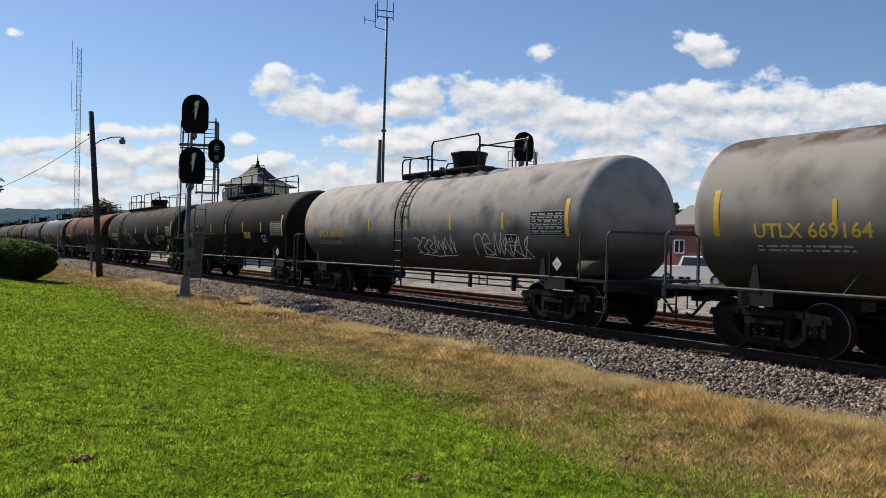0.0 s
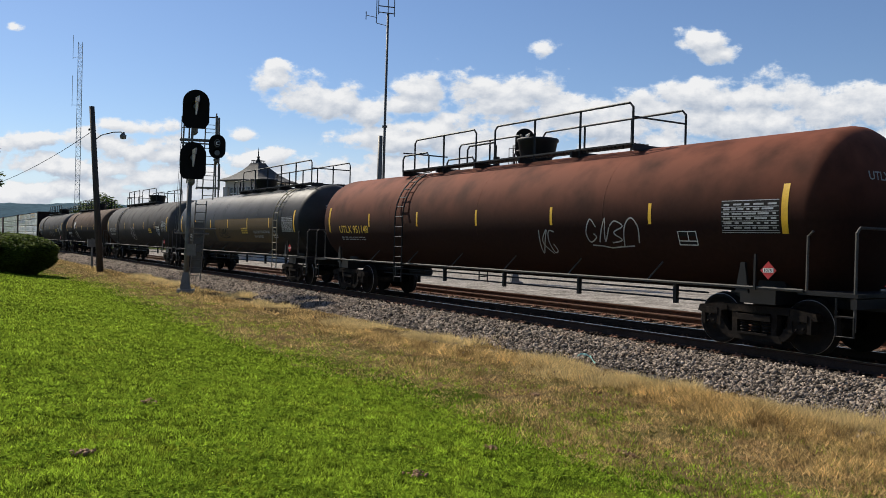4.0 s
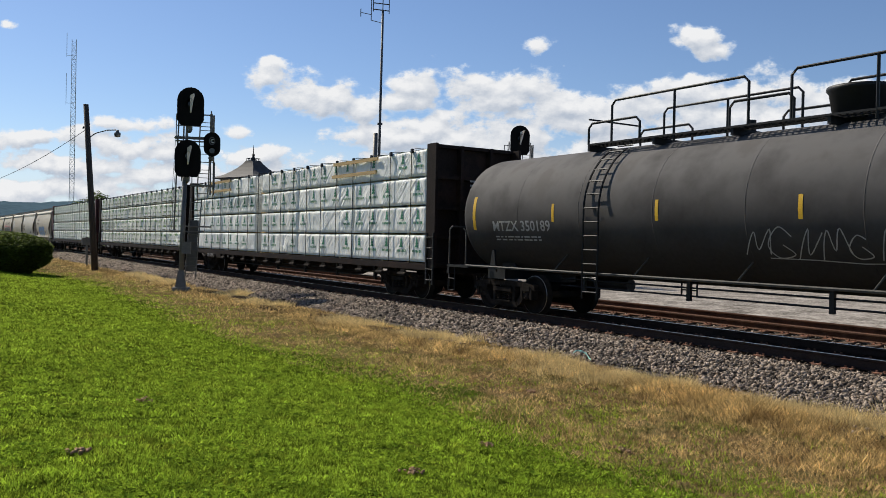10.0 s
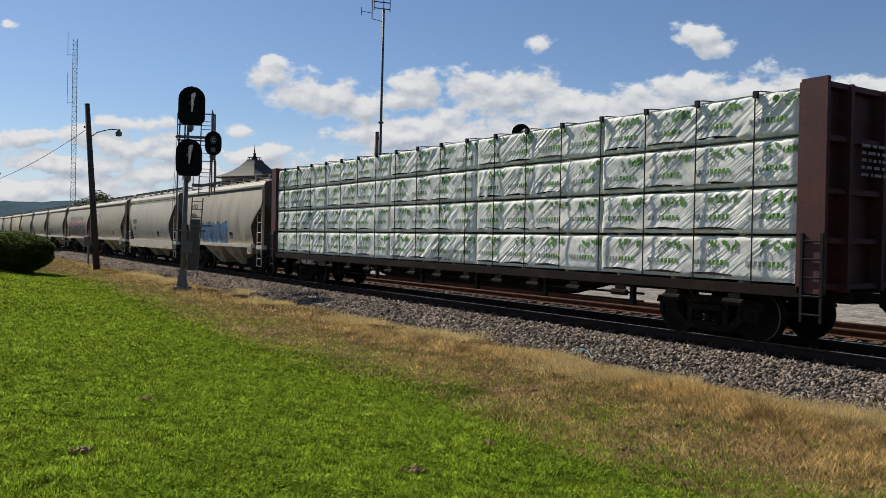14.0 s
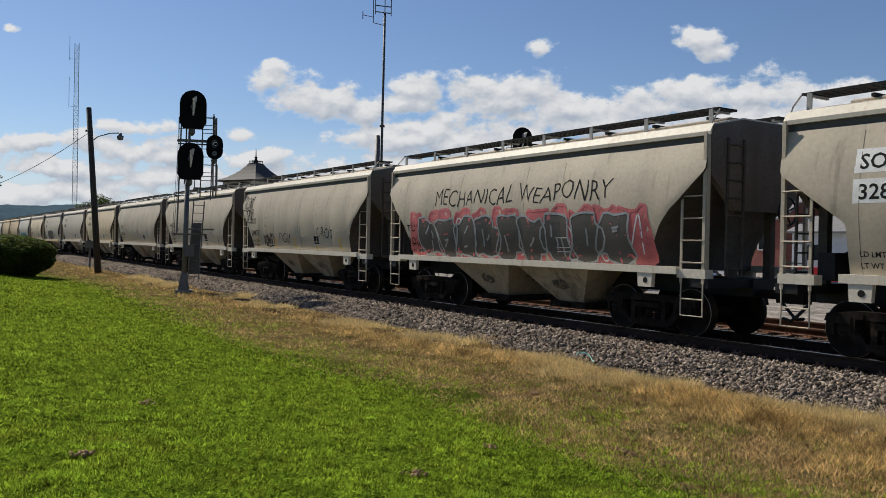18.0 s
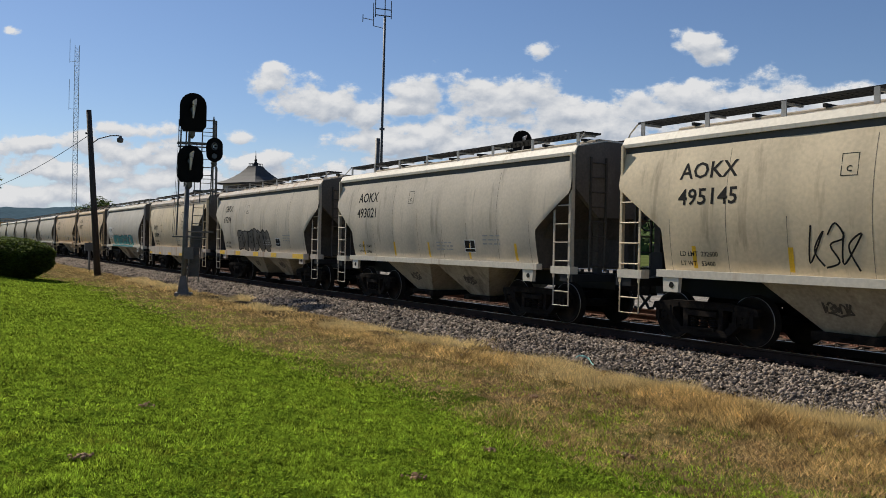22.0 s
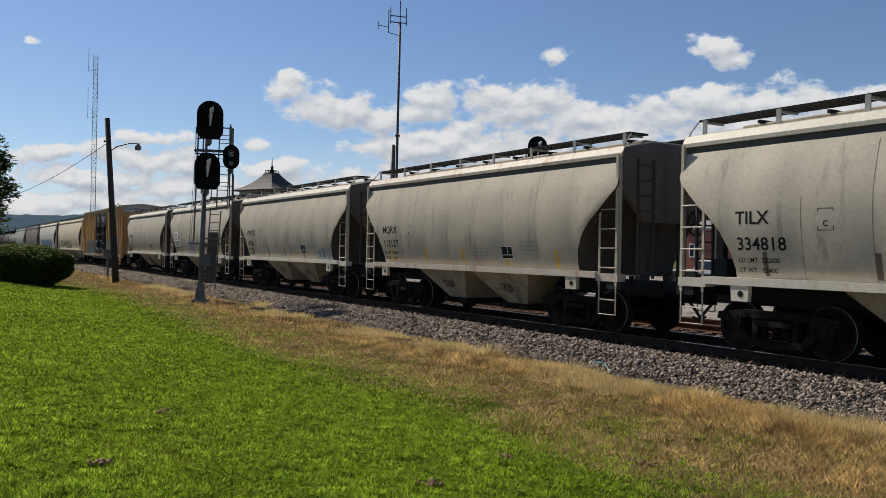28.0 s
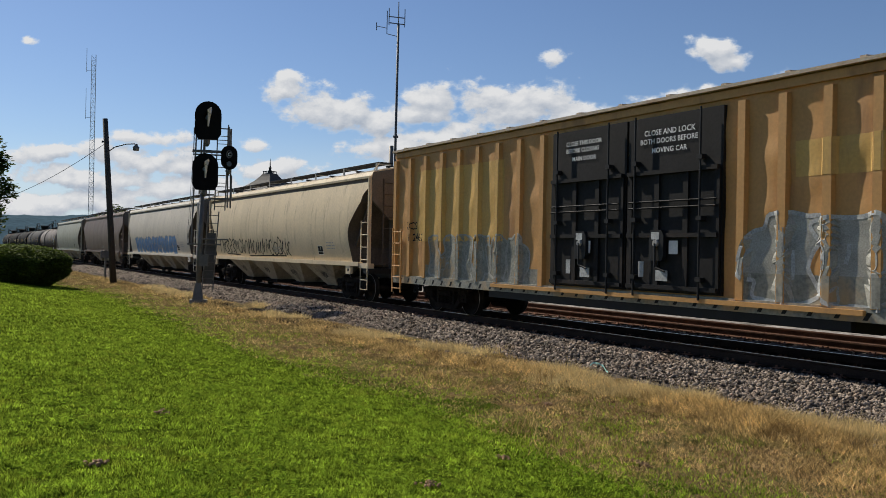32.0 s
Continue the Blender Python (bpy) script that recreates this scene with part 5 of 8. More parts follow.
def wheelset(bm):
    for s in (-1, 1):
        lathe(bm, [(s * 0.70, 0.1), (s * 0.71, 0.3), (s * 0.69, 0.38), (s * 0.68, 0.485), (s * 0.705, 0.485), (s * 0.715, 0.457), (s * 0.82, 0.452), (s * 0.826, 0.43), (s * 0.824, 0.38), (s * 0.79, 0.36), (s * 0.77, 0.2), (s * 0.83, 0.14), (s * 0.83, 0.1)], 24, "y")
        lathe(bm, [(s * 0.8215, 0.454), (s * 0.8285, 0.451), (s * 0.8295, 0.444)], 40, "y", mi=2)
        lathe(bm, [(s * 0.83, 0.09), (s * 0.95, 0.09), (s * 0.95, 0.12), (s * 1.07, 0.12), (s * 1.08, 0.1), (s * 1.08, 0.0)], 14, "y", mi=1)
        for k in range(3):
            a = k * math.tau / 3
            box(bm, 0.07 * math.cos(a) - 0.018, 0.07 * math.cos(a) + 0.018, s * 1.09 - 0.02, s * 1.09 + 0.02, 0.07 * math.sin(a) - 0.018, 0.07 * math.sin(a) + 0.018, 1)
    tube(bm, [(0, -0.72, 0), (0, 0.72, 0)], 0.085, 12)


def handwheel(bm, x, y, z):
    tube(bm, [(x, y + 0.27 * math.cos(a), z + 0.27 * math.sin(a)) for a in span(0, math.tau, 20)], 0.022, 6)
    for k in range(4):
        a = 0.4 + k * math.pi / 2
        tube(bm, [(x - 0.03, y, z), (x, y + 0.27 * math.cos(a), z + 0.27 * math.sin(a))], 0.016, 5)
    tube(bm, [(x - 0.14, y, z), (x, y, z)], 0.05, 8)


def truck(car, x):
    def bolster(bm):
        box(bm, -0.2, 0.2, -1.0, 1.0, 0.42, 0.66)
        lathe(bm, [(0.66, 0.0), (0.66, 0.2), (0.74, 0.2), (0.74, 0.0)], 14, "z")
        for sx in (-0.36, 0.36):
            box(bm, sx - 0.05, sx + 0.05, -0.8, 0.8, 0.4, 0.5)
    tk = shared("bolster", bolster, "truck", STEEL, car, "", pose(x, 0, 0))
    for s in (-1, 1):
        sf = shared("side_frame", side_frame, "side_frame", STEEL, tk, "", pose(0, s * 1.0, 0))
        for dx in (-0.22, 0.0, 0.22):
            shared("spring", spring, "spring", STEEL, tk, "", pose(dx, s * 1.02, 0))
    for dx in (-0.889, 0.889):
        ws = shared("wheelset", wheelset, "wheelset", [WHEEL, STEEL, TREAD], tk, "", None, True)
        ws.matrix_parent_inverse = Matrix.Translation((dx, 0, 0.457))
        AXLES.append(ws)
    return tk


def coupler(car, x, s):
    def build(bm):
        box(bm, -0.1, 0.62, -0.08, 0.08, 0.78, 0.94)
        prism(bm, [(0.55, -0.12), (0.82, -0.16), (0.84, -0.02), (0.72, 0.0), (0.72, 0.06), (0.86, 0.1), (0.8, 0.17), (0.55, 0.12)], "z", 0.72, 1.0)
    shared("coupler", build, "coupler", STEEL, car, "", pose(x, 0, 0, 0, 0, 0 if s > 0 else 180))

    def hose(bm):
        tube(bm, [(0.3, 0.35, 0.75), (0.55, 0.34, 0.5), (0.75, 0.2, 0.42), (0.95, 0.12, 0.45)], 0.03, 6)
    shared("hose", hose, "air_hose", TYRE, car, "", pose(x, 0, 0, 0, 0, 0 if s > 0 else 180))


def ladder(car, x0, x1, y, z0, z1, n, material, name="ladder", label=""):
    bm = bmesh.new()
    for x in (x0, x1):
        box(bm, x - 0.022, x + 0.022, y - 0.018, y + 0.018, z0, z1)
    for i in range(n):
        z = z0 + 0.12 + (z1 - z0 - 0.24) * i / (n - 1)
        tube(bm, [(x0, y - 0.01, z), (x1, y - 0.01, z)], 0.016, 5)
    return part(name, bm, material, car, label)


def placard(car, x, h, surf_y, m=None, text="1075"):
    bm = bmesh.new()
    prism(bm, [(x, h - 0.15), (x + 0.15, h), (x, h + 0.15), (x - 0.15, h)], "y", surf_y - 0.012, surf_y)
    p = part("placard", bm, m or REDP, car, "diamond hazard placard")
    s = flat(surf_y - 0.012)
    bm = bmesh.new()
    grid(bm, lambda u, v: s(u, v, 0.003), [x - 0.1, x + 0.1], [h - 0.036, h + 0.036])
    part("placard_panel", bm, WHITEP, p)
    if text:
        write("writing", text, 0.08, x - 0.085, h - 0.028, s, BLACKP, p)


def data_bars(name, rng, x, h, w, rows, surf, material, parent, bar=0.035, pitch=0.075, frame_=False):
    """Small print that cannot be read: rows of short bars."""
    bm = bmesh.new()
    for i in range(rows):
        u = x
        while u < x + w - 0.05:
            ln = rng.uniform(0.06, 0.26)
            e = min(u + ln, x + w)
            grid(bm, lambda a, b: surf(a, b, 0.007), [u, e], [h - i * pitch - bar, h - i * pitch])
            u = e + rng.uniform(0.03, 0.08)
    if frame_:
        H0, H1 = h - rows * pitch - 0.02, h + 0.05
        ribbons(bm, [[(x - 0.04, H0), (x + w + 0.04, H0)], [(x - 0.04, H1), (x + w + 0.04, H1)], [(x - 0.04, H0), (x - 0.04, H1)], [(x + w + 0.04, H0), (x + w + 0.04, H1)], [(x + w * 0.45, H0), (x + w * 0.45, H1)], [(x + w * 0.7, H0), (x + w * 0.7, H1)]] + [[(x - 0.04, h - i * pitch - pitch * 0.75), (x + w + 0.04, h - i * pitch - pitch * 0.75)] for i in range(rows)], 0.012, surf)
    return part(name, bm, material, parent)


def framed(x, h, w, ht, surf, car):
    """Black consolidated stencil board with a white border and a divider."""
    bm = bmesh.new()
    grid(bm, lambda u, v: surf(u, v, 0.008), span(x, x + w, 2), [h, h + ht])
    board = part("stencil_panel", bm, BLACKP, car)
    bm = bmesh.new()
    ribbons(bm, [[(x, h), (x + w, h)], [(x, h + ht), (x + w, h + ht)], [(x, h), (x, h + ht)], [(x + w, h), (x + w, h + ht)], [(x + w * 0.55, h + ht * 0.3), (x + w * 0.55, h + ht)], [(x, h + ht * 0.3), (x + w, h + ht * 0.3)]], 0.018, surf, 0.014)
    part("panel_border", bm, WHITEP, board)


def tank_car(o):
    """Tank car: shell with domed heads on stub sills, walkway and valve housing on top, ladder, side rail."""
    rng = random.Random(o["seed"])
    car = tagged(empty("tank_car"), o["label"], "tank car", "cars of the train")
    ln, r, zc = o["len"], o.get("r", 1.45), 2.38
    hl, hd = ln / 2, 0.62
    paint = o["paint"]

    def shell(bm):
        prof_ = [(-hl + hd * (1 - math.sin(a)), r * math.cos(a)) for a in span(math.pi / 2, 0, 9)]
        prof_ += [(hl - hd * (1 - math.sin(a)), r * math.cos(a)) for a in span(0, math.pi / 2, 9)]
        lathe(bm, prof_, 72, "x", (0, 0, zc))
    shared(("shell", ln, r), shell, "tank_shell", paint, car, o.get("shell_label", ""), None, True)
    for i in range(1, o.get("rings", 4)):
        x = -hl + hd + (ln - 2 * hd) * i / o.get("rings", 4)
        shared(("seam", r), lambda b: lathe(b, [(-0.014, r - 0.01), (-0.01, r + 0.003), (0.01, r + 0.003), (0.014, r - 0.01)], 48, "x", (0, 0, zc)), "weld_seam", paint, car, "", pose(x, 0, 0), True)

    def surf(x, h, lift):
        t = (h - zc) / r
        q = r + lift * 0.5
        return (x, -q * math.cos(t), zc + q * math.sin(t))
    if o.get("lower"):
        patch("lower_paint", -hl + 0.75, hl - 0.75, zc - 1.75, zc - 0.05, surf, o["lower"], car, 0.004, "", 20, 16)
    dark = o.get("fittings", BLACK)
    for s in (-1, 1):
        bm = bmesh.new()
        box(bm, *sorted((s * (hl - 2.9), s * (hl + 0.3))), -0.22, 0.22, 0.76, 1.05)
        part("stub_sill", bm, dark, car)
        bm = bmesh.new()
        box(bm, *sorted((s * (hl - 0.7), s * (hl + 0.3))), -1.42, 1.42, 1.02, 1.08)
        part("end_platform", bm, dark, car)
        bm = bmesh.new()
        box(bm, s * (hl + 0.24) - 0.05, s * (hl + 0.24) + 0.05, -1.42, 1.42, 0.85, 1.0)
        part("end_sill", bm, dark, car)
    for s in (-1, 1):
        bm = bmesh.new()
        hexa(bm, [(s * (hl - 1.9), -0.8, 1.04), (s * (hl - 1.3), -0.8, 1.04), (s * (hl - 1.3), 0.8, 1.04), (s * (hl - 1.9), 0.8, 1.04), (s * (hl - 1.8), -0.85, 1.35), (s * (hl - 1.4), -0.85, 1.35), (s * (hl - 1.4), 0.85, 1.35), (s * (hl - 1.8), 0.85, 1.35)])
        box(bm, *sorted((s * (hl - 1.95), s * (hl - 1.25))), -1.2, 1.2, 0.8, 1.04)
        part("saddle", bm, dark, car)
        for sy in (-1, 1):
            bm = bmesh.new()
            xg = s * (hl - 1.75)
            prism(bm, [(xg - 0.13, 0.98), (xg + 0.13, 0.98), (xg + 0.05, 1.5), (xg - 0.03, 1.5)], "y", *sorted((sy * 1.38, sy * 1.43)))
            part("gusset", bm, dark, car)
        bm = bmesh.new()
        for sy in (-1, 1):
            tube(bm, [(s * (hl + 0.24), sy * 1.38, 0.5), (s * (hl + 0.24), sy * 1.38, 2.0), (s * (hl + 0.24), sy * 1.3, 2.08), (s * (hl + 0.24), 0, 2.08)], 0.025, 6)
            tube(bm, [(s * (hl - 0.55), sy * 1.4, 1.06), (s * (hl - 0.55), sy * 1.4, 1.95), (s * (hl - 0.45), sy * 1.42, 2.03)], 0.022, 6)
        part("end_handrail", bm, o.get("rail_m", RAILGREY), car)
        for sy in (-1, 1):
            bm = bmesh.new()
            tube(bm, [(s * (hl + 0.24), sy * 1.4, 0.72), (s * (hl + 0.24), sy * 1.4, 0.42), (s * (hl - 0.05), sy * 1.4, 0.42), (s * (hl - 0.05), sy * 1.4, 1.0)], 0.018, 5)
            tube(bm, [(s * (hl + 0.24), sy * 1.4, 0.72), (s * (hl - 0.05), sy * 1.4, 0.72)], 0.018, 5)
            part("sill_step", bm, dark, car)
        truck(car, s * (hl - 1.75))
        coupler(car, s * (hl - 0.15), s)
    for sy in (-1, 1):
        bm = bmesh.new()
        tube(bm, [(-hl + 0.6, sy * 1.42, 1.08), (hl - 0.6, sy * 1.42, 1.08)], 0.03, 6)
        part("running_pipe", bm, o.get("rail_m", RAILGREY), car, "grey side safety pipe")
    k = 7
    for i in range(1, k):
        x = -hl + 1.6 + (ln - 3.2) * i / k
        for sy in (-1, 1):
            shared(("pipe_bracket", sy), lambda b: tube(b, [(0, sy * 1.42, 1.08), (0.1, sy * 1.1, 1.45)], 0.018, 5), "pipe_bracket", RAILGREY, car, "", pose(x, 0, 0))
    bm = bmesh.new()
    for z in (0.72, 0.88):
        tube(bm, [(-hl + 3.2, -0.5, z), (hl - 3.2, -0.5, z)], 0.02, 5)
    for i in range(5):
        x = -hl + 4 + (ln - 8) * i / 4
        box(bm, x - 0.04, x + 0.04, -0.54, -0.46, 0.62, 1.0)
    part("brake_rigging", bm, BLACK, car)
    bm = bmesh.new()
    tube(bm, [(-hl + 3.6, 0.35, 0.78), (-hl + 4.6, 0.35, 0.78)], 0.15, 10)
    part("air_reservoir", bm, BLACK, car)
    if o.get("reservoir"):
        bm = bmesh.new()
        lathe(bm, [(hl - 0.75, 0.0), (hl - 0.74, 0.13), (hl - 0.7, 0.19), (hl - 0.1, 0.19), (hl - 0.06, 0.13), (hl - 0.05, 0.0)], 16, "x", (0, -1.15, 1.32))
        part("brake_reservoir", bm, o["paint"], car, "small grey brake reservoir on the end platform", True)
    # top platform, valve housing, rails
    px, pw = o.get("top_x", 0.4), o.get("top_len", 4.6)
    zt = zc + r
    bm = bmesh.new()
    for sy in (-1, 1):
        for q in (0.34, 0.46, 0.58, 0.7, 0.81):
            box(bm, px - pw / 2, px + pw / 2, sy * q - 0.014, sy * q + 0.014, zt + 0.025, zt + 0.06)
        for i in range(int(pw / 0.12)):
            x = px - pw / 2 + i * 0.12
            box(bm, x, x + 0.012, *sorted((sy * 0.33, sy * 0.82)), zt + 0.028, zt + 0.055)
    for i in range(6):
        x = px - pw / 2 + pw * i / 5
        box(bm, x - 0.03, x + 0.03, -0.8, 0.8, zt - 0.1, zt + 0.026)
    part("top_platform", bm, BLACK, car)
    bm = bmesh.new()
    lathe(bm, [(zt - 0.05, 0.36), (zt + 0.1, 0.38), (zt + 0.14, 0.44), (zt + 0.48, 0.5), (zt + 0.52, 0.54), (zt + 0.58, 0.53), (zt + 0.6, 0)], 20, "z", (px + o.get("dome_x", 0.9), 0, 0))
    part("valve_housing", bm, BLACK, car, "round black valve housing", True)
    bm = bmesh.new()
    tube(bm, [(px - 1.2, 0.1, zt - 0.05), (px - 1.2, 0.1, zt + 0.28)], 0.09, 10)
    part("vent_valve", bm, BLACK, car)
    for sy in (-1, 1):
        bm = bmesh.new()
        y = sy * 0.8
        dxm = px + o.get("dome_x", 0.9)
        for x0, x1, zz in ((px - pw / 2, px - pw / 2 + 1.5, 0.5), (px - pw / 2 + 0.7, dxm - 1.6, 0.92), (dxm - 2.0, dxm - 0.7, 0.5), (dxm - 0.75, px + pw / 2, 0.9)):
            if x1 - x0 < 0.5:
                continue
            tube(bm, [(x0, y, zt + 0.05), (x0, y, zt + zz - 0.1), (x0 + 0.1, y, zt + zz), (x1 - 0.1, y, zt + zz), (x1, y, zt + zz - 0.1), (x1, y, zt + 0.05)], 0.026, 6)
            k_ = max(1, int((x1 - x0) / 1.4))
            for q in range(1, k_):
                tube(bm, [(x0 + (x1 - x0) * q / k_, y, zt - 0.1), (x0 + (x1 - x0) * q / k_, y, zt + zz)], 0.028, 5)
        part("guard_rail", bm, BLACK, car)
    for x in (px - pw / 2, px + pw / 2):
        bm = bmesh.new()
        tube(bm, [(x, -0.8, zt + 0.6), (x, 0.8, zt + 0.6)], 0.022, 6)
        part("end_rail", bm, BLACK, car)
    # ladder over the curve of the shell
    lx = o.get("ladder_x", px - pw / 2 - 0.1)
    for sy in (-1, 1):
        bm = bmesh.new()
        for x in (lx - 0.22, lx + 0.22):
            pts = [(x, sy * (r + 0.08) * math.cos(a), zc + (r + 0.08) * math.sin(a)) for a in span(0.0, 1.05, 8)]
            tube(bm, [(x, sy * (r + 0.08), 0.55)] + pts, 0.022, 5)
        for i in range(13):
            a = i * 0.12
            z, y = (0.7 + i * 0.29, r + 0.08)
            if z > zc:
                t = (z - zc) / (r + 0.08)
                z, y = zc + (r + 0.08) * math.sin(t), (r + 0.08) * math.cos(t)
            tube(bm, [(lx - 0.22, sy * y, z), (lx + 0.22, sy * y, z)], 0.016, 5)
        part("side_ladder", bm, o.get("ladder_m", BLACK), car)
    # markings
    for i, x in enumerate(o.get("stripes", span(-hl + 0.95, hl - 0.95, 6))):
        big = i in (0, len(o.get("stripes", span(0, 1, 6))) - 1)
        patch("reflective_stripe", x - 0.04 - 0.02 * big, x + 0.04 + 0.02 * big, zc - 0.22 - 0.18 * big, zc + 0.18 + 0.25 * big, surf, YELLOW, car, 0.008)
    pm = o.get("letters", WHITEP)
    if o["mark"]:
        write("writing", o["mark"], 0.34, -hl + o.get("mark_x", 1.7), zc - o.get("mark_dz", 0.42), surf, pm, car, 1.05)
    data_bars("small_print", rng, -hl + o.get("mark_x", 1.7) + 0.05, zc - 0.13 - o.get("mark_dz", 0.42), 1.7, 2, surf, o.get("small", GREYP), car)
    if o.get("table", True):
        patch("data_board", hl - 2.2, hl - 1.05, zc - 0.4, zc + 0.18, surf, BLACKP, car, 0.003)
        data_bars("data_panel", rng, hl - 2.15, zc + 0.12, 1.05, 6, surf, SILVERP, car, 0.03, 0.08, True)
        framed(hl - 3.2, zc - 0.62, 0.42, 0.26, surf, car)
    if o.get("gas"):
        write("writing", "LIQUEFIED PETROLEUM GAS", 0.15, o["gas"], zc - 0.45, surf, GREYP, car)
        write("writing", "NON-ODORIZED", 0.14, o["gas"], zc - 0.65, surf, GREYP, car)
    if o.get("panel"):
        patch("notice", o["panel"] - 0.05, o["panel"] + 0.85, zc - 0.52, zc - 0.18, surf, BLACKP, car, 0.004)
        data_bars("notice_print", rng, o["panel"], zc - 0.22, 0.8, 3, surf, YELP, car, 0.06, 0.095)
    if o.get("sign"):
        sx_ = o["sign"]
        patch("gas_sign", sx_ - 0.06, sx_ + 0.98, zc - 0.5, zc - 0.02, surf, BLACKP, car, 0.004)
        write("writing", "LIQUEFIED", 0.17, sx_, zc - 0.19, surf, WHITEP, car)
        write("writing", "PETROLEUM GAS", 0.125, sx_, zc - 0.33, surf, WHITEP, car)
        write("writing", "NON-ODORIZED", 0.1, sx_, zc - 0.46, surf, GREYP, car)
    for x, h, w, ht, k, wd, m_ in o.get("tags", ()):
        tag_paint("graffiti", rng, x, h, w, ht, k, wd, surf, m_, car, "sprayed tag")
    for x0, x1, h0, h1, m_ in o.get("patches", ()):
        patch("paint_patch", x0, x1, h0, h1, surf, m_, car, 0.005)
    bm = bmesh.new()
    box(bm, hl - 1.5, hl - 1.46, -1.46, -1.42, 1.05, 1.65)
    part("placard_holder", bm, dark, car)
    placard(car, hl - 1.2, 1.38, -1.47, WHITEP if o.get("white_placard") else REDP, "3257" if o.get("white_placard") else "1075")
    mk = o["mark"]
    if not mk:
        return car
    vs, fs_ = glyphs(mk, 0.2)
    bm = bmesh.new()

    def head_pt(yy, zz):
        q = min(0.999, math.hypot(yy, zz - zc) / r)
        return (hl - hd * (1 - math.sqrt(1 - q * q)) + 0.012, yy, zz)
    vv = [bm.verts.new(head_pt(-0.55 + v.x, zc + 0.5 + v.y)) for v in vs]
    for f in fs_:
        try:
            bm.faces.new([vv[i] for i in f])
        except ValueError:
            pass
    part("end_writing", bm, o.get("small", GREYP), car)
    return car


BAYM = mat("dirty_bay_paint", (0.36, 0.31, 0.235), 0.8, 0, 0.2, 1.5, 16, 0.1, (0.1, 0.08, 0.06), 0.35, (1.6, 1.6, 0.4))
# grime and the shade on the car ends, both mixed into these colours
GRIMESHADE = mat("grimy_end_grey", (0.075, 0.062, 0.05), 0.85, 0, 0.25, 1.2, 16, 0.1, (0.04, 0.032, 0.026), 0.3, (1.4, 1.4, 0.4))
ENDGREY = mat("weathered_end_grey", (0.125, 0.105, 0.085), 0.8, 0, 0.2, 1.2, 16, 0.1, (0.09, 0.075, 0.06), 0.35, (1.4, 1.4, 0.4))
SEAMD = mat("dirt_in_seam", (0.2, 0.17, 0.135), 0.8, 0, 0.3, 4, 30, 0.0, spec=0.1)
HSMUDGE = mat("dark_smudge", (0.1, 0.085, 0.07), 0.8, 0, 0.3, 6, 30, 0.0)


def corner_ladder(car, xa, sx, sy, top, material):
    """Side ladder at a hopper's corner: a tall outer rail, a short inner one, four rungs and a hanging step."""
    y = sy * 1.5
    xi = xa - sx * 0.5
    root = empty("side_ladder", None, car)
    for x, z0, z1, w in ((xa, 1.05, top + 0.16, 0.032), (xi, 1.05, 2.68, 0.024)):
        bm = bmesh.new()
        box(bm, x - w, x + w, y - 0.012, y + 0.012, z0, z1)
        part("ladder_rail", bm, material, root)
    for z in (1.42, 1.82, 2.22, 2.62):
        bm = bmesh.new()
        tube(bm, [(xa, y + sy * 0.02, z), (xi, y + sy * 0.02, z)], 0.014, 5)
        part("rung", bm, material, root)
    bm = bmesh.new()
    tube(bm, [(xa, y, 1.12), (xa, y, 0.46), (xi, y, 0.46), (xi, y, 1.12)], 0.016, 5)
    tube(bm, [(xa, y, 0.76), (xi, y, 0.76)], 0.014, 5)
    part("sill_step", bm, material, root)
    bm = bmesh.new()
    tube(bm, [(xa, sy * 1.46, top + 0.1), (xa, sy * 1.3, top + 0.42), (xa - sx * 0.02, sy * 1.12, top + 0.62)], 0.016, 5)
    part("grab_post", bm, material, root)


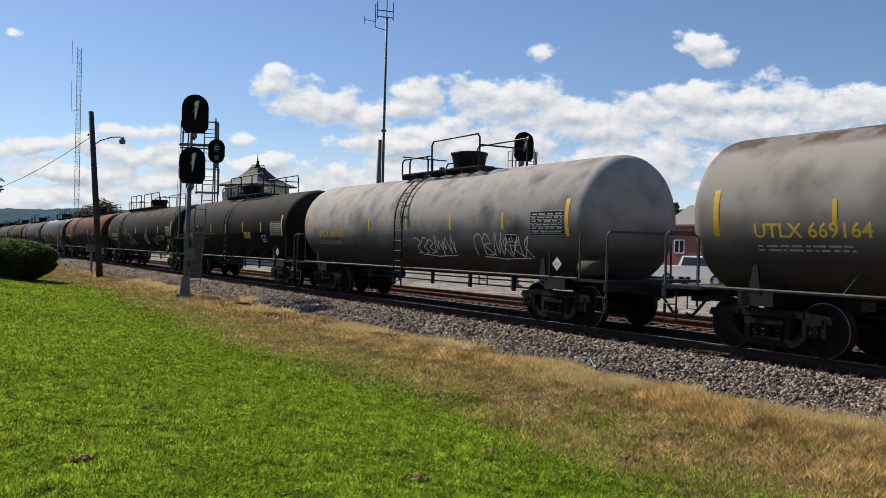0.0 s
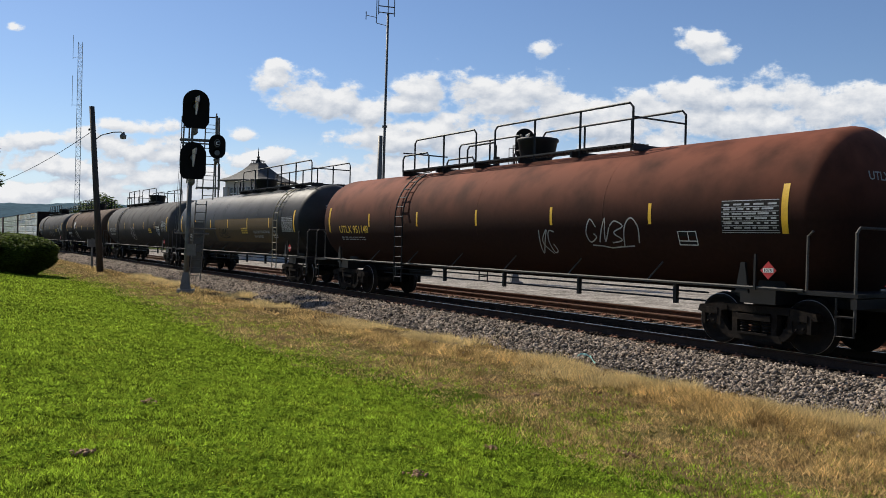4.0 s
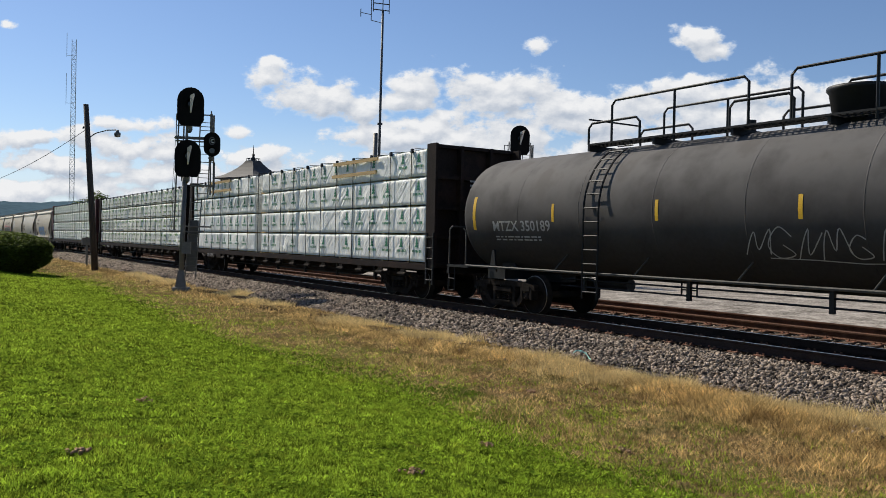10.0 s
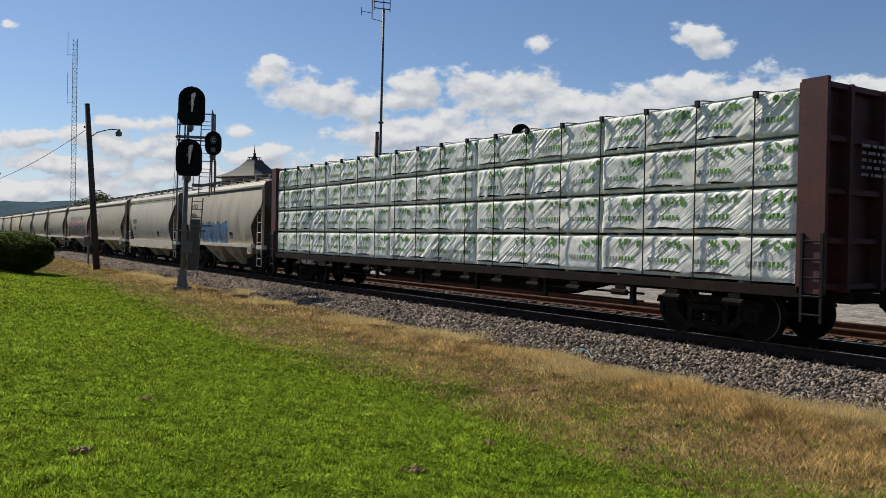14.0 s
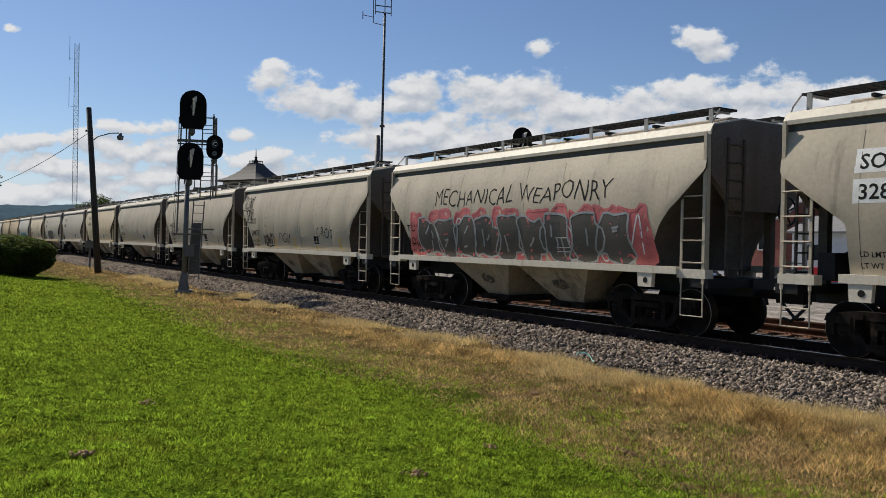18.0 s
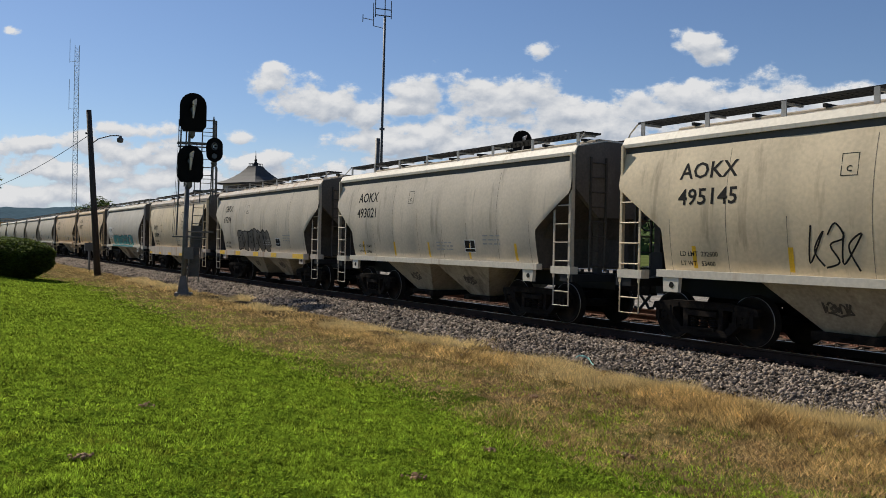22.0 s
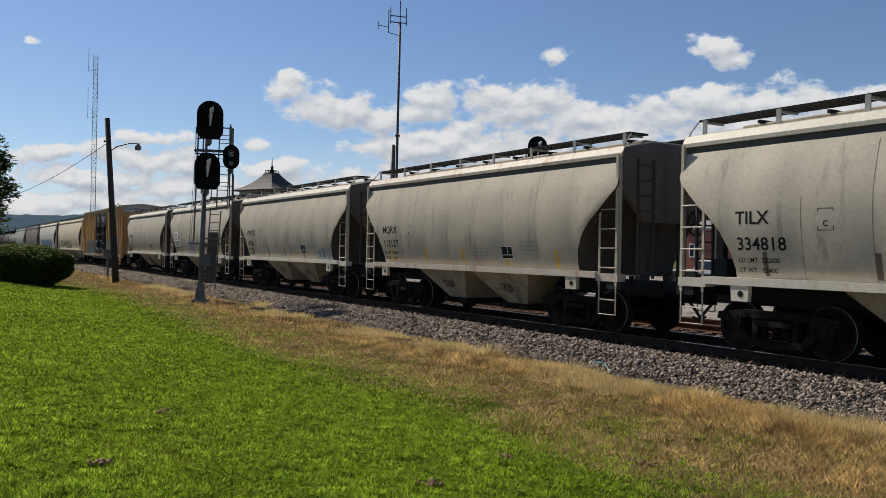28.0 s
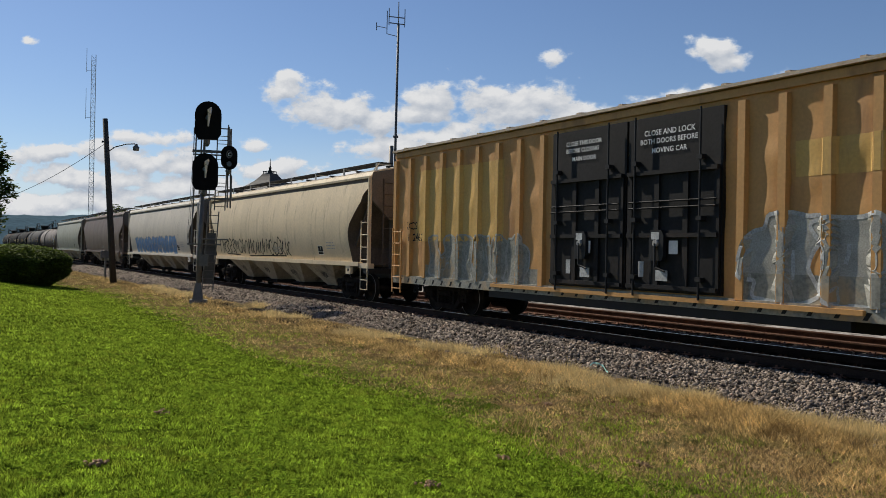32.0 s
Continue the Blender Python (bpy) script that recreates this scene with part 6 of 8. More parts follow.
def hopper(o):
    """Covered hopper: bulged side sheets cut back at the ends, roof trough with running boards, bays below."""
    rng = random.Random(o["seed"])
    car = tagged(empty("covered_hopper"), o["label"], "hopper car", "cars of the train")
    hb, kind, bays = o["len"] / 2, o.get("kind", "curve"), o.get("bays", 2)
    paint, trim = o["paint"], o.get("trim", o["paint"])
    ZS, ZE = 1.3, 3.58 + o.get("rise", 0.0)
    cut = o.get("cut", 1.24)

    CUTS = {"curve": ((0, 0.5, 1.08, 1.14, 1.45, 1.8, 2.1, 2.4), (0, 0, 0.6, 0.7, 0.98, 1.17, 1.24, 1.22)),
            "flow": ((0, 0.1, 0.42, 0.62, 1.35, 1.6, 1.9, 2.4), (0, 0, 0.42, 0.46, 1.16, 1.27, 1.28, 1.22)),
            "diag": ((0, 0.68, 1.46, 1.5, 2.0, 2.4), (0, 0, 1.1, 1.14, 1.15, 1.15))}

    def xe(z):
        return hb - 0.02 - float(np.interp(ZE - z, *CUTS[kind])) * cut / 1.24

    def yw(z):
        t = (z - ZS) / (ZE - ZS)
        return 1.4 + (0.22 if kind != "diag" else 0.18) * math.sin(math.pi * min(1.0, max(0.0, 0.03 + 0.94 * t)))

    seams = o.get("seams", 9)

    def yb(x, z):
        b = abs(math.sin(math.pi * (x + hb) * seams / (2 * hb))) * (0.016 if kind != "flow" else 0.009)
        return yw(z) + b * min(1, (ZE - z) / 0.4, max(0, (z - ZS) / 0.2)) + 0.012 * noise.noise((x * 0.9 + o["seed"] * 7, z * 1.1, 3))

    def surf(x, h, lift):
        return (x, -yb(x, h) - lift * 0.4, h)
    zs_ = span(ZS - 0.06, ZE, 30)
    bm = bmesh.new()
    us = span(-1, 1, 96)
    edge = {z: xe(z) for z in zs_}
    for sy in (-1, 1):
        grid(bm, lambda u, z: (u * edge[z], sy * (yb(u * edge[z], z) if abs(u) < 0.999 else yw(z)), z), us, zs_)
    for sx in (-1, 1):
        eb = bmesh.new()
        grid(eb, lambda u, z: (sx * xe(z), u * yw(z), z), span(-1, 1, 2)[::sx], zs_)
        part("end_sheet", eb, o.get("end_m", GRIMESHADE), car, "grimy sloping end sheet", True)
    part("body_shell", bm, paint, car, o.get("shell_label", ""), True)
    for i in range(1, seams):
        x = -hb + 2 * hb * i / seams + rng.uniform(-0.1, 0.1)
        if abs(x) < xe(ZS + 0.2) - 0.1:
            sb = bmesh.new()
            grid(sb, lambda u, z: surf(x + u, z, 0.005), (-0.005, 0.005), span(ZS + 0.03, rng.choice((ZE - 0.1, ZE - 0.9, ZE - 1.3)), 12))
            part("weld_seam", sb, SEAMD, car)
    # eave band and roof
    bm = bmesh.new()
    prism(bm, [(-1.4, ZE + 0.12), (-1.45, ZE + 0.12), (-1.455, ZE + 0.19), (-1.37, ZE + 0.33), (-0.55, ZE + 0.5), (0.55, ZE + 0.5), (1.37, ZE + 0.33), (1.455, ZE + 0.19), (1.45, ZE + 0.12), (1.4, ZE + 0.12)], "x", -hb, hb)
    part("roof", bm, trim, car)
    # the chord's dark colour paints the shade beneath the eave
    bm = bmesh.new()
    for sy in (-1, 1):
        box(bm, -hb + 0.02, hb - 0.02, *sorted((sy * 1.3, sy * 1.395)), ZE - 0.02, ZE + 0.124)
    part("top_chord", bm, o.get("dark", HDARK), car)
    if o.get("ribs"):
        bm = bmesh.new()
        for k in range(3):
            for sy in (-1, 1):
                box(bm, -hb + 0.02, hb - 0.02, *sorted((sy * 1.38, sy * 1.445)), ZE + 0.07 - 0.08 * k, ZE + 0.11 - 0.08 * k)
        part("chord_rib", bm, trim, car)
    bm = bmesh.new()
    prism(bm, [(-0.4, ZE + 0.4), (-0.4, ZE + 0.56), (-0.3, ZE + 0.6), (0.3, ZE + 0.6), (0.4, ZE + 0.56), (0.4, ZE + 0.4)], "x", -hb + 0.5, hb - 0.5)
    part("hatch_trough", bm, BAYM, car)
    for i in range(8):
        shared("hatch_bar", lambda b: box(b, -0.03, 0.03, -0.45, 0.45, -0.03, 0.03), "hatch_bar", BOARDM, car, "", pose(-hb + 0.9 + (2 * hb - 1.8) * i / 7, 0, ZE + 0.61))
    for sy in (-1, 1):
        bm = bmesh.new()
        y0, y1 = sorted((sy * 0.62, sy * 1.12))
        zt = ZE + 0.66
        for j in range(5):
            y = y0 + (y1 - y0) * j / 4
            box(bm, -hb + 0.1, hb - 0.1, y - 0.012, y + 0.012, zt - 0.04, zt)
        n_ = int(2 * hb / 0.16)
        for j in range(n_ + 1):
            x = -hb + 0.1 + (2 * hb - 0.2) * j / n_
            box(bm, x - 0.012, x + 0.012, y0, y1, zt - 0.03, zt - 0.005)
        part("running_board", bm, BOARDM, car, "steel grating walkway on the roof")
        n_ = 8
        for j in range(n_):
            x = -hb + 0.25 + (2 * hb - 0.5) * j / (n_ - 1)

            def brk(bm):
                box(bm, -0.045, 0.045, -0.012, 0.012, 0.0, 0.3)
                box(bm, -0.025, 0.025, 0.0, 0.5, 0.24, 0.28)
            shared("board_bracket", brk, "board_bracket", GALVL, car, "", pose(x, sy * 1.14, ZE + 0.34, 0, 0, 0 if sy < 0 else 180))
    # side sill and end structure
    for sy in (-1, 1):
        bm = bmesh.new()
        xs0 = xe(ZS) + 0.1 if kind == "diag" else hb - 0.62
        box(bm, -xs0, xs0, *sorted((sy * 1.4, sy * 1.57)), *o.get("sill", (1.2, 1.335)))
        part("side_sill", bm, trim, car, "", False)
    bm = bmesh.new()
    box(bm, -hb - 0.1, hb + 0.1, -0.3, 0.3, 0.8, 1.14)
    for sx in (-1, 1):
        box(bm, *sorted((sx * (hb - 0.35), sx * (hb + 0.05))), -1.5, 1.5, 0.98, 1.14)
    part("centre_sill", bm, BLACK, car)
    for sx in (-1, 1):
        em_ = o.get("end_m", GRIMESHADE)
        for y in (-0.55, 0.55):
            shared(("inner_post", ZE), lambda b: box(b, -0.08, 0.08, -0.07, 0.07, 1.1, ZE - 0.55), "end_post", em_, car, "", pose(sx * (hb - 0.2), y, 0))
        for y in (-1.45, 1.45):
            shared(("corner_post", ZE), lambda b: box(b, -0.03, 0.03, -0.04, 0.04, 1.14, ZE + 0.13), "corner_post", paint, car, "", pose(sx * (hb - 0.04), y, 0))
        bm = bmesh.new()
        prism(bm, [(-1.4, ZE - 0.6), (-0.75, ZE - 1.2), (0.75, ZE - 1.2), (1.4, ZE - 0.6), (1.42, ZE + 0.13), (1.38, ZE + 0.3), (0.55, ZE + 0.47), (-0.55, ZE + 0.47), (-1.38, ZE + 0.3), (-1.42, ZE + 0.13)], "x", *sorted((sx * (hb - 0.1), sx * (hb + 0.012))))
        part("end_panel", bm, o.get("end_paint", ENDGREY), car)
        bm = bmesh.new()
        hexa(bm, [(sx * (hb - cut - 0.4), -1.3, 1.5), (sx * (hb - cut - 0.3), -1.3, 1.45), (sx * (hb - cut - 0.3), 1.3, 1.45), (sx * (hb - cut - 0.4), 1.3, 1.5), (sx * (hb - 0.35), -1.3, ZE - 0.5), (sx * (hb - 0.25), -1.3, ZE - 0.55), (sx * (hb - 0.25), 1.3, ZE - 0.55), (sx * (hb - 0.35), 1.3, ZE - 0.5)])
        part("slope_sheet", bm, o.get("end_m", GRIMESHADE), car)
        for sy in (-1, 1):
            xa = sx * (hb - 0.06)
            corner_ladder(car, xa, sx, sy, ZE, o.get("ladder_m", paint))
            bm = bmesh.new()
            box(bm, *sorted((xa - sx * 0.58, xa + sx * 0.06)), *sorted((sy * 1.3, sy * 1.52)), 1.14, 1.3)
            part("corner_platform", bm, trim, car)
            bm = bmesh.new()
            xb = sx * (hb - 1.4)
            hexa(bm, [(xb - 0.17, sy * 1.46, 0.93), (xb + 0.17, sy * 1.46, 0.93), (xb + 0.17, sy * 1.55, 0.93), (xb - 0.17, sy * 1.55, 0.93), (xb - 0.19, sy * 1.46, 1.2), (xb + 0.19, sy * 1.46, 1.2), (xb + 0.19, sy * 1.55, 1.2), (xb - 0.19, sy * 1.55, 1.2)])
            pad = part("jacking_pad", bm, trim, car)
            shared("jack_hole", lambda b: lathe(b, [(-0.004, 0.0), (-0.004, 0.055), (0.004, 0.055)], 12, "y"), "jack_hole", BLACKP, pad, "", pose(xb + 0.02, sy * 1.553, 1.06))
        ladder(car, 0, 0.45, 0, 1.2, ZE + 0.1, 8, o.get("end_m", GRIMESHADE), "end_ladder").matrix_basis = pose(sx * (hb + 0.03), -1.0, 0, 0, 0, 90)
        truck(car, sx * (hb - 1.75 - 0.35 * (bays > 2)))
        coupler(car, sx * (hb - 0.1), sx)
    bm = bmesh.new()
    handwheel(bm, hb + 0.08, 0.7, 2.4)
    part("brake_wheel", bm, BLACK, car)
    bm = bmesh.new()
    tube(bm, [(-hb + 0.55, -0.35, 1.5), (-hb + 0.55, 0.75, 1.5)], 0.2, 12)
    box(bm, -hb + 0.3, -hb + 0.6, -0.9, -0.5, 1.2, 1.65)
    tube(bm, [(-hb + 0.45, -0.9, 1.3), (-hb + 0.5, -0.2, 1.3), (-hb + 0.6, 0.6, 2.3)], 0.03, 5)
    part("brake_gear", bm, BLACK, car)
    # discharge bays
    span_ = 2.75 if bays == 2 else xe(ZS) - 1.6
    for i in range(bays):
        w = 2 * span_ / bays
        cx = -span_ + w * (i + 0.5)
        bm = bmesh.new()
        h2 = w / 2 - 0.12
        hexa(bm, [(cx - 0.42, -0.75, 0.42), (cx + 0.42, -0.75, 0.42), (cx + 0.42, 0.75, 0.42), (cx - 0.42, 0.75, 0.42), (cx - h2, -1.4, 1.25), (cx + h2, -1.4, 1.25), (cx + h2, 1.4, 1.25), (cx - h2, 1.4, 1.25)])
        bay = part("discharge_bay", bm, o.get("bay_m", BAYM), car)
        bm = bmesh.new()
        box(bm, cx - 0.6, cx + 0.6, -0.85, 0.85, 0.28, 0.42)
        part("outlet_gate", bm, STEEL, bay)
        bm = bmesh.new()
        tube(bm, [(cx + 0.1, -1.2, 0.36), (cx + 0.1, 1.2, 0.36)], 0.035, 6)
        part("gate_shaft", bm, STEEL, bay)
        tag_paint("stencil_smudge", rng, cx - 0.25, 0.75, 0.5, 0.16, 5, 0.035, lambda x, q, l: (x, -1.4 + (1.25 - q) * 0.783 - 0.012, q), HSMUDGE, bay)
    # markings
    ink = o.get("ink", BLACKP)
    if o.get("mark"):
        a, b = o["mark"].split(" ")
        x, h, h2, sz = o.get("mark_at", (-4.4, 2.25, 1.81, 0.31))
        if o.get("mark_patch"):
            patch("mark_patch", x - 0.08, x + 0.85, h - 0.06, h + 0.3, surf, WHITEP, car, 0.004)
            patch("mark_patch", x - 0.08, x + 1.25, h2 - 0.06, h2 + 0.3, surf, WHITEP, car, 0.004)
        write("writing", a, sz, x, h, surf, ink, car, 1.05)
        write("writing", b, sz, x, h2, surf, ink, car, 1.05)
        write("writing", "LD LMT  232600", 0.12, x, 1.6, surf, ink, car)
        write("writing", "LT WT   53400", 0.12, x, 1.43, surf, ink, car)
        bm = bmesh.new()
        q = 0.13
        px = x + o.get("plate_dx", 1.55)
        ph = h - 0.12
        ribbons(bm, [[(px, ph), (px + 2 * q, ph), (px + 2 * q, ph + 2.6 * q), (px, ph + 2.6 * q), (px, ph)]], 0.015, surf)
        part("plate_box", bm, ink, car)
        write("writing", "C", 0.13, px + 0.08, ph + 0.06, surf, ink, car)
    for x in o.get("stripes", span(-hb + 1.9, hb - 1.9, 4)):
        patch("reflective_stripe", x - 0.045, x + 0.045, ZS + 0.08, ZS + 0.48, surf, o.get("stripe_m", YELLOW), car)
    framed(hb - 4.0, ZS + 0.25, 0.45, 0.3, surf, car)
    data_bars("small_print", rng, hb - 3.2, ZS + 0.68, 0.7, 3, surf, GREYP, car, 0.035, 0.1)
    data_bars("small_print", rng, 0.4, ZS + 0.5, 0.8, 3, surf, o.get("faint", GREYP), car, 0.035, 0.09)
    for x0, x1, m_ in o.get("sill_marks", ()):
        patch("sill_mark", x0, x1, o["sill"][0] + 0.02, o["sill"][1] - 0.02 if o["sill"][1] - o["sill"][0] < 0.25 else o["sill"][0] + 0.15, flat(-1.57), m_, car)
    for x, h, w, ht, k, wd, m_ in o.get("tags", ()):
        tag_paint("graffiti", rng, x, h, w, ht, k, wd, surf, m_, car, "sprayed tag")
    for j, (x, h, w, ht, k, fill, edge) in enumerate(o.get("bubbles", ())):
        bubble("graffiti", rng, x, h, w, ht, k, surf, fill, edge, car, "large painted graffiti letters", lift=0.005 + 0.01 * j)
    for text, sz, x, h, m_ in o.get("words", ()):
        bm = lay(text, sz, -0.012, lambda u, v: surf(x + u * 0.95 + v * 0.12 + 0.03 * math.sin(u * 5 + v * 9), h + v * (1 + 0.12 * math.sin(u * 2.3)) + 0.04 * math.sin(u * 3.7), 0.008))
        part("graffiti_writing", bm, m_, car, "hand-sprayed words" if sz > 0.3 else "")
    for x0, x1, h0, h1, m_ in o.get("patches", ()):
        patch("paint_patch", x0, x1, h0, h1, surf, m_, car, 0.004)
    return car


def centerbeam(o):
    """Centre-beam flat car with wrapped lumber packs in four tiers on each side."""
    rng = random.Random(o["seed"])
    car = tagged(empty("lumber_car"), o["label"], "flat car", "cars of the train")
    hb, paint = o["len"] / 2, o["paint"]
    bm = bmesh.new()
    box(bm, -hb, hb, -1.42, 1.42, 0.94, 1.05)
    part("deck", bm, CBROWN, car)
    for sy in (-1, 1):
        bm = bmesh.new()
        box(bm, -hb, hb, *sorted((sy * 1.36, sy * 1.45)), 0.88, 1.052)
        part("side_beam", bm, CBROWN, car)
    bm = bmesh.new()
    prism(bm, [(-hb - 0.2, 0.75), (-5.5, 0.75), (-4.2, 0.45), (4.2, 0.45), (5.5, 0.75), (hb + 0.2, 0.75), (hb + 0.2, 0.95), (-hb - 0.2, 0.95)], "y", -0.3, 0.3)
    part("centre_sill", bm, CBROWN, car)
    bm = bmesh.new()
    box(bm, -hb + 0.2, hb - 0.2, -0.12, 0.12, 4.2, 4.36)
    for i in range(19):
        x = -hb + 0.6 + (2 * hb - 1.2) * i / 18
        box(bm, x - 0.07, x + 0.07, -0.1, 0.1, 1.05, 4.2)
    part("centre_beam", bm, paint, car)
    for s in (-1, 1):
        bm = bmesh.new()
        box(bm, *sorted((s * (hb - 0.1), s * hb)), -1.42, 1.42, 1.0, 4.3)
        bh = part("bulkhead", bm, paint, car, "ribbed steel end bulkhead")
        for y in (-0.5, 0.5):
            bm = bmesh.new()
            box(bm, *sorted((s * hb, s * (hb + 0.22))), y, y + 0.09, 0.95, 4.34)
            part("bulkhead_post", bm, paint, bh)
        for z in (1.0, 1.75, 2.55, 3.4, 4.25):
            bm = bmesh.new()
            box(bm, *sorted((s * hb, s * (hb + 0.16))), -1.36, 1.36, z, z + 0.09)
            part("bulkhead_rib", bm, paint, bh)
        for y in (-1.45, 1.37):
            bm = bmesh.new()
            box(bm, *sorted((s * (hb - 0.05), s * (hb + 0.4))), y, y + 0.08, 0.95, 4.34)
            part("bulkhead_flange", bm, paint, bh)
        data_bars("small_print", rng, 0, 3.4, 0.9, 5, lambda x, h, l: (s * (hb + 0.23) + s * l, -0.2 + x, h), GREYP, car, 0.05, 0.12)
        truck(car, s * (hb - 2.1))
        coupler(car, s * (hb + 0.0), s)
        ladder(car, s * (hb + 0.38), s * (hb + 0.04), -1.47, 0.5, 1.9, 5, BLACK)
    def winch(b):
        box(b, -0.12, 0.12, -1.5, -1.45, 0.66, 0.86)
        tube(b, [(-0.2, -1.5, 0.72), (0.2, -1.5, 0.72)], 0.06, 8)
    for i in range(16):
        shared("winch", winch, "winch", STEEL, car, "", pose(-hb + 1.2 + (2 * hb - 2.4) * i / 15, 0, 0))
    bm = bmesh.new()
    for z in (0.5, 0.66):
        tube(bm, [(-hb + 4.0, -0.7, z), (hb - 4.0, -0.7, z)], 0.025, 5)
    for i in range(6):
        x = -7 + i * 2.8
        box(bm, x - 0.05, x + 0.05, -0.75, -0.65, 0.4, 0.95)
    part("brake_rigging", bm, BLACK, car)
    bm = bmesh.new()
    box(bm, -hb + 2.4, -hb + 4.75, -1.455, -1.42, 0.7, 0.9)
    part("name_plate", bm, CBROWN, car, "dark plate with the car's marks")
    write("writing", o["mark"], 0.2, -hb + 2.6, 0.73, flat(-1.456), GREYP, car)
    # lumber packs
    xs_ = [-hb + 0.12]
    gap = o.get("gap")
    for k_ in range(5):
        xs_.append(xs_[-1] + (2 * hb - 0.24) / 5)
    tiers = [1.06, 1.86, 2.66, 3.46, 4.24]
    for sy in (-1, 1):
        for i, (a, b) in enumerate(zip(xs_, xs_[1:])):
            for t in range(4):
                if gap and sy < 0 and i == gap:
                    a = xs_[i] + 0.65
                pk = pack(car, rng, a + 0.015, b - 0.015, sy, tiers[t] + 0.035, tiers[t + 1] - 0.012, o, t)
    for i in range(18):
        x = -hb + 0.3 + (2 * hb - 0.6) * (i + 0.5) / 18
        for sy in (-1, 1):
            shared(("cable", sy), lambda b: tube(b, [(0, sy * 1.44, 0.9), (0, sy * 1.44, 4.25), (0, sy * 1.3, 4.29), (0, 0, 4.36)], 0.012, 4), "tie_down_cable", BLACK, car, "", pose(x, 0, 0))
            shared(("corner_guard", sy), lambda b: box(b, -0.04, 0.04, *sorted((sy * 1.39, sy * 1.455)), 4.16, 4.28), "corner_guard", BLACK, car, "", pose(x, 0, 0))
    bm = bmesh.new()
    for a in xs_[:-1]:
        for t in range(4):
            for dx in (0.5, 1.9, 3.4):
                for sy in (-1, 1):
                    box(bm, a + dx - 0.05, a + dx + 0.05, *sorted((sy * 0.2, sy * 1.33)), tiers[t] - 0.01, tiers[t] + 0.036)
    tagged(part("dunnage", bm, WOODL, car), kind="stuff")
    for x0, x1, z in o.get("boards", ()):
        bm = bmesh.new()
        box(bm, x0, x1, -1.47, -1.43, z, z + 0.1)
        part("board", bm, WOODL, car, "loose pale timber board")
    return car


WOODL = mat("pale_lumber", (0.5, 0.34, 0.15), 0.8, 0, 0.15, 2, 30, 0.3, None, 0, (0.4, 6, 6))
WRAP = mat("white_lumber_wrap", (0.84, 0.84, 0.76), 0.65, 0, 0.07, 0.8, 9, 0.25, (0.7, 0.7, 0.66), 0.15, (1, 1, 2), rnd=0.05)


def crease(m, angle, fine_, deep, seed, calm=0.5):
    """Long diagonal creases pulled into a plastic sheet."""
    nt = m.node_tree
    N, K = nt.nodes.new, nt.links.new
    b = nt.nodes["Principled BSDF"]
    tc, mp, n, a, r, bp, oi, cb, ad = (N("ShaderNode" + k) for k in ("TexCoord", "Mapping", "TexNoise", "Math", "MapRange", "Bump", "ObjectInfo", "CombineXYZ", "VectorMath"))
    K(oi.outputs["Random"], cb.inputs[0])
    sc = N("ShaderNodeVectorMath")
    sc.operation = "SCALE"
    sc.inputs["Scale"].default_value = 90.0 + seed
    K(cb.outputs[0], sc.inputs[0]), K(tc.outputs["Object"], ad.inputs[0]), K(sc.outputs[0], ad.inputs[1])
    K(ad.outputs[0], mp.inputs[0])
    mp.inputs["Rotation"].default_value = (0, radians(angle), 0)
    sq = N("ShaderNodeVectorMath")
    sq.operation = "MULTIPLY"
    sq.inputs[1].default_value = (0.45, 0.3, fine_)
    K(mp.outputs[0], sq.inputs[0])
    K(sq.outputs[0], n.inputs[0])
    n.inputs["Scale"].default_value, n.inputs["Detail"].default_value, n.inputs["Distortion"].default_value = 1.0, 2.0, 0.15
    a.operation = "SUBTRACT"
    a.inputs[1].default_value = 0.5
    K(n.outputs[0], a.inputs[0])
    ab = N("ShaderNodeMath")
    ab.operation = "ABSOLUTE"
    K(a.outputs[0], ab.inputs[0])
    r.inputs[1].default_value, r.inputs[2].default_value, r.inputs[3].default_value, r.inputs[4].default_value = 0.0, 0.2, 1.0, 0.0
    K(ab.outputs[0], r.inputs[0])
    big, br, bmul = N("ShaderNodeTexNoise"), N("ShaderNodeMapRange"), N("ShaderNodeMath")
    big.inputs["Scale"].default_value, big.inputs["Detail"].default_value = 1.3, 2.0
    K(ad.outputs[0], big.inputs[0]), K(big.outputs[0], br.inputs[0])
    br.inputs[1].default_value, br.inputs[2].default_value = calm - 0.06, calm + 0.12
    bmul.operation = "MULTIPLY"
    K(r.outputs[0], bmul.inputs[0]), K(br.outputs[0], bmul.inputs[1])
    bp.inputs["Strength"].default_value, bp.inputs["Distance"].default_value = 1.0, deep
    K(bmul.outputs[0], bp.inputs["Height"])
    K(b.inputs["Normal"].links[0].from_socket, bp.inputs["Normal"])
    K(bp.outputs[0], b.inputs["Normal"])


crease(WRAP, 36, 7.0, 0.017, 3, 0.42)
crease(WRAP, -50, 3.0, 0.014, 17, 0.52)
WRAPT = mat("grey_lumber_wrap", (0.8, 0.8, 0.75), 0.65, 0, 0.07, 0.8, 9, 0.2, (0.7, 0.7, 0.66), 0.15, (1, 1, 2), rnd=0.05)
crease(WRAPT, 42, 5.5, 0.018, 5, 0.5)
crease(WRAPT, -62, 3.6, 0.016, 23, 0.47)
crease(WRAPT, 85, 5.0, 0.012, 31, 0.52)
GREENP = mat("green_print", (0.13, 0.3, 0.05), 0.5, 0, 0.2, 4, 40, 0.0)
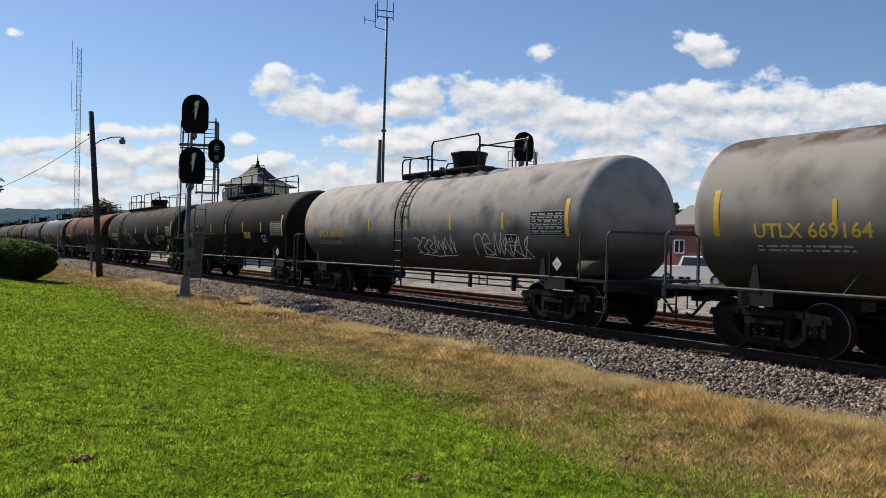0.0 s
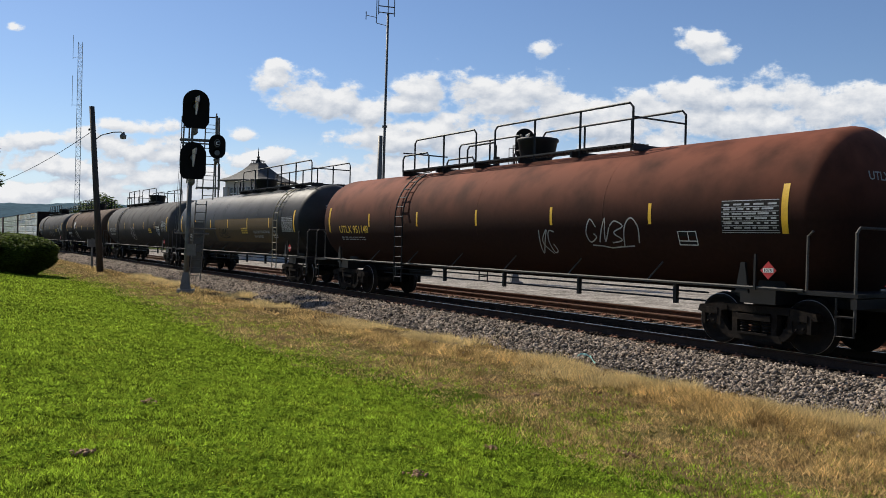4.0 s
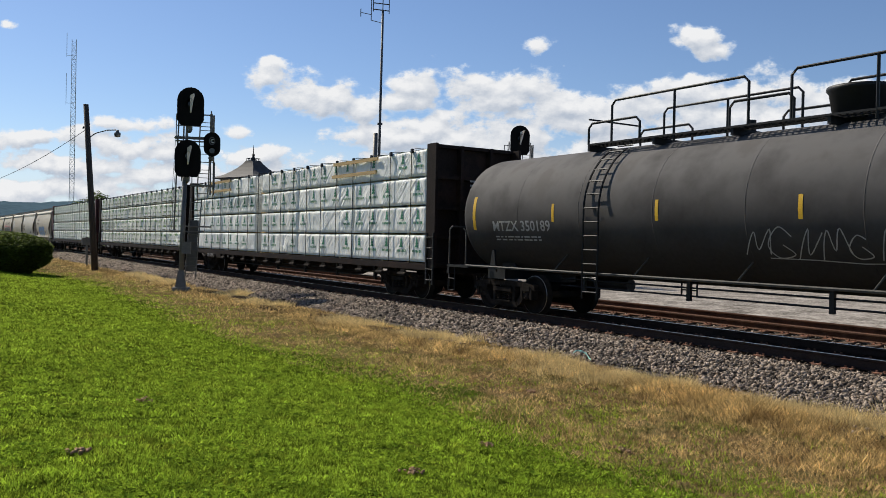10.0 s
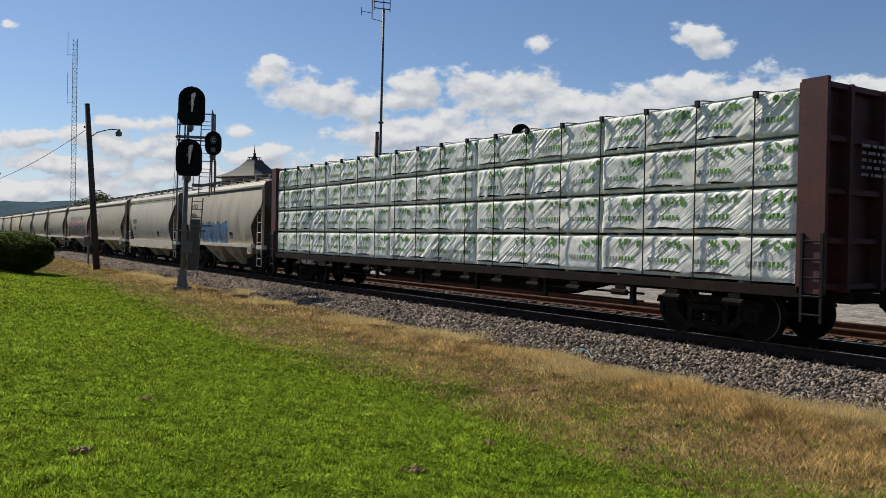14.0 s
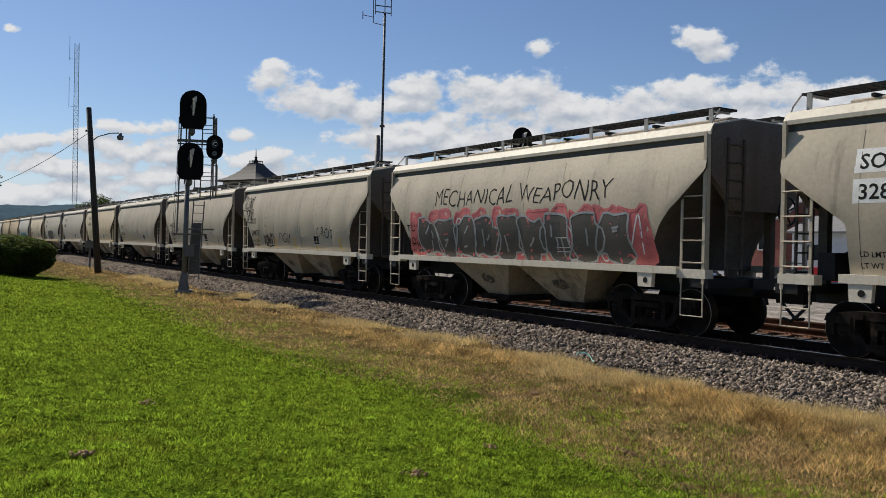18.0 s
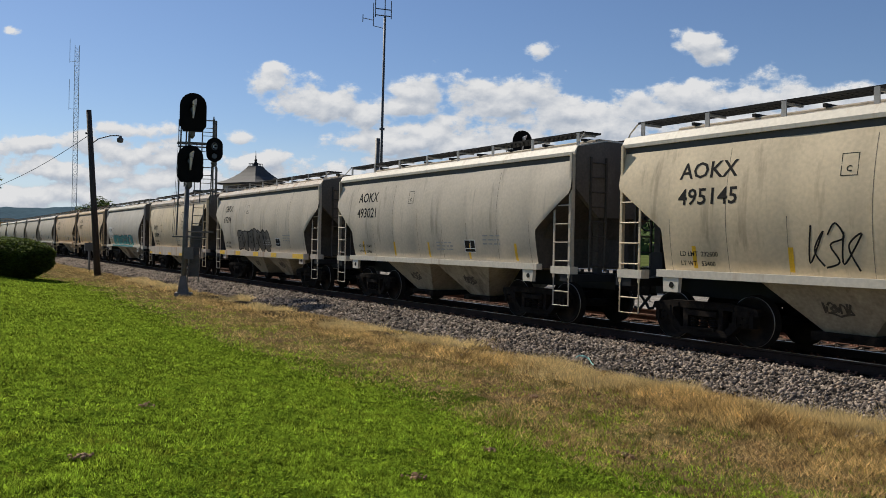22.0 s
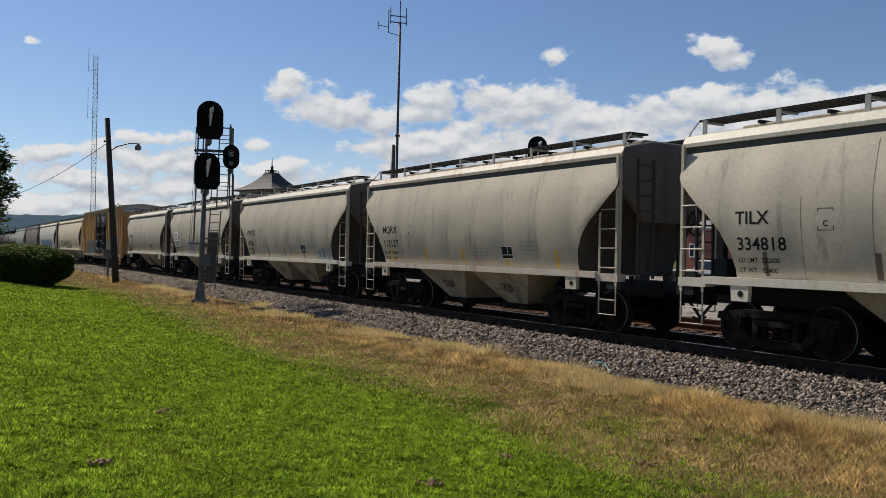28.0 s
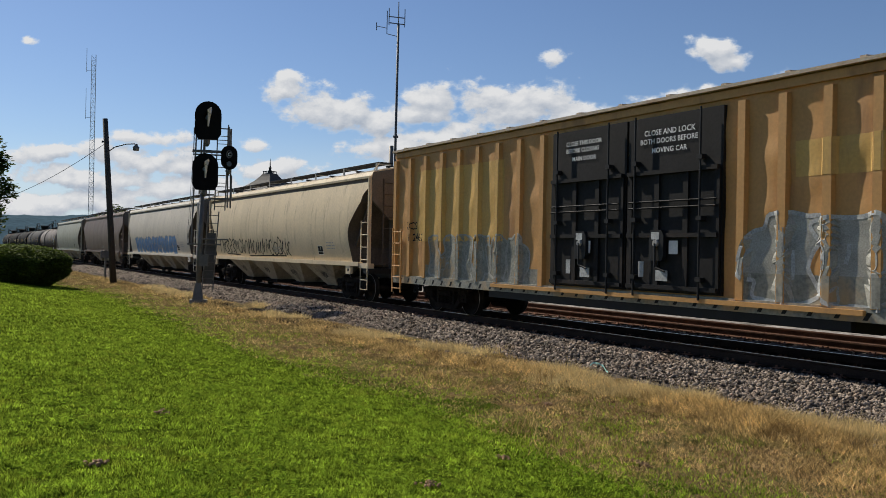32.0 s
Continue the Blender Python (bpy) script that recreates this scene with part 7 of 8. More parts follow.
DGREENP = mat("dark_green_print", (0.03, 0.19, 0.1), 0.5, 0, 0.2, 4, 40, 0.0)
GREYPR = mat("grey_print", (0.33, 0.36, 0.34), 0.5, 0, 0.2, 4, 40, 0.0)


def pack(car, rng, x0, x1, sy, z0, z1, o, tier):
    """A pack of lumber in a wrinkled plastic wrap, printed on its outer face."""
    y1, y0 = 1.4, 0.16
    ph = rng.uniform(0, 50)
    amp = rng.choice((0.025, 0.035, 0.045)) * (0.8 if o["style"] == "tree" else 1.0)
    tilt = rng.choice((-1, 1)) * rng.uniform(0.5, 1.3)

    def yo(x, z):
        u = x + z * tilt + 0.12 * noise.noise((x * 1.5, z * 1.5, ph))
        k = 0.5 + noise.noise((x * 0.7 + ph, z * 1.1, 1))
        folds = 0.55 - abs(noise.noise((u * 5 + ph, (z - x * tilt) * 0.6, 2))) * 2 + 0.5 * (0.4 - abs(noise.noise((u * 12 + ph, (z - x * tilt) * 0.8, 6))) * 2)
        w = 0.7 * noise.noise((x * 1.6 + ph, z * 2.2, ph)) + max(0.0, k) * 0.75 * folds
        e = min(1, (x - x0) / 0.06, (x1 - x) / 0.06, (z - z0) / 0.05, (z1 - z) / 0.05)
        return y1 - 0.01 + amp * w - 0.05 * (1 - max(0, e))
    bm = bmesh.new()
    nx = int((x1 - x0) / 0.042) if sy < 0 else 4
    nz = 18 if sy < 0 else 2
    zz = span(z0, z1, nz)
    grid(bm, lambda x, z: (x, sy * yo(x, z), z), span(x0, x1, nx), zz)
    grid(bm, lambda x, y: (x, sy * y, z1), span(x0, x1, 3), (y0, y1 - 0.03))
    grid(bm, lambda x, y: (x, sy * y, z0), span(x0, x1, 3), (y0, y1 - 0.03))
    for x in (x0, x1):
        grid(bm, lambda y, z: (x, sy * y, z), (y0, y1 - 0.03), (z0, z1))
    pk = part("lumber_pack", bm, WRAPT if o["style"] == "tree" else WRAP, car, "plastic-wrapped pack of lumber")
    pk.data.polygons.foreach_set("use_smooth", [i < nx * nz for i in range(len(pk.data.polygons))])
    if sy > 0:
        return pk
    bm = bmesh.new()
    w = x1 - x0

    def s(x, h, l):
        return (x, -yo(min(max(x, x0), x1), min(max(h, z0), z1)) - 0.012, h)
    if o["style"] == "leaf":
        n_ = max(1, round(w / 1.13))
        for k in range(n_):
            cx, cz = x0 + (k + 0.5) * w / n_, z0 + (z1 - z0) * 0.4
            for j in range(11):
                lx, lz, a = cx + 0.3 + rng.uniform(-0.32, 0.3), z1 - rng.uniform(0.05, 0.16), rng.uniform(-1.2, 1.2)
                l_ = rng.uniform(0.08, 0.17)
                d = (math.sin(a) * l_, -math.cos(a) * l_)
                q = [(lx, lz), (lx + d[0] * 0.5 + d[1] * 0.3, lz + d[1] * 0.5 - d[0] * 0.3), (lx + d[0], lz + d[1]), (lx + d[0] * 0.5 - d[1] * 0.3, lz + d[1] * 0.5 + d[0] * 0.3)]
                bm.faces.new([bm.verts.new(s(p[0], p[1], 0)) for p in q])
            u = cx - 0.36
            while u < cx + 0.36:
                grid(bm, lambda a, b: s(a, b, 0), [u, u + 0.055], [cz - 0.06, cz + 0.03], 1 if u < cx - 0.05 else 0)
                u += 0.085
            ribbons(bm, [[(cx - 0.07, cz + 0.1), (cx - 0.07, cz + 0.18), (cx, cz + 0.25), (cx + 0.09, cz + 0.18), (cx + 0.07, cz + 0.1)]], 0.03, s, 0, 1)
    else:
        n_ = max(1, int(w / 0.8))
        for k in range(n_):
            cx, cz = x0 + (k + 0.5) * w / n_, z0 + (z1 - z0) * 0.5
            if rng.random() < 0.25:
                continue
            for j in range(3):
                h_ = cz + 0.02 + j * 0.09
                q = 0.11 - j * 0.028
                bm.faces.new([bm.verts.new(s(cx + p[0], p[1], 0)) for p in ((-q, h_), (q, h_), (0, h_ + 0.13))]).material_index = 2
            u = cx - 0.24
            while u < cx + 0.24:
                grid(bm, lambda a, b: s(a, b, 0), [u, u + 0.05], [cz - 0.12, cz - 0.05], 2)
                u += 0.075
    for k in range(max(1, int(w / 1.13))):
        a = x0 + 0.08 + k * 1.13
        e = min(a + 0.95, x1 - 0.05)
        if o["style"] == "leaf" and e > a:
            v = [bm.verts.new(s(p[0], p[1], 0)) for p in ((a, z0 + 0.07), (e, z0 + 0.06), (e - 0.06, z0 + 0.085), ((a + e) / 2, z0 + 0.115), (a + 0.05, z0 + 0.09))]
            bm.faces.new(v).material_index = 3
    tagged(part("wrap_print", bm, [GREENP, GREYPR, DGREENP, BLACKP], pk, "green and grey print on the wrap"), kind="stuff")
    return pk


GRAFW = mat("dull_white_spray", (0.4, 0.41, 0.4), 0.7, 0, 0.3, 4, 30, 0.05)


def boxcar(o):
    rng = random.Random(5)
    car = tagged(empty("boxcar"), o["label"], "boxcar", "cars of the train")
    hb, w, zb, ze = o["len"] / 2, 1.5, 0.98, 4.68
    paint = o["paint"]
    d0, d1 = -2.06, 2.66
    posts = span(-hb + 0.06, d0 - 0.35, 8) + span(d1 + 0.35, hb - 0.06, 8)

    def bulge(x, z, sy):
        return 0.02 * noise.noise((x * 1.5, z * 0.9, sy)) + 0.025 * noise.noise((x * 2.6, z * 2.2, sy))

    def skin(x, h, l):
        near = min(abs(x - p) for p in posts)
        y = w + bulge(x, h, -1)
        if near < 0.13:
            y = max(y, w + 0.091 if near < 0.078 else w + 0.091 * (0.13 - near) / 0.052)
        return (x, -y - l * 0.6, h)
    bm = bmesh.new()
    for sy in (-1, 1):
        grid(bm, lambda x, z: (x, sy * w + sy * (bulge(x, z, sy)), z), span(-hb, hb, 260), span(zb, ze, 40))
    part("body", bm, paint, car, "yellow-brown boxcar side sheets, bulged by loads", True)
    for sx in (-1, 1):
        bm = bmesh.new()

        def corr(y, z, sx=sx):
            t = (z - zb) / 0.36 % 1
            return (sx * (hb + 0.05 * (1 - t)), y, z)
        zz = sorted([zb + 0.36 * k + e for k in range(11) for e in (0.001, 0.35) if zb + 0.36 * k + e < ze])
        grid(bm, corr, (-w, w), zz + [ze])
        part("end_wall", bm, paint, car, "corrugated end wall")
    bm = bmesh.new()
    prism(bm, [(-w - 0.13, ze - 0.03), (-w - 0.13, ze + 0.03), (0, ze + 0.2), (w + 0.13, ze + 0.03), (w + 0.13, ze - 0.03)], "x", -hb - 0.06, hb + 0.06)
    part("roof", bm, o["roof"], car)
    bm = bmesh.new()
    for i in range(15):
        x = -hb + 0.5 + (2 * hb - 1) * i / 14
        prism(bm, [(-w - 0.02, ze + 0.05), (-w - 0.02, ze + 0.09), (0, ze + 0.25), (w + 0.02, ze + 0.09), (w + 0.02, ze + 0.05), (0, ze + 0.2)], "x", x - 0.05, x + 0.05)
    part("roof_rib", bm, o["roof"], car)
    for sx in (-1, 1):
        bm = bmesh.new()
        box(bm, *sorted((sx * (hb + 0.052), sx * (hb + 0.075))), -w, w, ze - 0.42, ze - 0.05)
        part("end_fascia", bm, WHITEROOF, car, "pale upper end band")
    write("writing", "EXCESS HEIGHT CAR", 0.15, -1.4, ze - 0.24, lambda x, h, l: (hb + 0.078 + l, x, h), BLACKP, car)
    for sy in (-1, 1):
        for x in posts:
            def rib(bm):
                hexa(bm, [(-0.1, 0.03, zb), (0.1, 0.03, zb), (0.1, 0, zb), (-0.1, 0, zb), (-0.1, 0.03, ze - 0.25), (0.1, 0.03, ze - 0.25), (0.1, 0, ze - 0.25), (-0.1, 0, ze - 0.25)])
                hexa(bm, [(-0.075, -0.085, zb), (0.075, -0.085, zb), (0.1, 0.03, zb), (-0.1, 0.03, zb), (-0.075, -0.085, ze - 0.28), (0.075, -0.085, ze - 0.28), (0.1, 0.03, ze - 0.28), (-0.1, 0.03, ze - 0.28)])
            shared("side_post", rib, "side_post", paint, car, "", pose(x, sy * (w + 0.005), 0, 0, 0, 0 if sy < 0 else 180))
        bm = bmesh.new()
        box(bm, -hb, hb, *sorted((sy * (w - 0.02), sy * (w + 0.055))), ze - 0.2, ze - 0.06)
        part("top_chord", bm, paint, car)
        bm = bmesh.new()
        box(bm, -4.5, 5.0, *sorted((sy * (w - 0.1), sy * (w + 0.02))), zb - 0.36, zb - 0.2)
        part("floor_skirt", bm, BLACK, car)
        for i in range(40):
            x = -hb + 0.5 + (2 * hb - 1.0) * i / 39
            shared(("sill_slot", sy), lambda b: hexa(b, [(-0.07, sy * (w + 0.06), zb - 0.17), (0.01, sy * (w + 0.06), zb - 0.17), (0.01, sy * (w + 0.078), zb - 0.17), (-0.07, sy * (w + 0.078), zb - 0.17), (0.0, sy * (w + 0.06), zb - 0.05), (0.08, sy * (w + 0.06), zb - 0.05), (0.08, sy * (w + 0.078), zb - 0.05), (0.0, sy * (w + 0.078), zb - 0.05)]), "sill_slot", BLACK, car, "", pose(x, 0, 0))
        bm = bmesh.new()
        box(bm, -hb, hb, *sorted((sy * (w - 0.02), sy * (w + 0.075))), zb - 0.2, zb + 0.02)
        part("side_sill", bm, o["haze"], car, "dirty lower side sill")
        for a, b in ((d0, (d0 + d1) / 2), ((d0 + d1) / 2, d1)):
            bm = bmesh.new()
            y0, y1 = sorted((sy * (w - 0.02), sy * (w + 0.07)))
            box(bm, a + 0.03, b - 0.03, y0, y1, zb + 0.05, ze - 0.3)
            door = part("door", bm, o["door"], car, "black plug door")
            bm = bmesh.new()
            yy = sy * (w + 0.075)
            for z in (1.12, 2.1, 3.3):
                box(bm, a + 0.08, b - 0.08, *sorted((yy, yy + sy * 0.09)), z - 0.04, z + 0.04)
            for x in span(a + 0.12, b - 0.12, 3):
                box(bm, x - 0.06, x + 0.06, *sorted((yy, yy + sy * 0.045)), zb + 0.08, 3.28)
            part("door_rib", bm, o["door"], door)
            bm = bmesh.new()
            for x in (a + 0.3, b - 0.45):
                tube(bm, [(x, yy + sy * 0.1, zb - 0.05), (x, yy + sy * 0.1, ze - 0.28)], 0.02, 6)
                for z in (1.3, 2.4, 3.5):
                    box(bm, x - 0.06, x + 0.06, *sorted((yy, yy + sy * 0.13)), z - 0.04, z + 0.04)
            part("lock_rod", bm, BLACK, door)
        bm = bmesh.new()
        box(bm, d0 - 2.2, d1 + 2.6, *sorted((sy * (w + 0.03), sy * (w + 0.16))), zb - 0.1, zb - 0.02)
        part("door_rail", bm, o["paint"], car)
    write("writing", "CLOSE THIS DOOR", 0.13, d0 + 0.5, 4.05, flat(-w - 0.08), WHITEP, car)
    write("writing", "BEFORE CLOSING", 0.13, d0 + 0.5, 3.9, flat(-w - 0.08), WHITEP, car)
    write("writing", "MAIN DOOR", 0.13, d0 + 0.7, 3.72, flat(-w - 0.08), WHITEP, car)
    write("writing", "CLOSE AND LOCK", 0.15, 0.75, 4.02, flat(-w - 0.08), WHITEP, car)
    write("writing", "BOTH DOORS BEFORE", 0.14, 0.65, 3.86, flat(-w - 0.08), WHITEP, car)
    write("writing", "MOVING CAR", 0.14, 0.95, 3.68, flat(-w - 0.08), WHITEP, car)
    patch("yellow_panel", 4.0, hb - 1.2, 3.02, 3.6, skin, o["panel"], car, 0.006, "brighter yellow paint band", 120)
    patch("yellow_panel", -hb + 1.2, d0 - 1.9, 2.0, 4.0, skin, o["panel"], car, 0.006, "", 120)
    patch("paint_haze", 3.1, hb - 0.7, 0.99, 1.45, skin, o["haze"], car, 0.008, "faded blue-grey sprayed ground", 140, 6)
    patch("paint_haze", -hb + 1.9, d0 - 0.5, 0.99, 1.35, skin, o["haze"], car, 0.008, "", 110, 6)
    write("writing", o["mark"].split()[0], 0.3, -hb + 0.75, 2.35, skin, BLACKP, car)
    write("writing", o["mark"].split()[1], 0.3, -hb + 0.75, 2.02, skin, BLACKP, car)
    bubble("graffiti", rng, 3.15, 1.0, 5.2, 1.4, 4, skin, PALEP, GRAFW, car, "tall pale blue and white painted letters", 8, 60)
    bubble("graffiti", rng, -hb + 2.0, 1.02, 4.4, 1.1, 6, skin, BOXHAZE, PALEP, car, "faded grey painted letters", 8, 60)
    # door gear: gear boxes, notices, a cranked lever and hinge bars
    for a in (d0 + 0.95, d0 + 3.1):
        gear = empty("door_gear", None, car)
        bm = bmesh.new()
        prism(bm, [(a, 1.62), (a + 0.32, 1.62), (a + 0.36, 1.7), (a + 0.36, 2.1), (a + 0.3, 2.2), (a + 0.04, 2.2), (a, 2.1)], "y", -w - 0.21, -w - 0.12)
        part("gear_box", bm, BLACK, gear)
        bm = bmesh.new()
        lathe(bm, [(-w - 0.25, 0.0), (-w - 0.25, 0.06), (-w - 0.21, 0.07)], 12, "y", (a + 0.18, 0, 1.95))
        part("gear_hub", bm, GALVL, gear)
        bm = bmesh.new()
        tube(bm, [(a + 0.18, -w - 0.24, 1.95), (a + 0.2, -w - 0.26, 1.5), (a + 0.45, -w - 0.26, 1.42)], 0.022, 6)
        part("lever", bm, BLACK, gear)
        for x, h, ww, hh in ((a + 0.06, 2.02, 0.2, 0.14), (a + 0.1, 1.24, 0.3, 0.2), (a - 0.35, 1.3, 0.14, 0.3)):
            patch("notice_plate", x, x + ww, h, h + hh, flat(-w - (0.212 if h > 2 else 0.123)), GRAFW, gear, 0.003)
    for z in (2.62, 2.74):
        for a, b in ((d0 + 0.1, d0 + 2.2), (d0 + 2.5, d1 - 0.1)):
            bm = bmesh.new()
            tube(bm, [(a, -w - 0.16, z), (b, -w - 0.16, z)], 0.018, 6)
            part("door_bar", bm, o["door"], car)
    tag_paint("graffiti", rng, hb - 1.5, 1.5, 0.8, 0.9, 3, 0.03, skin, GRAFW, car)
    for s_ in (-1, 1):
        truck(car, s_ * (hb - 2.2))
        coupler(car, s_ * (hb + 0.3), s_)
        for sy in (-1, 1):
            xa = s_ * (hb - 0.08)
            ladder(car, xa, xa - s_ * 0.5, sy * (w + 0.13), 0.5, 2.4, 6, paint)
        bm = bmesh.new()
        box(bm, *sorted((s_ * hb, s_ * (hb + 0.5))), -0.3, 0.3, 0.8, 1.05)
        box(bm, *sorted((s_ * (hb + 0.05), s_ * (hb + 0.3))), -1.4, 1.4, 1.02, 1.07)
        part("draft_sill", bm, BLACK, car)
    bm = bmesh.new()
    handwheel(bm, hb + 0.16, -0.6, 1.9)
    part("brake_wheel", bm, BLACK, car)
    bm = bmesh.new()
    prism(bm, [(-hb + 0.2, 0.78), (-6.0, 0.78), (-4.8, 0.5), (4.8, 0.5), (6.0, 0.78), (hb - 0.2, 0.78), (hb - 0.2, 0.98), (-hb + 0.2, 0.98)], "y", -0.35, 0.35)
    part("underframe", bm, BLACK, car)
    for x in (d0 + 1.15, d1 - 1.2):
        patch("door_notice", x, x + 0.22, 1.75, 2.0, flat(-w - 0.125), WHITEP, car, 0.0)
    return car


# ---- the train ----
def tank_paint(name, col, stain=None, amt=0.0, rough=0.8, sc=0.5, top=None, spec=0.08):
    return mat(name, col, rough, 0, 0.12, 0.7, 12, 0.06, stain, amt, (0.35, 1, 1), stain_scale=sc, spec=spec, top=top)


def hop_paint(name, col, stain=(0.2, 0.17, 0.13), amt=0.14, sc=2.2):
    return mat(name, col, 0.58, 0, 0.1, 0.6, 14, 0.06, stain, amt, (1.6, 1.6, 0.16), stain_scale=sc, spec=0.3)


# lit top and shaded belly are mixed into these paints, besides crown rust
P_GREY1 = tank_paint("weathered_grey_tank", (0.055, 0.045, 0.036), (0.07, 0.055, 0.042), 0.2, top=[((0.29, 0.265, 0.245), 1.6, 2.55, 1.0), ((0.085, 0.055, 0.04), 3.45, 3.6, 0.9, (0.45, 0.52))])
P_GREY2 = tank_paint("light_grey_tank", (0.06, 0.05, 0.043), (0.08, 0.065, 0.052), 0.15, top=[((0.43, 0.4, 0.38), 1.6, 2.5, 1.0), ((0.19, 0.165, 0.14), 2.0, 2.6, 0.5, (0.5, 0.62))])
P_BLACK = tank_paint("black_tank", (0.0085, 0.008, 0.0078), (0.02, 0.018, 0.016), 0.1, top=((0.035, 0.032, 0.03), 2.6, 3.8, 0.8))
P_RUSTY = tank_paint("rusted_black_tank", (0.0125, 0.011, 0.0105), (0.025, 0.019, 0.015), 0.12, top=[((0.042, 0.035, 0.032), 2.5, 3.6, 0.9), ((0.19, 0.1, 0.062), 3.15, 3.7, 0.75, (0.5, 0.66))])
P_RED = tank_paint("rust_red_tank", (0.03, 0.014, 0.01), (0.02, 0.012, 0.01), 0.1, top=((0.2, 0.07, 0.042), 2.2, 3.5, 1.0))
# pale upper layer paints a soft sheen along the shell
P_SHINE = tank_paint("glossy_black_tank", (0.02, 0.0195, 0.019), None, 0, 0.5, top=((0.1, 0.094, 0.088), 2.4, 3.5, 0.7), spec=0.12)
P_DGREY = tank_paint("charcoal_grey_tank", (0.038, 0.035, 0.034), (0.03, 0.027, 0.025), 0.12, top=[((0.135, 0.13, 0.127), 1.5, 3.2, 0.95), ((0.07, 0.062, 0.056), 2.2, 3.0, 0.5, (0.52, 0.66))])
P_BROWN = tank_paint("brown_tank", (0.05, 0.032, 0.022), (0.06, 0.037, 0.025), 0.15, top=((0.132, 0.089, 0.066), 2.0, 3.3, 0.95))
P_BRONZE = tank_paint("faded_bronze_band", (0.11, 0.08, 0.045), (0.06, 0.05, 0.04), 0.15)
P_DARKBAND = tank_paint("black_lower_band", (0.012, 0.0115, 0.011))
HG1 = hop_paint("light_grey_hopper", (0.53, 0.46, 0.36), amt=0.1)
HG2 = hop_paint("warm_grey_hopper", (0.49, 0.42, 0.318), (0.22, 0.18, 0.13), 0.1)
HG3 = hop_paint("pale_grey_hopper", (0.56, 0.505, 0.42), (0.3, 0.29, 0.27), 0.1)
HTAN = hop_paint("tan_hopper", (0.62, 0.45, 0.27), (0.3, 0.2, 0.12), 0.14)
HBEIGE = hop_paint("beige_hopper", (0.66, 0.535, 0.355), (0.32, 0.24, 0.15), 0.16)
HGREEN = hop_paint("olive_grey_hopper", (0.34, 0.33, 0.26), (0.2, 0.18, 0.13), 0.2)
HBROWN = hop_paint("brown_hopper", (0.16, 0.11, 0.085), (0.1, 0.07, 0.05), 0.25)
HTRIM = hop_paint("pale_trim", (0.66, 0.6, 0.49), (0.45, 0.32, 0.2), 0.12)
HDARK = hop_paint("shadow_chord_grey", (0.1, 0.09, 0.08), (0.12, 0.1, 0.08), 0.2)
RUSTROOF = hop_paint("rust_stained_trim", (0.55, 0.47, 0.38), (0.38, 0.2, 0.1), 0.3)
CBROWN = mat("oxide_brown_flatcar", (0.022, 0.015, 0.013), 0.7, 0, 0.25, 1.5, 20, 0.2, (0.05, 0.03, 0.022), 0.3, spec=0.1)
CRED = mat("oxide_red_flatcar", (0.085, 0.022, 0.02), 0.7, 0, 0.25, 1.5, 20, 0.2, (0.08, 0.04, 0.03), 0.3)
BOXY = mat("ochre_boxcar_paint", (0.5, 0.265, 0.082), 0.65, 0, 0.1, 0.7, 16, 0.1, (0.27, 0.13, 0.05), 0.25, (1.4, 1.4, 0.35), stain_scale=0.9)
BOXPANEL = mat("bright_yellow_panel", (0.56, 0.345, 0.09), 0.6, 0, 0.1, 0.8, 16, 0.1, (0.35, 0.19, 0.06), 0.2, (1.4, 1.4, 0.35))
BOXHAZE = mat("faded_sprayed_ground", (0.24, 0.24, 0.2), 0.7, 0, 0.3, 2, 16, 0.05, (0.4, 0.25, 0.1), 0.35)
BOXDOOR = mat("black_plug_door", (0.014, 0.0135, 0.0135), 0.7, 0, 0.25, 1.5, 20, 0.15, (0.04, 0.03, 0.024), 0.2, spec=0.2)
BOXROOF = mat("galvanised_rusty_roof", (0.45, 0.36, 0.26), 0.6, 0.1, 0.15, 1, 20, 0.1, (0.3, 0.17, 0.09), 0.3)

SILVER, BLK = SILVERP, BLACKP
TRAIN = []


def couple(rear, make, **opts):
    """Adds a car to the train: its rear end along the line, its builder and its look; the train runs towards +x."""
    TRAIN.append((make(opts), rear + opts["len"] / 2))


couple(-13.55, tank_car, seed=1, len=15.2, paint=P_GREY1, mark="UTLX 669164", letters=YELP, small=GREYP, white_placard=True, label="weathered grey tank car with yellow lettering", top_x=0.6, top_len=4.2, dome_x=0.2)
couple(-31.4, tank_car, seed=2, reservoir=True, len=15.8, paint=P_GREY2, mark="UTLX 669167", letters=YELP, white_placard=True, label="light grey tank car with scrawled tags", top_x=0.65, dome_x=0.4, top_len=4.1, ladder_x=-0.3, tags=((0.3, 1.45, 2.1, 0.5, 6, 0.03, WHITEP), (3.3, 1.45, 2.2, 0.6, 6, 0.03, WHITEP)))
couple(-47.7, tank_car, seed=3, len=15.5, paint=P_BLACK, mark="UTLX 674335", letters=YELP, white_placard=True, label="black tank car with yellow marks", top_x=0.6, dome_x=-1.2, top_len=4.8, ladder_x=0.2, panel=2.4)
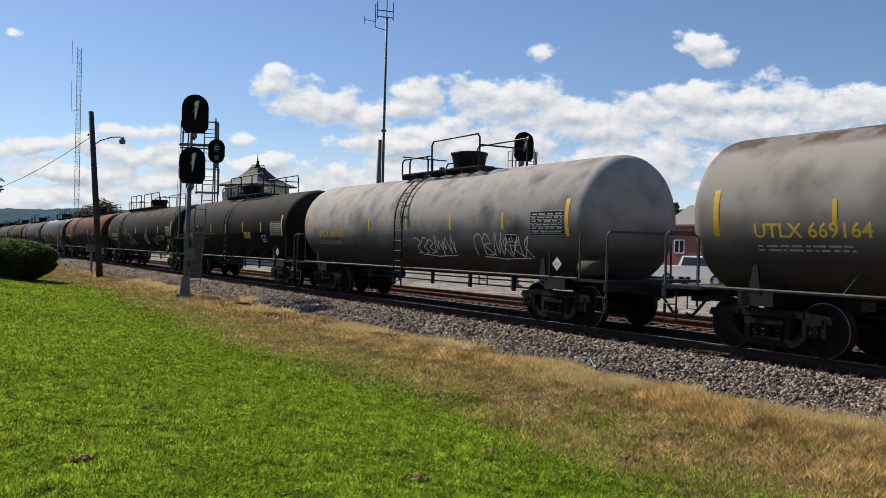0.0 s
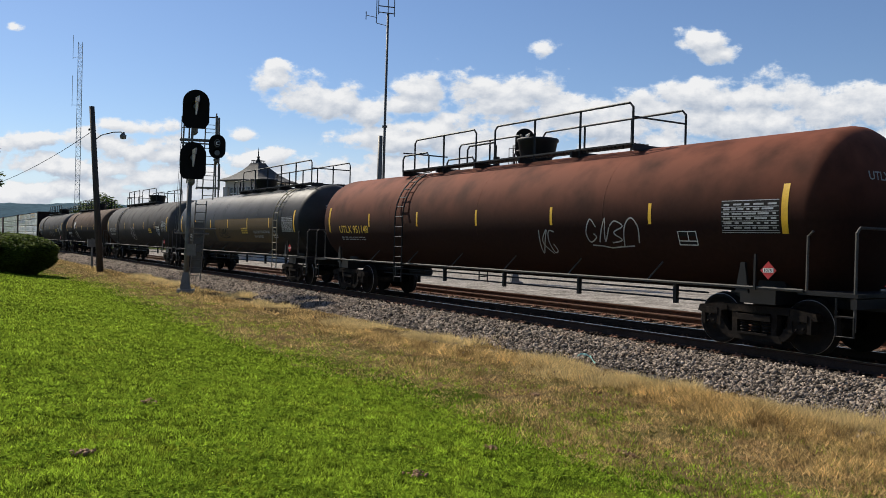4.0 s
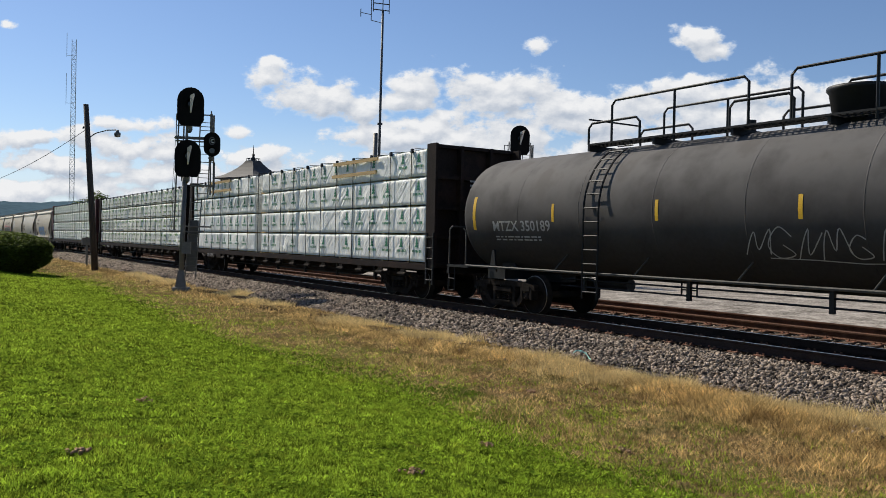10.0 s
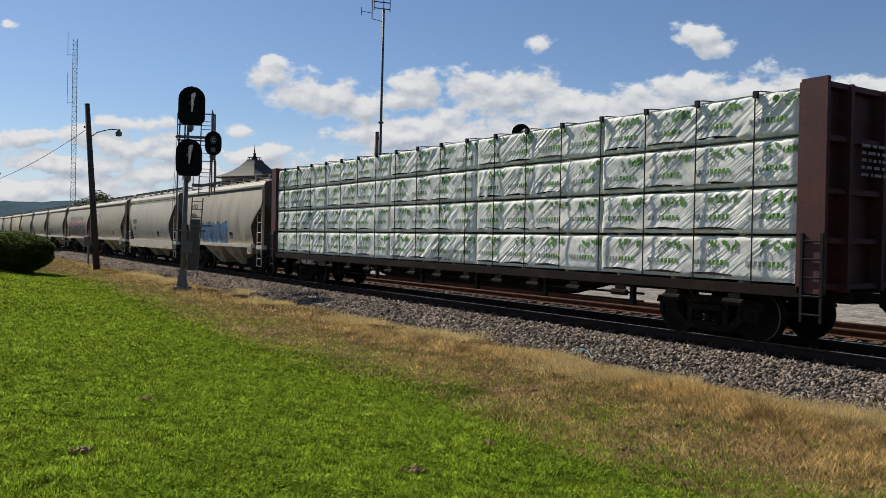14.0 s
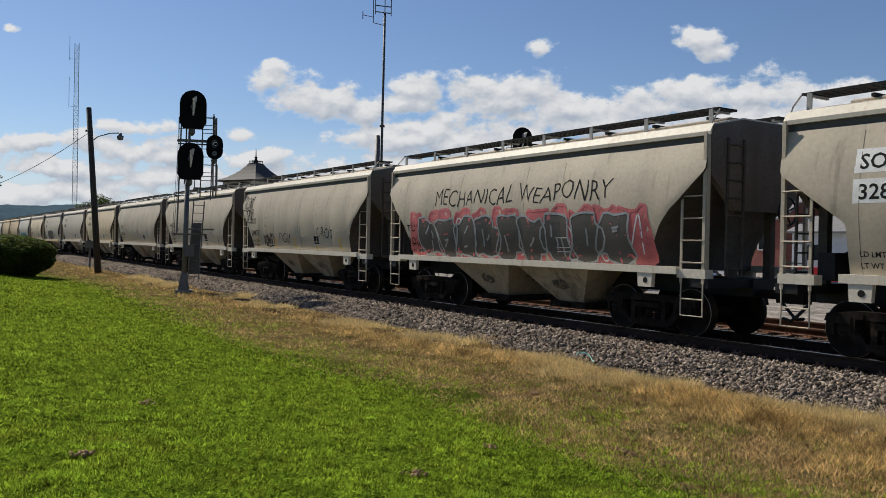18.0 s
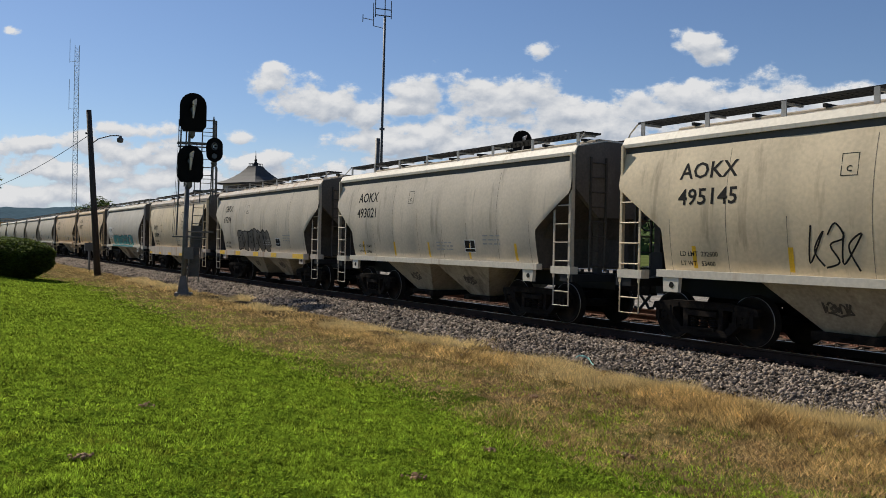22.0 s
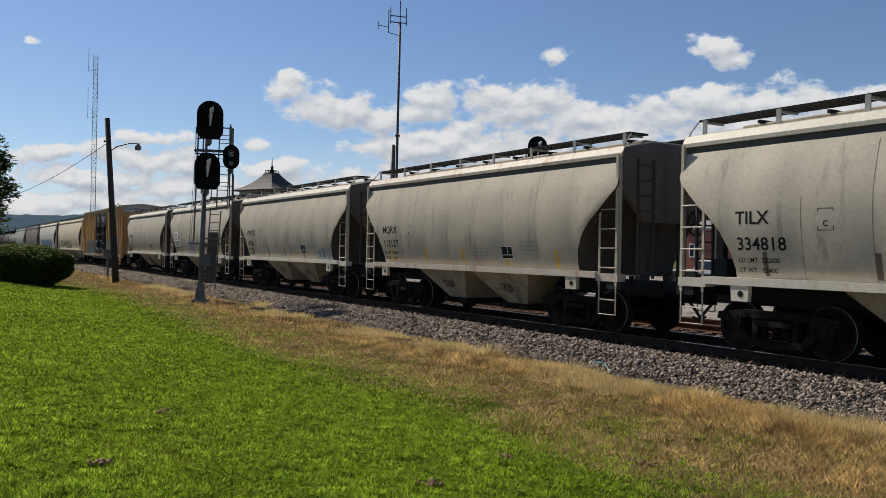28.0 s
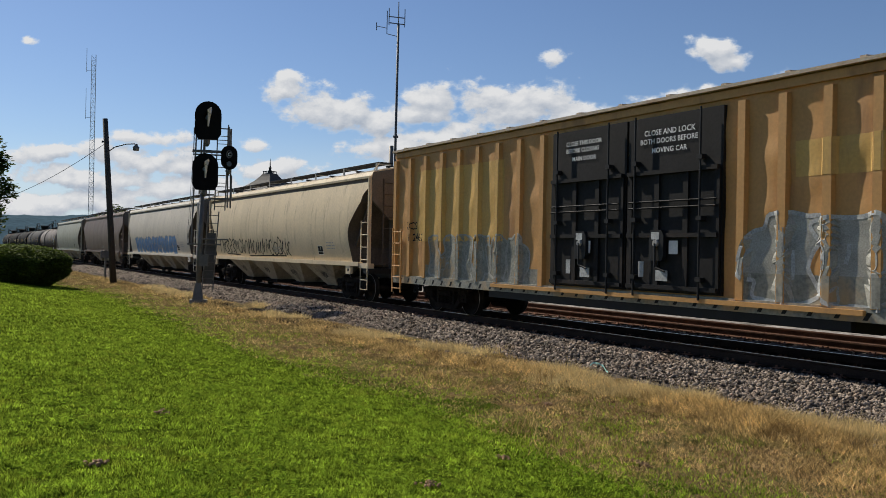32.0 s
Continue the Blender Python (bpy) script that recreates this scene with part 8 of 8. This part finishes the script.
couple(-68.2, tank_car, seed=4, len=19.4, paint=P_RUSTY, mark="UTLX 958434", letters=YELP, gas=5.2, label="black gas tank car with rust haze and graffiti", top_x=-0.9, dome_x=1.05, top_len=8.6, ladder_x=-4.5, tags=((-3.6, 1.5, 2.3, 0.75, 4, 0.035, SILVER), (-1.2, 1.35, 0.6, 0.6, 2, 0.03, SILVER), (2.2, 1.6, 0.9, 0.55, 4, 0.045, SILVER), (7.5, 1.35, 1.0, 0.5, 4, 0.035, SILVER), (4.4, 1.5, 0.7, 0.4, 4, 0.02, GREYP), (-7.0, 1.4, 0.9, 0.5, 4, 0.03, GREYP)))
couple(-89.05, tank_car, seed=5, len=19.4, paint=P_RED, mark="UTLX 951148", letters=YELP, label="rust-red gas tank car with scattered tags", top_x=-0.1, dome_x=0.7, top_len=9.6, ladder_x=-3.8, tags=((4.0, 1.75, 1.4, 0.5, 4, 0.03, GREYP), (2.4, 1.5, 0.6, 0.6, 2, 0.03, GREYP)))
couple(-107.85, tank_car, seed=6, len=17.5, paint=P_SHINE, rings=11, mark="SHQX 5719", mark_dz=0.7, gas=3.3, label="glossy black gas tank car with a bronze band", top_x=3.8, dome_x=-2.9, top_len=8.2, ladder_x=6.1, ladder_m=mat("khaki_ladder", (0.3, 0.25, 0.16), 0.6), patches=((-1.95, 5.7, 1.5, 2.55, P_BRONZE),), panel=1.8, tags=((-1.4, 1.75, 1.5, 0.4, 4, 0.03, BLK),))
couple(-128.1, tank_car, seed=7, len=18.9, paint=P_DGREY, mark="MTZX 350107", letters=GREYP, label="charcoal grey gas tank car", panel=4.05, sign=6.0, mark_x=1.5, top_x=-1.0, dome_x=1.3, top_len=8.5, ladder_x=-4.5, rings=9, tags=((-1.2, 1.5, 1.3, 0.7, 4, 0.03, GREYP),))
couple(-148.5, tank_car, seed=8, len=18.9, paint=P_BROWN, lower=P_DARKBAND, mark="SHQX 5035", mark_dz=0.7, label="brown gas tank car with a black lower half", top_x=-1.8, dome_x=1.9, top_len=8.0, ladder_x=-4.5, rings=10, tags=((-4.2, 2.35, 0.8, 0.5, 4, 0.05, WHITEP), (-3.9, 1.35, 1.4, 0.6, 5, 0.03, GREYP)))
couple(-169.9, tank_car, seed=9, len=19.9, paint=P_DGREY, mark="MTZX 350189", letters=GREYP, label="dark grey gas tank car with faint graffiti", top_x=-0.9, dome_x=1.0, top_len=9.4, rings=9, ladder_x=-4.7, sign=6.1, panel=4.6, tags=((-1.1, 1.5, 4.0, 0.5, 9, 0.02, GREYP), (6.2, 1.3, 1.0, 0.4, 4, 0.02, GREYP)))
couple(-193.8, centerbeam, seed=10, len=22.6, paint=CBROWN, style="tree", mark="UCRY 873033", gap=2, label="centre-beam flat car stacked with wrapped lumber", boards=((-8.3, -5.3, 3.72), (-8.4, -5.4, 4.12), (5.2, 8.3, 3.7), (5.3, 8.4, 4.1)))
couple(-217.9, centerbeam, seed=11, len=22.5, paint=CBROWN, style="leaf", mark="ONR 4148", label="centre-beam flat car with green-printed lumber packs")
couple(-242.85, centerbeam, seed=12, len=22.6, paint=CRED, style="leaf", mark="NOKL 734560", label="red centre-beam flat car with green-printed lumber packs")
couple(-255.6, hopper, seed=13, len=11.5, kind="diag", paint=HG1, trim=HTRIM, dark=HDARK, mark="AOKX 498066", mark_at=(-4.2, 2.95, 2.5, 0.36), label="light grey covered hopper with blue graffiti", bubbles=((-2.7, 1.32, 4.2, 1.0, 6, BLUEP, PALEP),))
couple(-268.5, hopper, seed=14, len=11.5, kind="flow", paint=HG3, trim=HTRIM, ribs=True, mark="SHQX 2445", mark_at=(-4.1, 2.32, 1.88, 0.36), sill=(0.88, 1.33), sill_marks=((-5.2, -4.6, YELP), (-3.0, -2.6, YELP), (-1.0, -0.5, YELP), (1.2, 1.6, YELP), (3.4, 4.4, YELP)), stripes=(), label="clean pale grey centre-flow covered hopper")
couple(-281.3, hopper, seed=15, len=11.5, kind="diag", paint=HG2, trim=HTRIM, dark=HDARK, mark="SOXX 328620", mark_at=(-4.4, 2.9, 2.45, 0.32), mark_patch=True, label="warm grey covered hopper with rust streaks")
couple(-294.25, hopper, seed=16, len=11.5, kind="curve", paint=HG2, trim=HTRIM, dark=HDARK, mark="TILX 332264", mark_at=(-4.6, 2.0, 1.65, 0.26), label="grey covered hopper with large red and black graffiti", words=(("MECHANICAL WEAPONRY", 0.58, -3.2, 2.65, BLK),), bubbles=((-4.4, 1.3, 8.9, 1.22, 12, PINKP, PINKP), (-3.9, 1.34, 7.9, 1.0, 9, HDARK, SILVER)), tags=((-4.2, 1.4, 8.4, 0.85, 13, 0.035, WHITEP),))
couple(-307.2, hopper, seed=17, len=11.5, kind="curve", paint=HG2, trim=HTRIM, dark=HDARK, mark="TILX 334873", mark_at=(-4.5, 2.34, 1.85, 0.3), label="grey covered hopper with black tags", words=(("C-ROT", 0.46, 2.0, 1.78, BLK),), tags=((-5.6, 2.95, 1.2, 0.5, 6, 0.035, BLK), (-5.1, 2.45, 0.9, 0.5, 5, 0.035, BLK), (-3.1, 1.5, 1.0, 0.4, 6, 0.045, BLK), (-1.45, 1.6, 1.1, 0.35, 3, 0.03, BLK)))
couple(-320.15, hopper, seed=18, len=11.5, kind="curve", paint=HG2, trim=HTRIM, dark=HDARK, mark="HWCX 13372", label="warm grey steel covered hopper car", stripe_m=HBROWN)
couple(-332.95, hopper, seed=19, len=11.5, kind="curve", paint=HG2, trim=HTRIM, dark=HDARK, mark="TILX 333520", label="grey covered hopper with yellow side marks")
couple(-345.95, hopper, seed=20, len=11.5, kind="diag", paint=HBEIGE, trim=HTRIM, dark=HDARK, mark="AOKX 495145", mark_at=(-4.18, 2.99, 2.52, 0.41), plate_dx=3.1, label="plain beige steel covered hopper car", tags=((-1.6, 1.5, 0.8, 0.6, 3, 0.03, BLK),))
couple(-358.85, hopper, seed=21, len=11.5, kind="diag", paint=HG1, trim=HTRIM, dark=HDARK, mark="AOKX 493021", mark_at=(-4.18, 2.99, 2.52, 0.41), plate_dx=3.1, label="light grey covered hopper with a dented side")
couple(-371.9, hopper, seed=22, len=11.5, kind="diag", paint=HG1, trim=RUSTROOF, dark=HDARK, mark="GBRX 69294", mark_at=(-4.45, 3.0, 2.53, 0.38), plate_dx=2.9, sill=(1.1, 1.31), sill_marks=((-5.0, -4.3, YELP), (-2.8, -2.2, YELP), (-0.6, 0.0, YELP), (1.4, 2.0, YELP), (3.6, 4.6, YELP)), stripes=(), label="light grey covered hopper with black bubble graffiti", bubbles=((-2.6, 1.33, 3.7, 0.88, 6, HDARK, BLK),))
couple(-385.0, hopper, seed=23, len=11.5, kind="flow", paint=HBEIGE, trim=RUSTROOF, ribs=True, mark="SHPX 435004", mark_at=(-4.1, 2.3, 1.88, 0.33), sill=(0.88, 1.33), sill_marks=((-5.2, -4.6, YELP), (-3.0, -2.6, YELP), (-1.0, -0.5, YELP), (1.2, 1.7, YELP), (3.4, 4.4, YELP)), stripes=(), label="beige centre-flow covered hopper", words=(("CENTER FLOW", 0.14, 0.3, 1.36, BLK),), tags=((1.5, 2.75, 0.95, 0.45, 4, 0.02, BLK), (1.6, 2.3, 0.8, 0.4, 3, 0.02, BLK)))
couple(-398.0, hopper, seed=24, len=11.5, kind="curve", paint=HG3, trim=HTRIM, dark=HDARK, mark="WFRX 811219", mark_at=(-4.3, 2.22, 1.8, 0.31), mark_patch=True, label="pale grey covered hopper with teal graffiti", bubbles=((-3.05, 1.32, 6.0, 0.66, 9, TEALP, BLK),), sill=(1.2, 1.335), sill_marks=((-3.1, 3.2, TEALP),))
couple(-411.0, hopper, seed=25, len=11.5, kind="diag", paint=HTAN, trim=HTAN, dark=HBROWN, mark="AOKX 493737", mark_at=(-4.18, 2.99, 2.52, 0.41), plate_dx=3.1, label="plain tan steel covered hopper car")
couple(-423.9, hopper, seed=26, len=11.5, kind="diag", paint=HTAN, trim=HTAN, dark=HBROWN, mark="AOKX 493733", mark_at=(-4.18, 2.99, 2.52, 0.41), plate_dx=3.1, label="plain tan steel covered hopper car")
couple(-437.1, hopper, seed=27, len=11.5, kind="curve", paint=HG1, trim=HTRIM, dark=HDARK, mark="TILX 334818", label="light grey steel covered hopper car", stripe_m=HBROWN)
couple(-450.2, hopper, seed=28, len=11.5, kind="curve", paint=HG2, trim=RUSTROOF, dark=HDARK, mark="MQRX 113127", mark_at=(-4.4, 2.22, 1.8, 0.3), label="dented warm grey covered hopper")
couple(-463.2, hopper, seed=29, len=11.5, kind="curve", paint=HG2, trim=HTRIM, dark=HDARK, mark="HWCX 13506", label="warm grey covered hopper with a small blue tag", tags=((3.3, 1.36, 1.1, 0.36, 6, 0.035, BLUEP),), stripe_m=HBROWN)
couple(-476.3, hopper, seed=30, len=11.5, kind="curve", paint=HG2, trim=HTRIM, dark=HDARK, mark="TILX 331057", mark_patch=True, label="warm grey covered hopper with faded tags", tags=((-1.6, 1.35, 1.4, 0.7, 5, 0.05, BLUEP), (2.3, 1.9, 1.7, 0.5, 6, 0.025, GREYP), (-3.4, 1.5, 0.7, 0.5, 4, 0.03, GREYP)))
couple(-489.2, hopper, seed=31, len=11.5, kind="curve", paint=HG2, trim=HTRIM, dark=HDARK, mark="HWCX 13267", label="warm grey steel covered hopper car", stripe_m=HBROWN)
couple(-510.1, boxcar, len=18.9, paint=BOXY, roof=BOXROOF, door=BOXDOOR, panel=BOXPANEL, haze=BOXHAZE, mark="KCS 112462", label="ochre yellow boxcar with black doors and pale graffiti")
couple(-529.9, hopper, seed=33, len=18.0, kind="flow", bays=4, paint=HBEIGE, trim=HBEIGE, dark=HBROWN, rise=0.35, cut=1.3, seams=4, stripes=(), label="long beige centre-flow covered hopper with black tags", tags=((-6.8, 1.5, 9.0, 0.6, 20, 0.05, BLK),))
couple(-550.3, hopper, seed=34, len=18.2, kind="flow", bays=4, paint=HG3, trim=HTRIM, dark=HDARK, rise=0.35, cut=1.3, seams=5, stripes=(), label="long white covered hopper with blue graffiti", bubbles=((-6.0, 1.35, 11.0, 1.0, 12, BLUEP, PALEP),))
couple(-570.8, hopper, seed=35, len=18.4, kind="diag", bays=3, paint=HBROWN, trim=HBROWN, dark=HBROWN, rise=0.35, stripes=(), label="long dark brown covered hopper car")
couple(-591.0, hopper, seed=36, len=18.2, kind="flow", bays=4, paint=HGREEN, trim=HGREEN, dark=HDARK, rise=0.3, stripes=(), label="long olive grey covered hopper")
couple(-609.5, tank_car, seed=37, len=16.5, paint=P_GREY1, mark="", label="weathered grey tank car at the tail", white_placard=True)
couple(-627.6, tank_car, seed=38, len=16.2, paint=P_DGREY, mark="", label="dark grey tank car at the tail")
couple(-645.6, tank_car, seed=39, len=16.2, paint=P_BLACK, mark="", label="black tank car at the tail")
couple(-663.6, tank_car, seed=40, len=16.2, paint=P_BLACK, mark="", label="black tank car at the tail")
couple(-681.6, tank_car, seed=41, len=16.2, paint=P_RUSTY, mark="", label="dark rusty tank car at the tail")


def run(t):
    """How far the train has come, in metres."""
    return 15.168 * t + 0.01186 * (t - 16) ** 2


def motions():
    for car, along in TRAIN:
        walk(car, [(t, pose(along + run(t), TRACK, 0)) for t in span(0, 32, 8)])
    first = AXLES[0]
    walk(first, [(i / FPS, Matrix.Rotation((run(i / FPS) / 0.457) % math.tau, 4, "Y")) for i in range(32 * FPS + 1)])
    for other in AXLES[1:]:
        other.rotation_mode = "QUATERNION"
        data = other.animation_data_create()
        data.action = first.animation_data.action
        data.action_slot = first.animation_data.action_slot


motions()
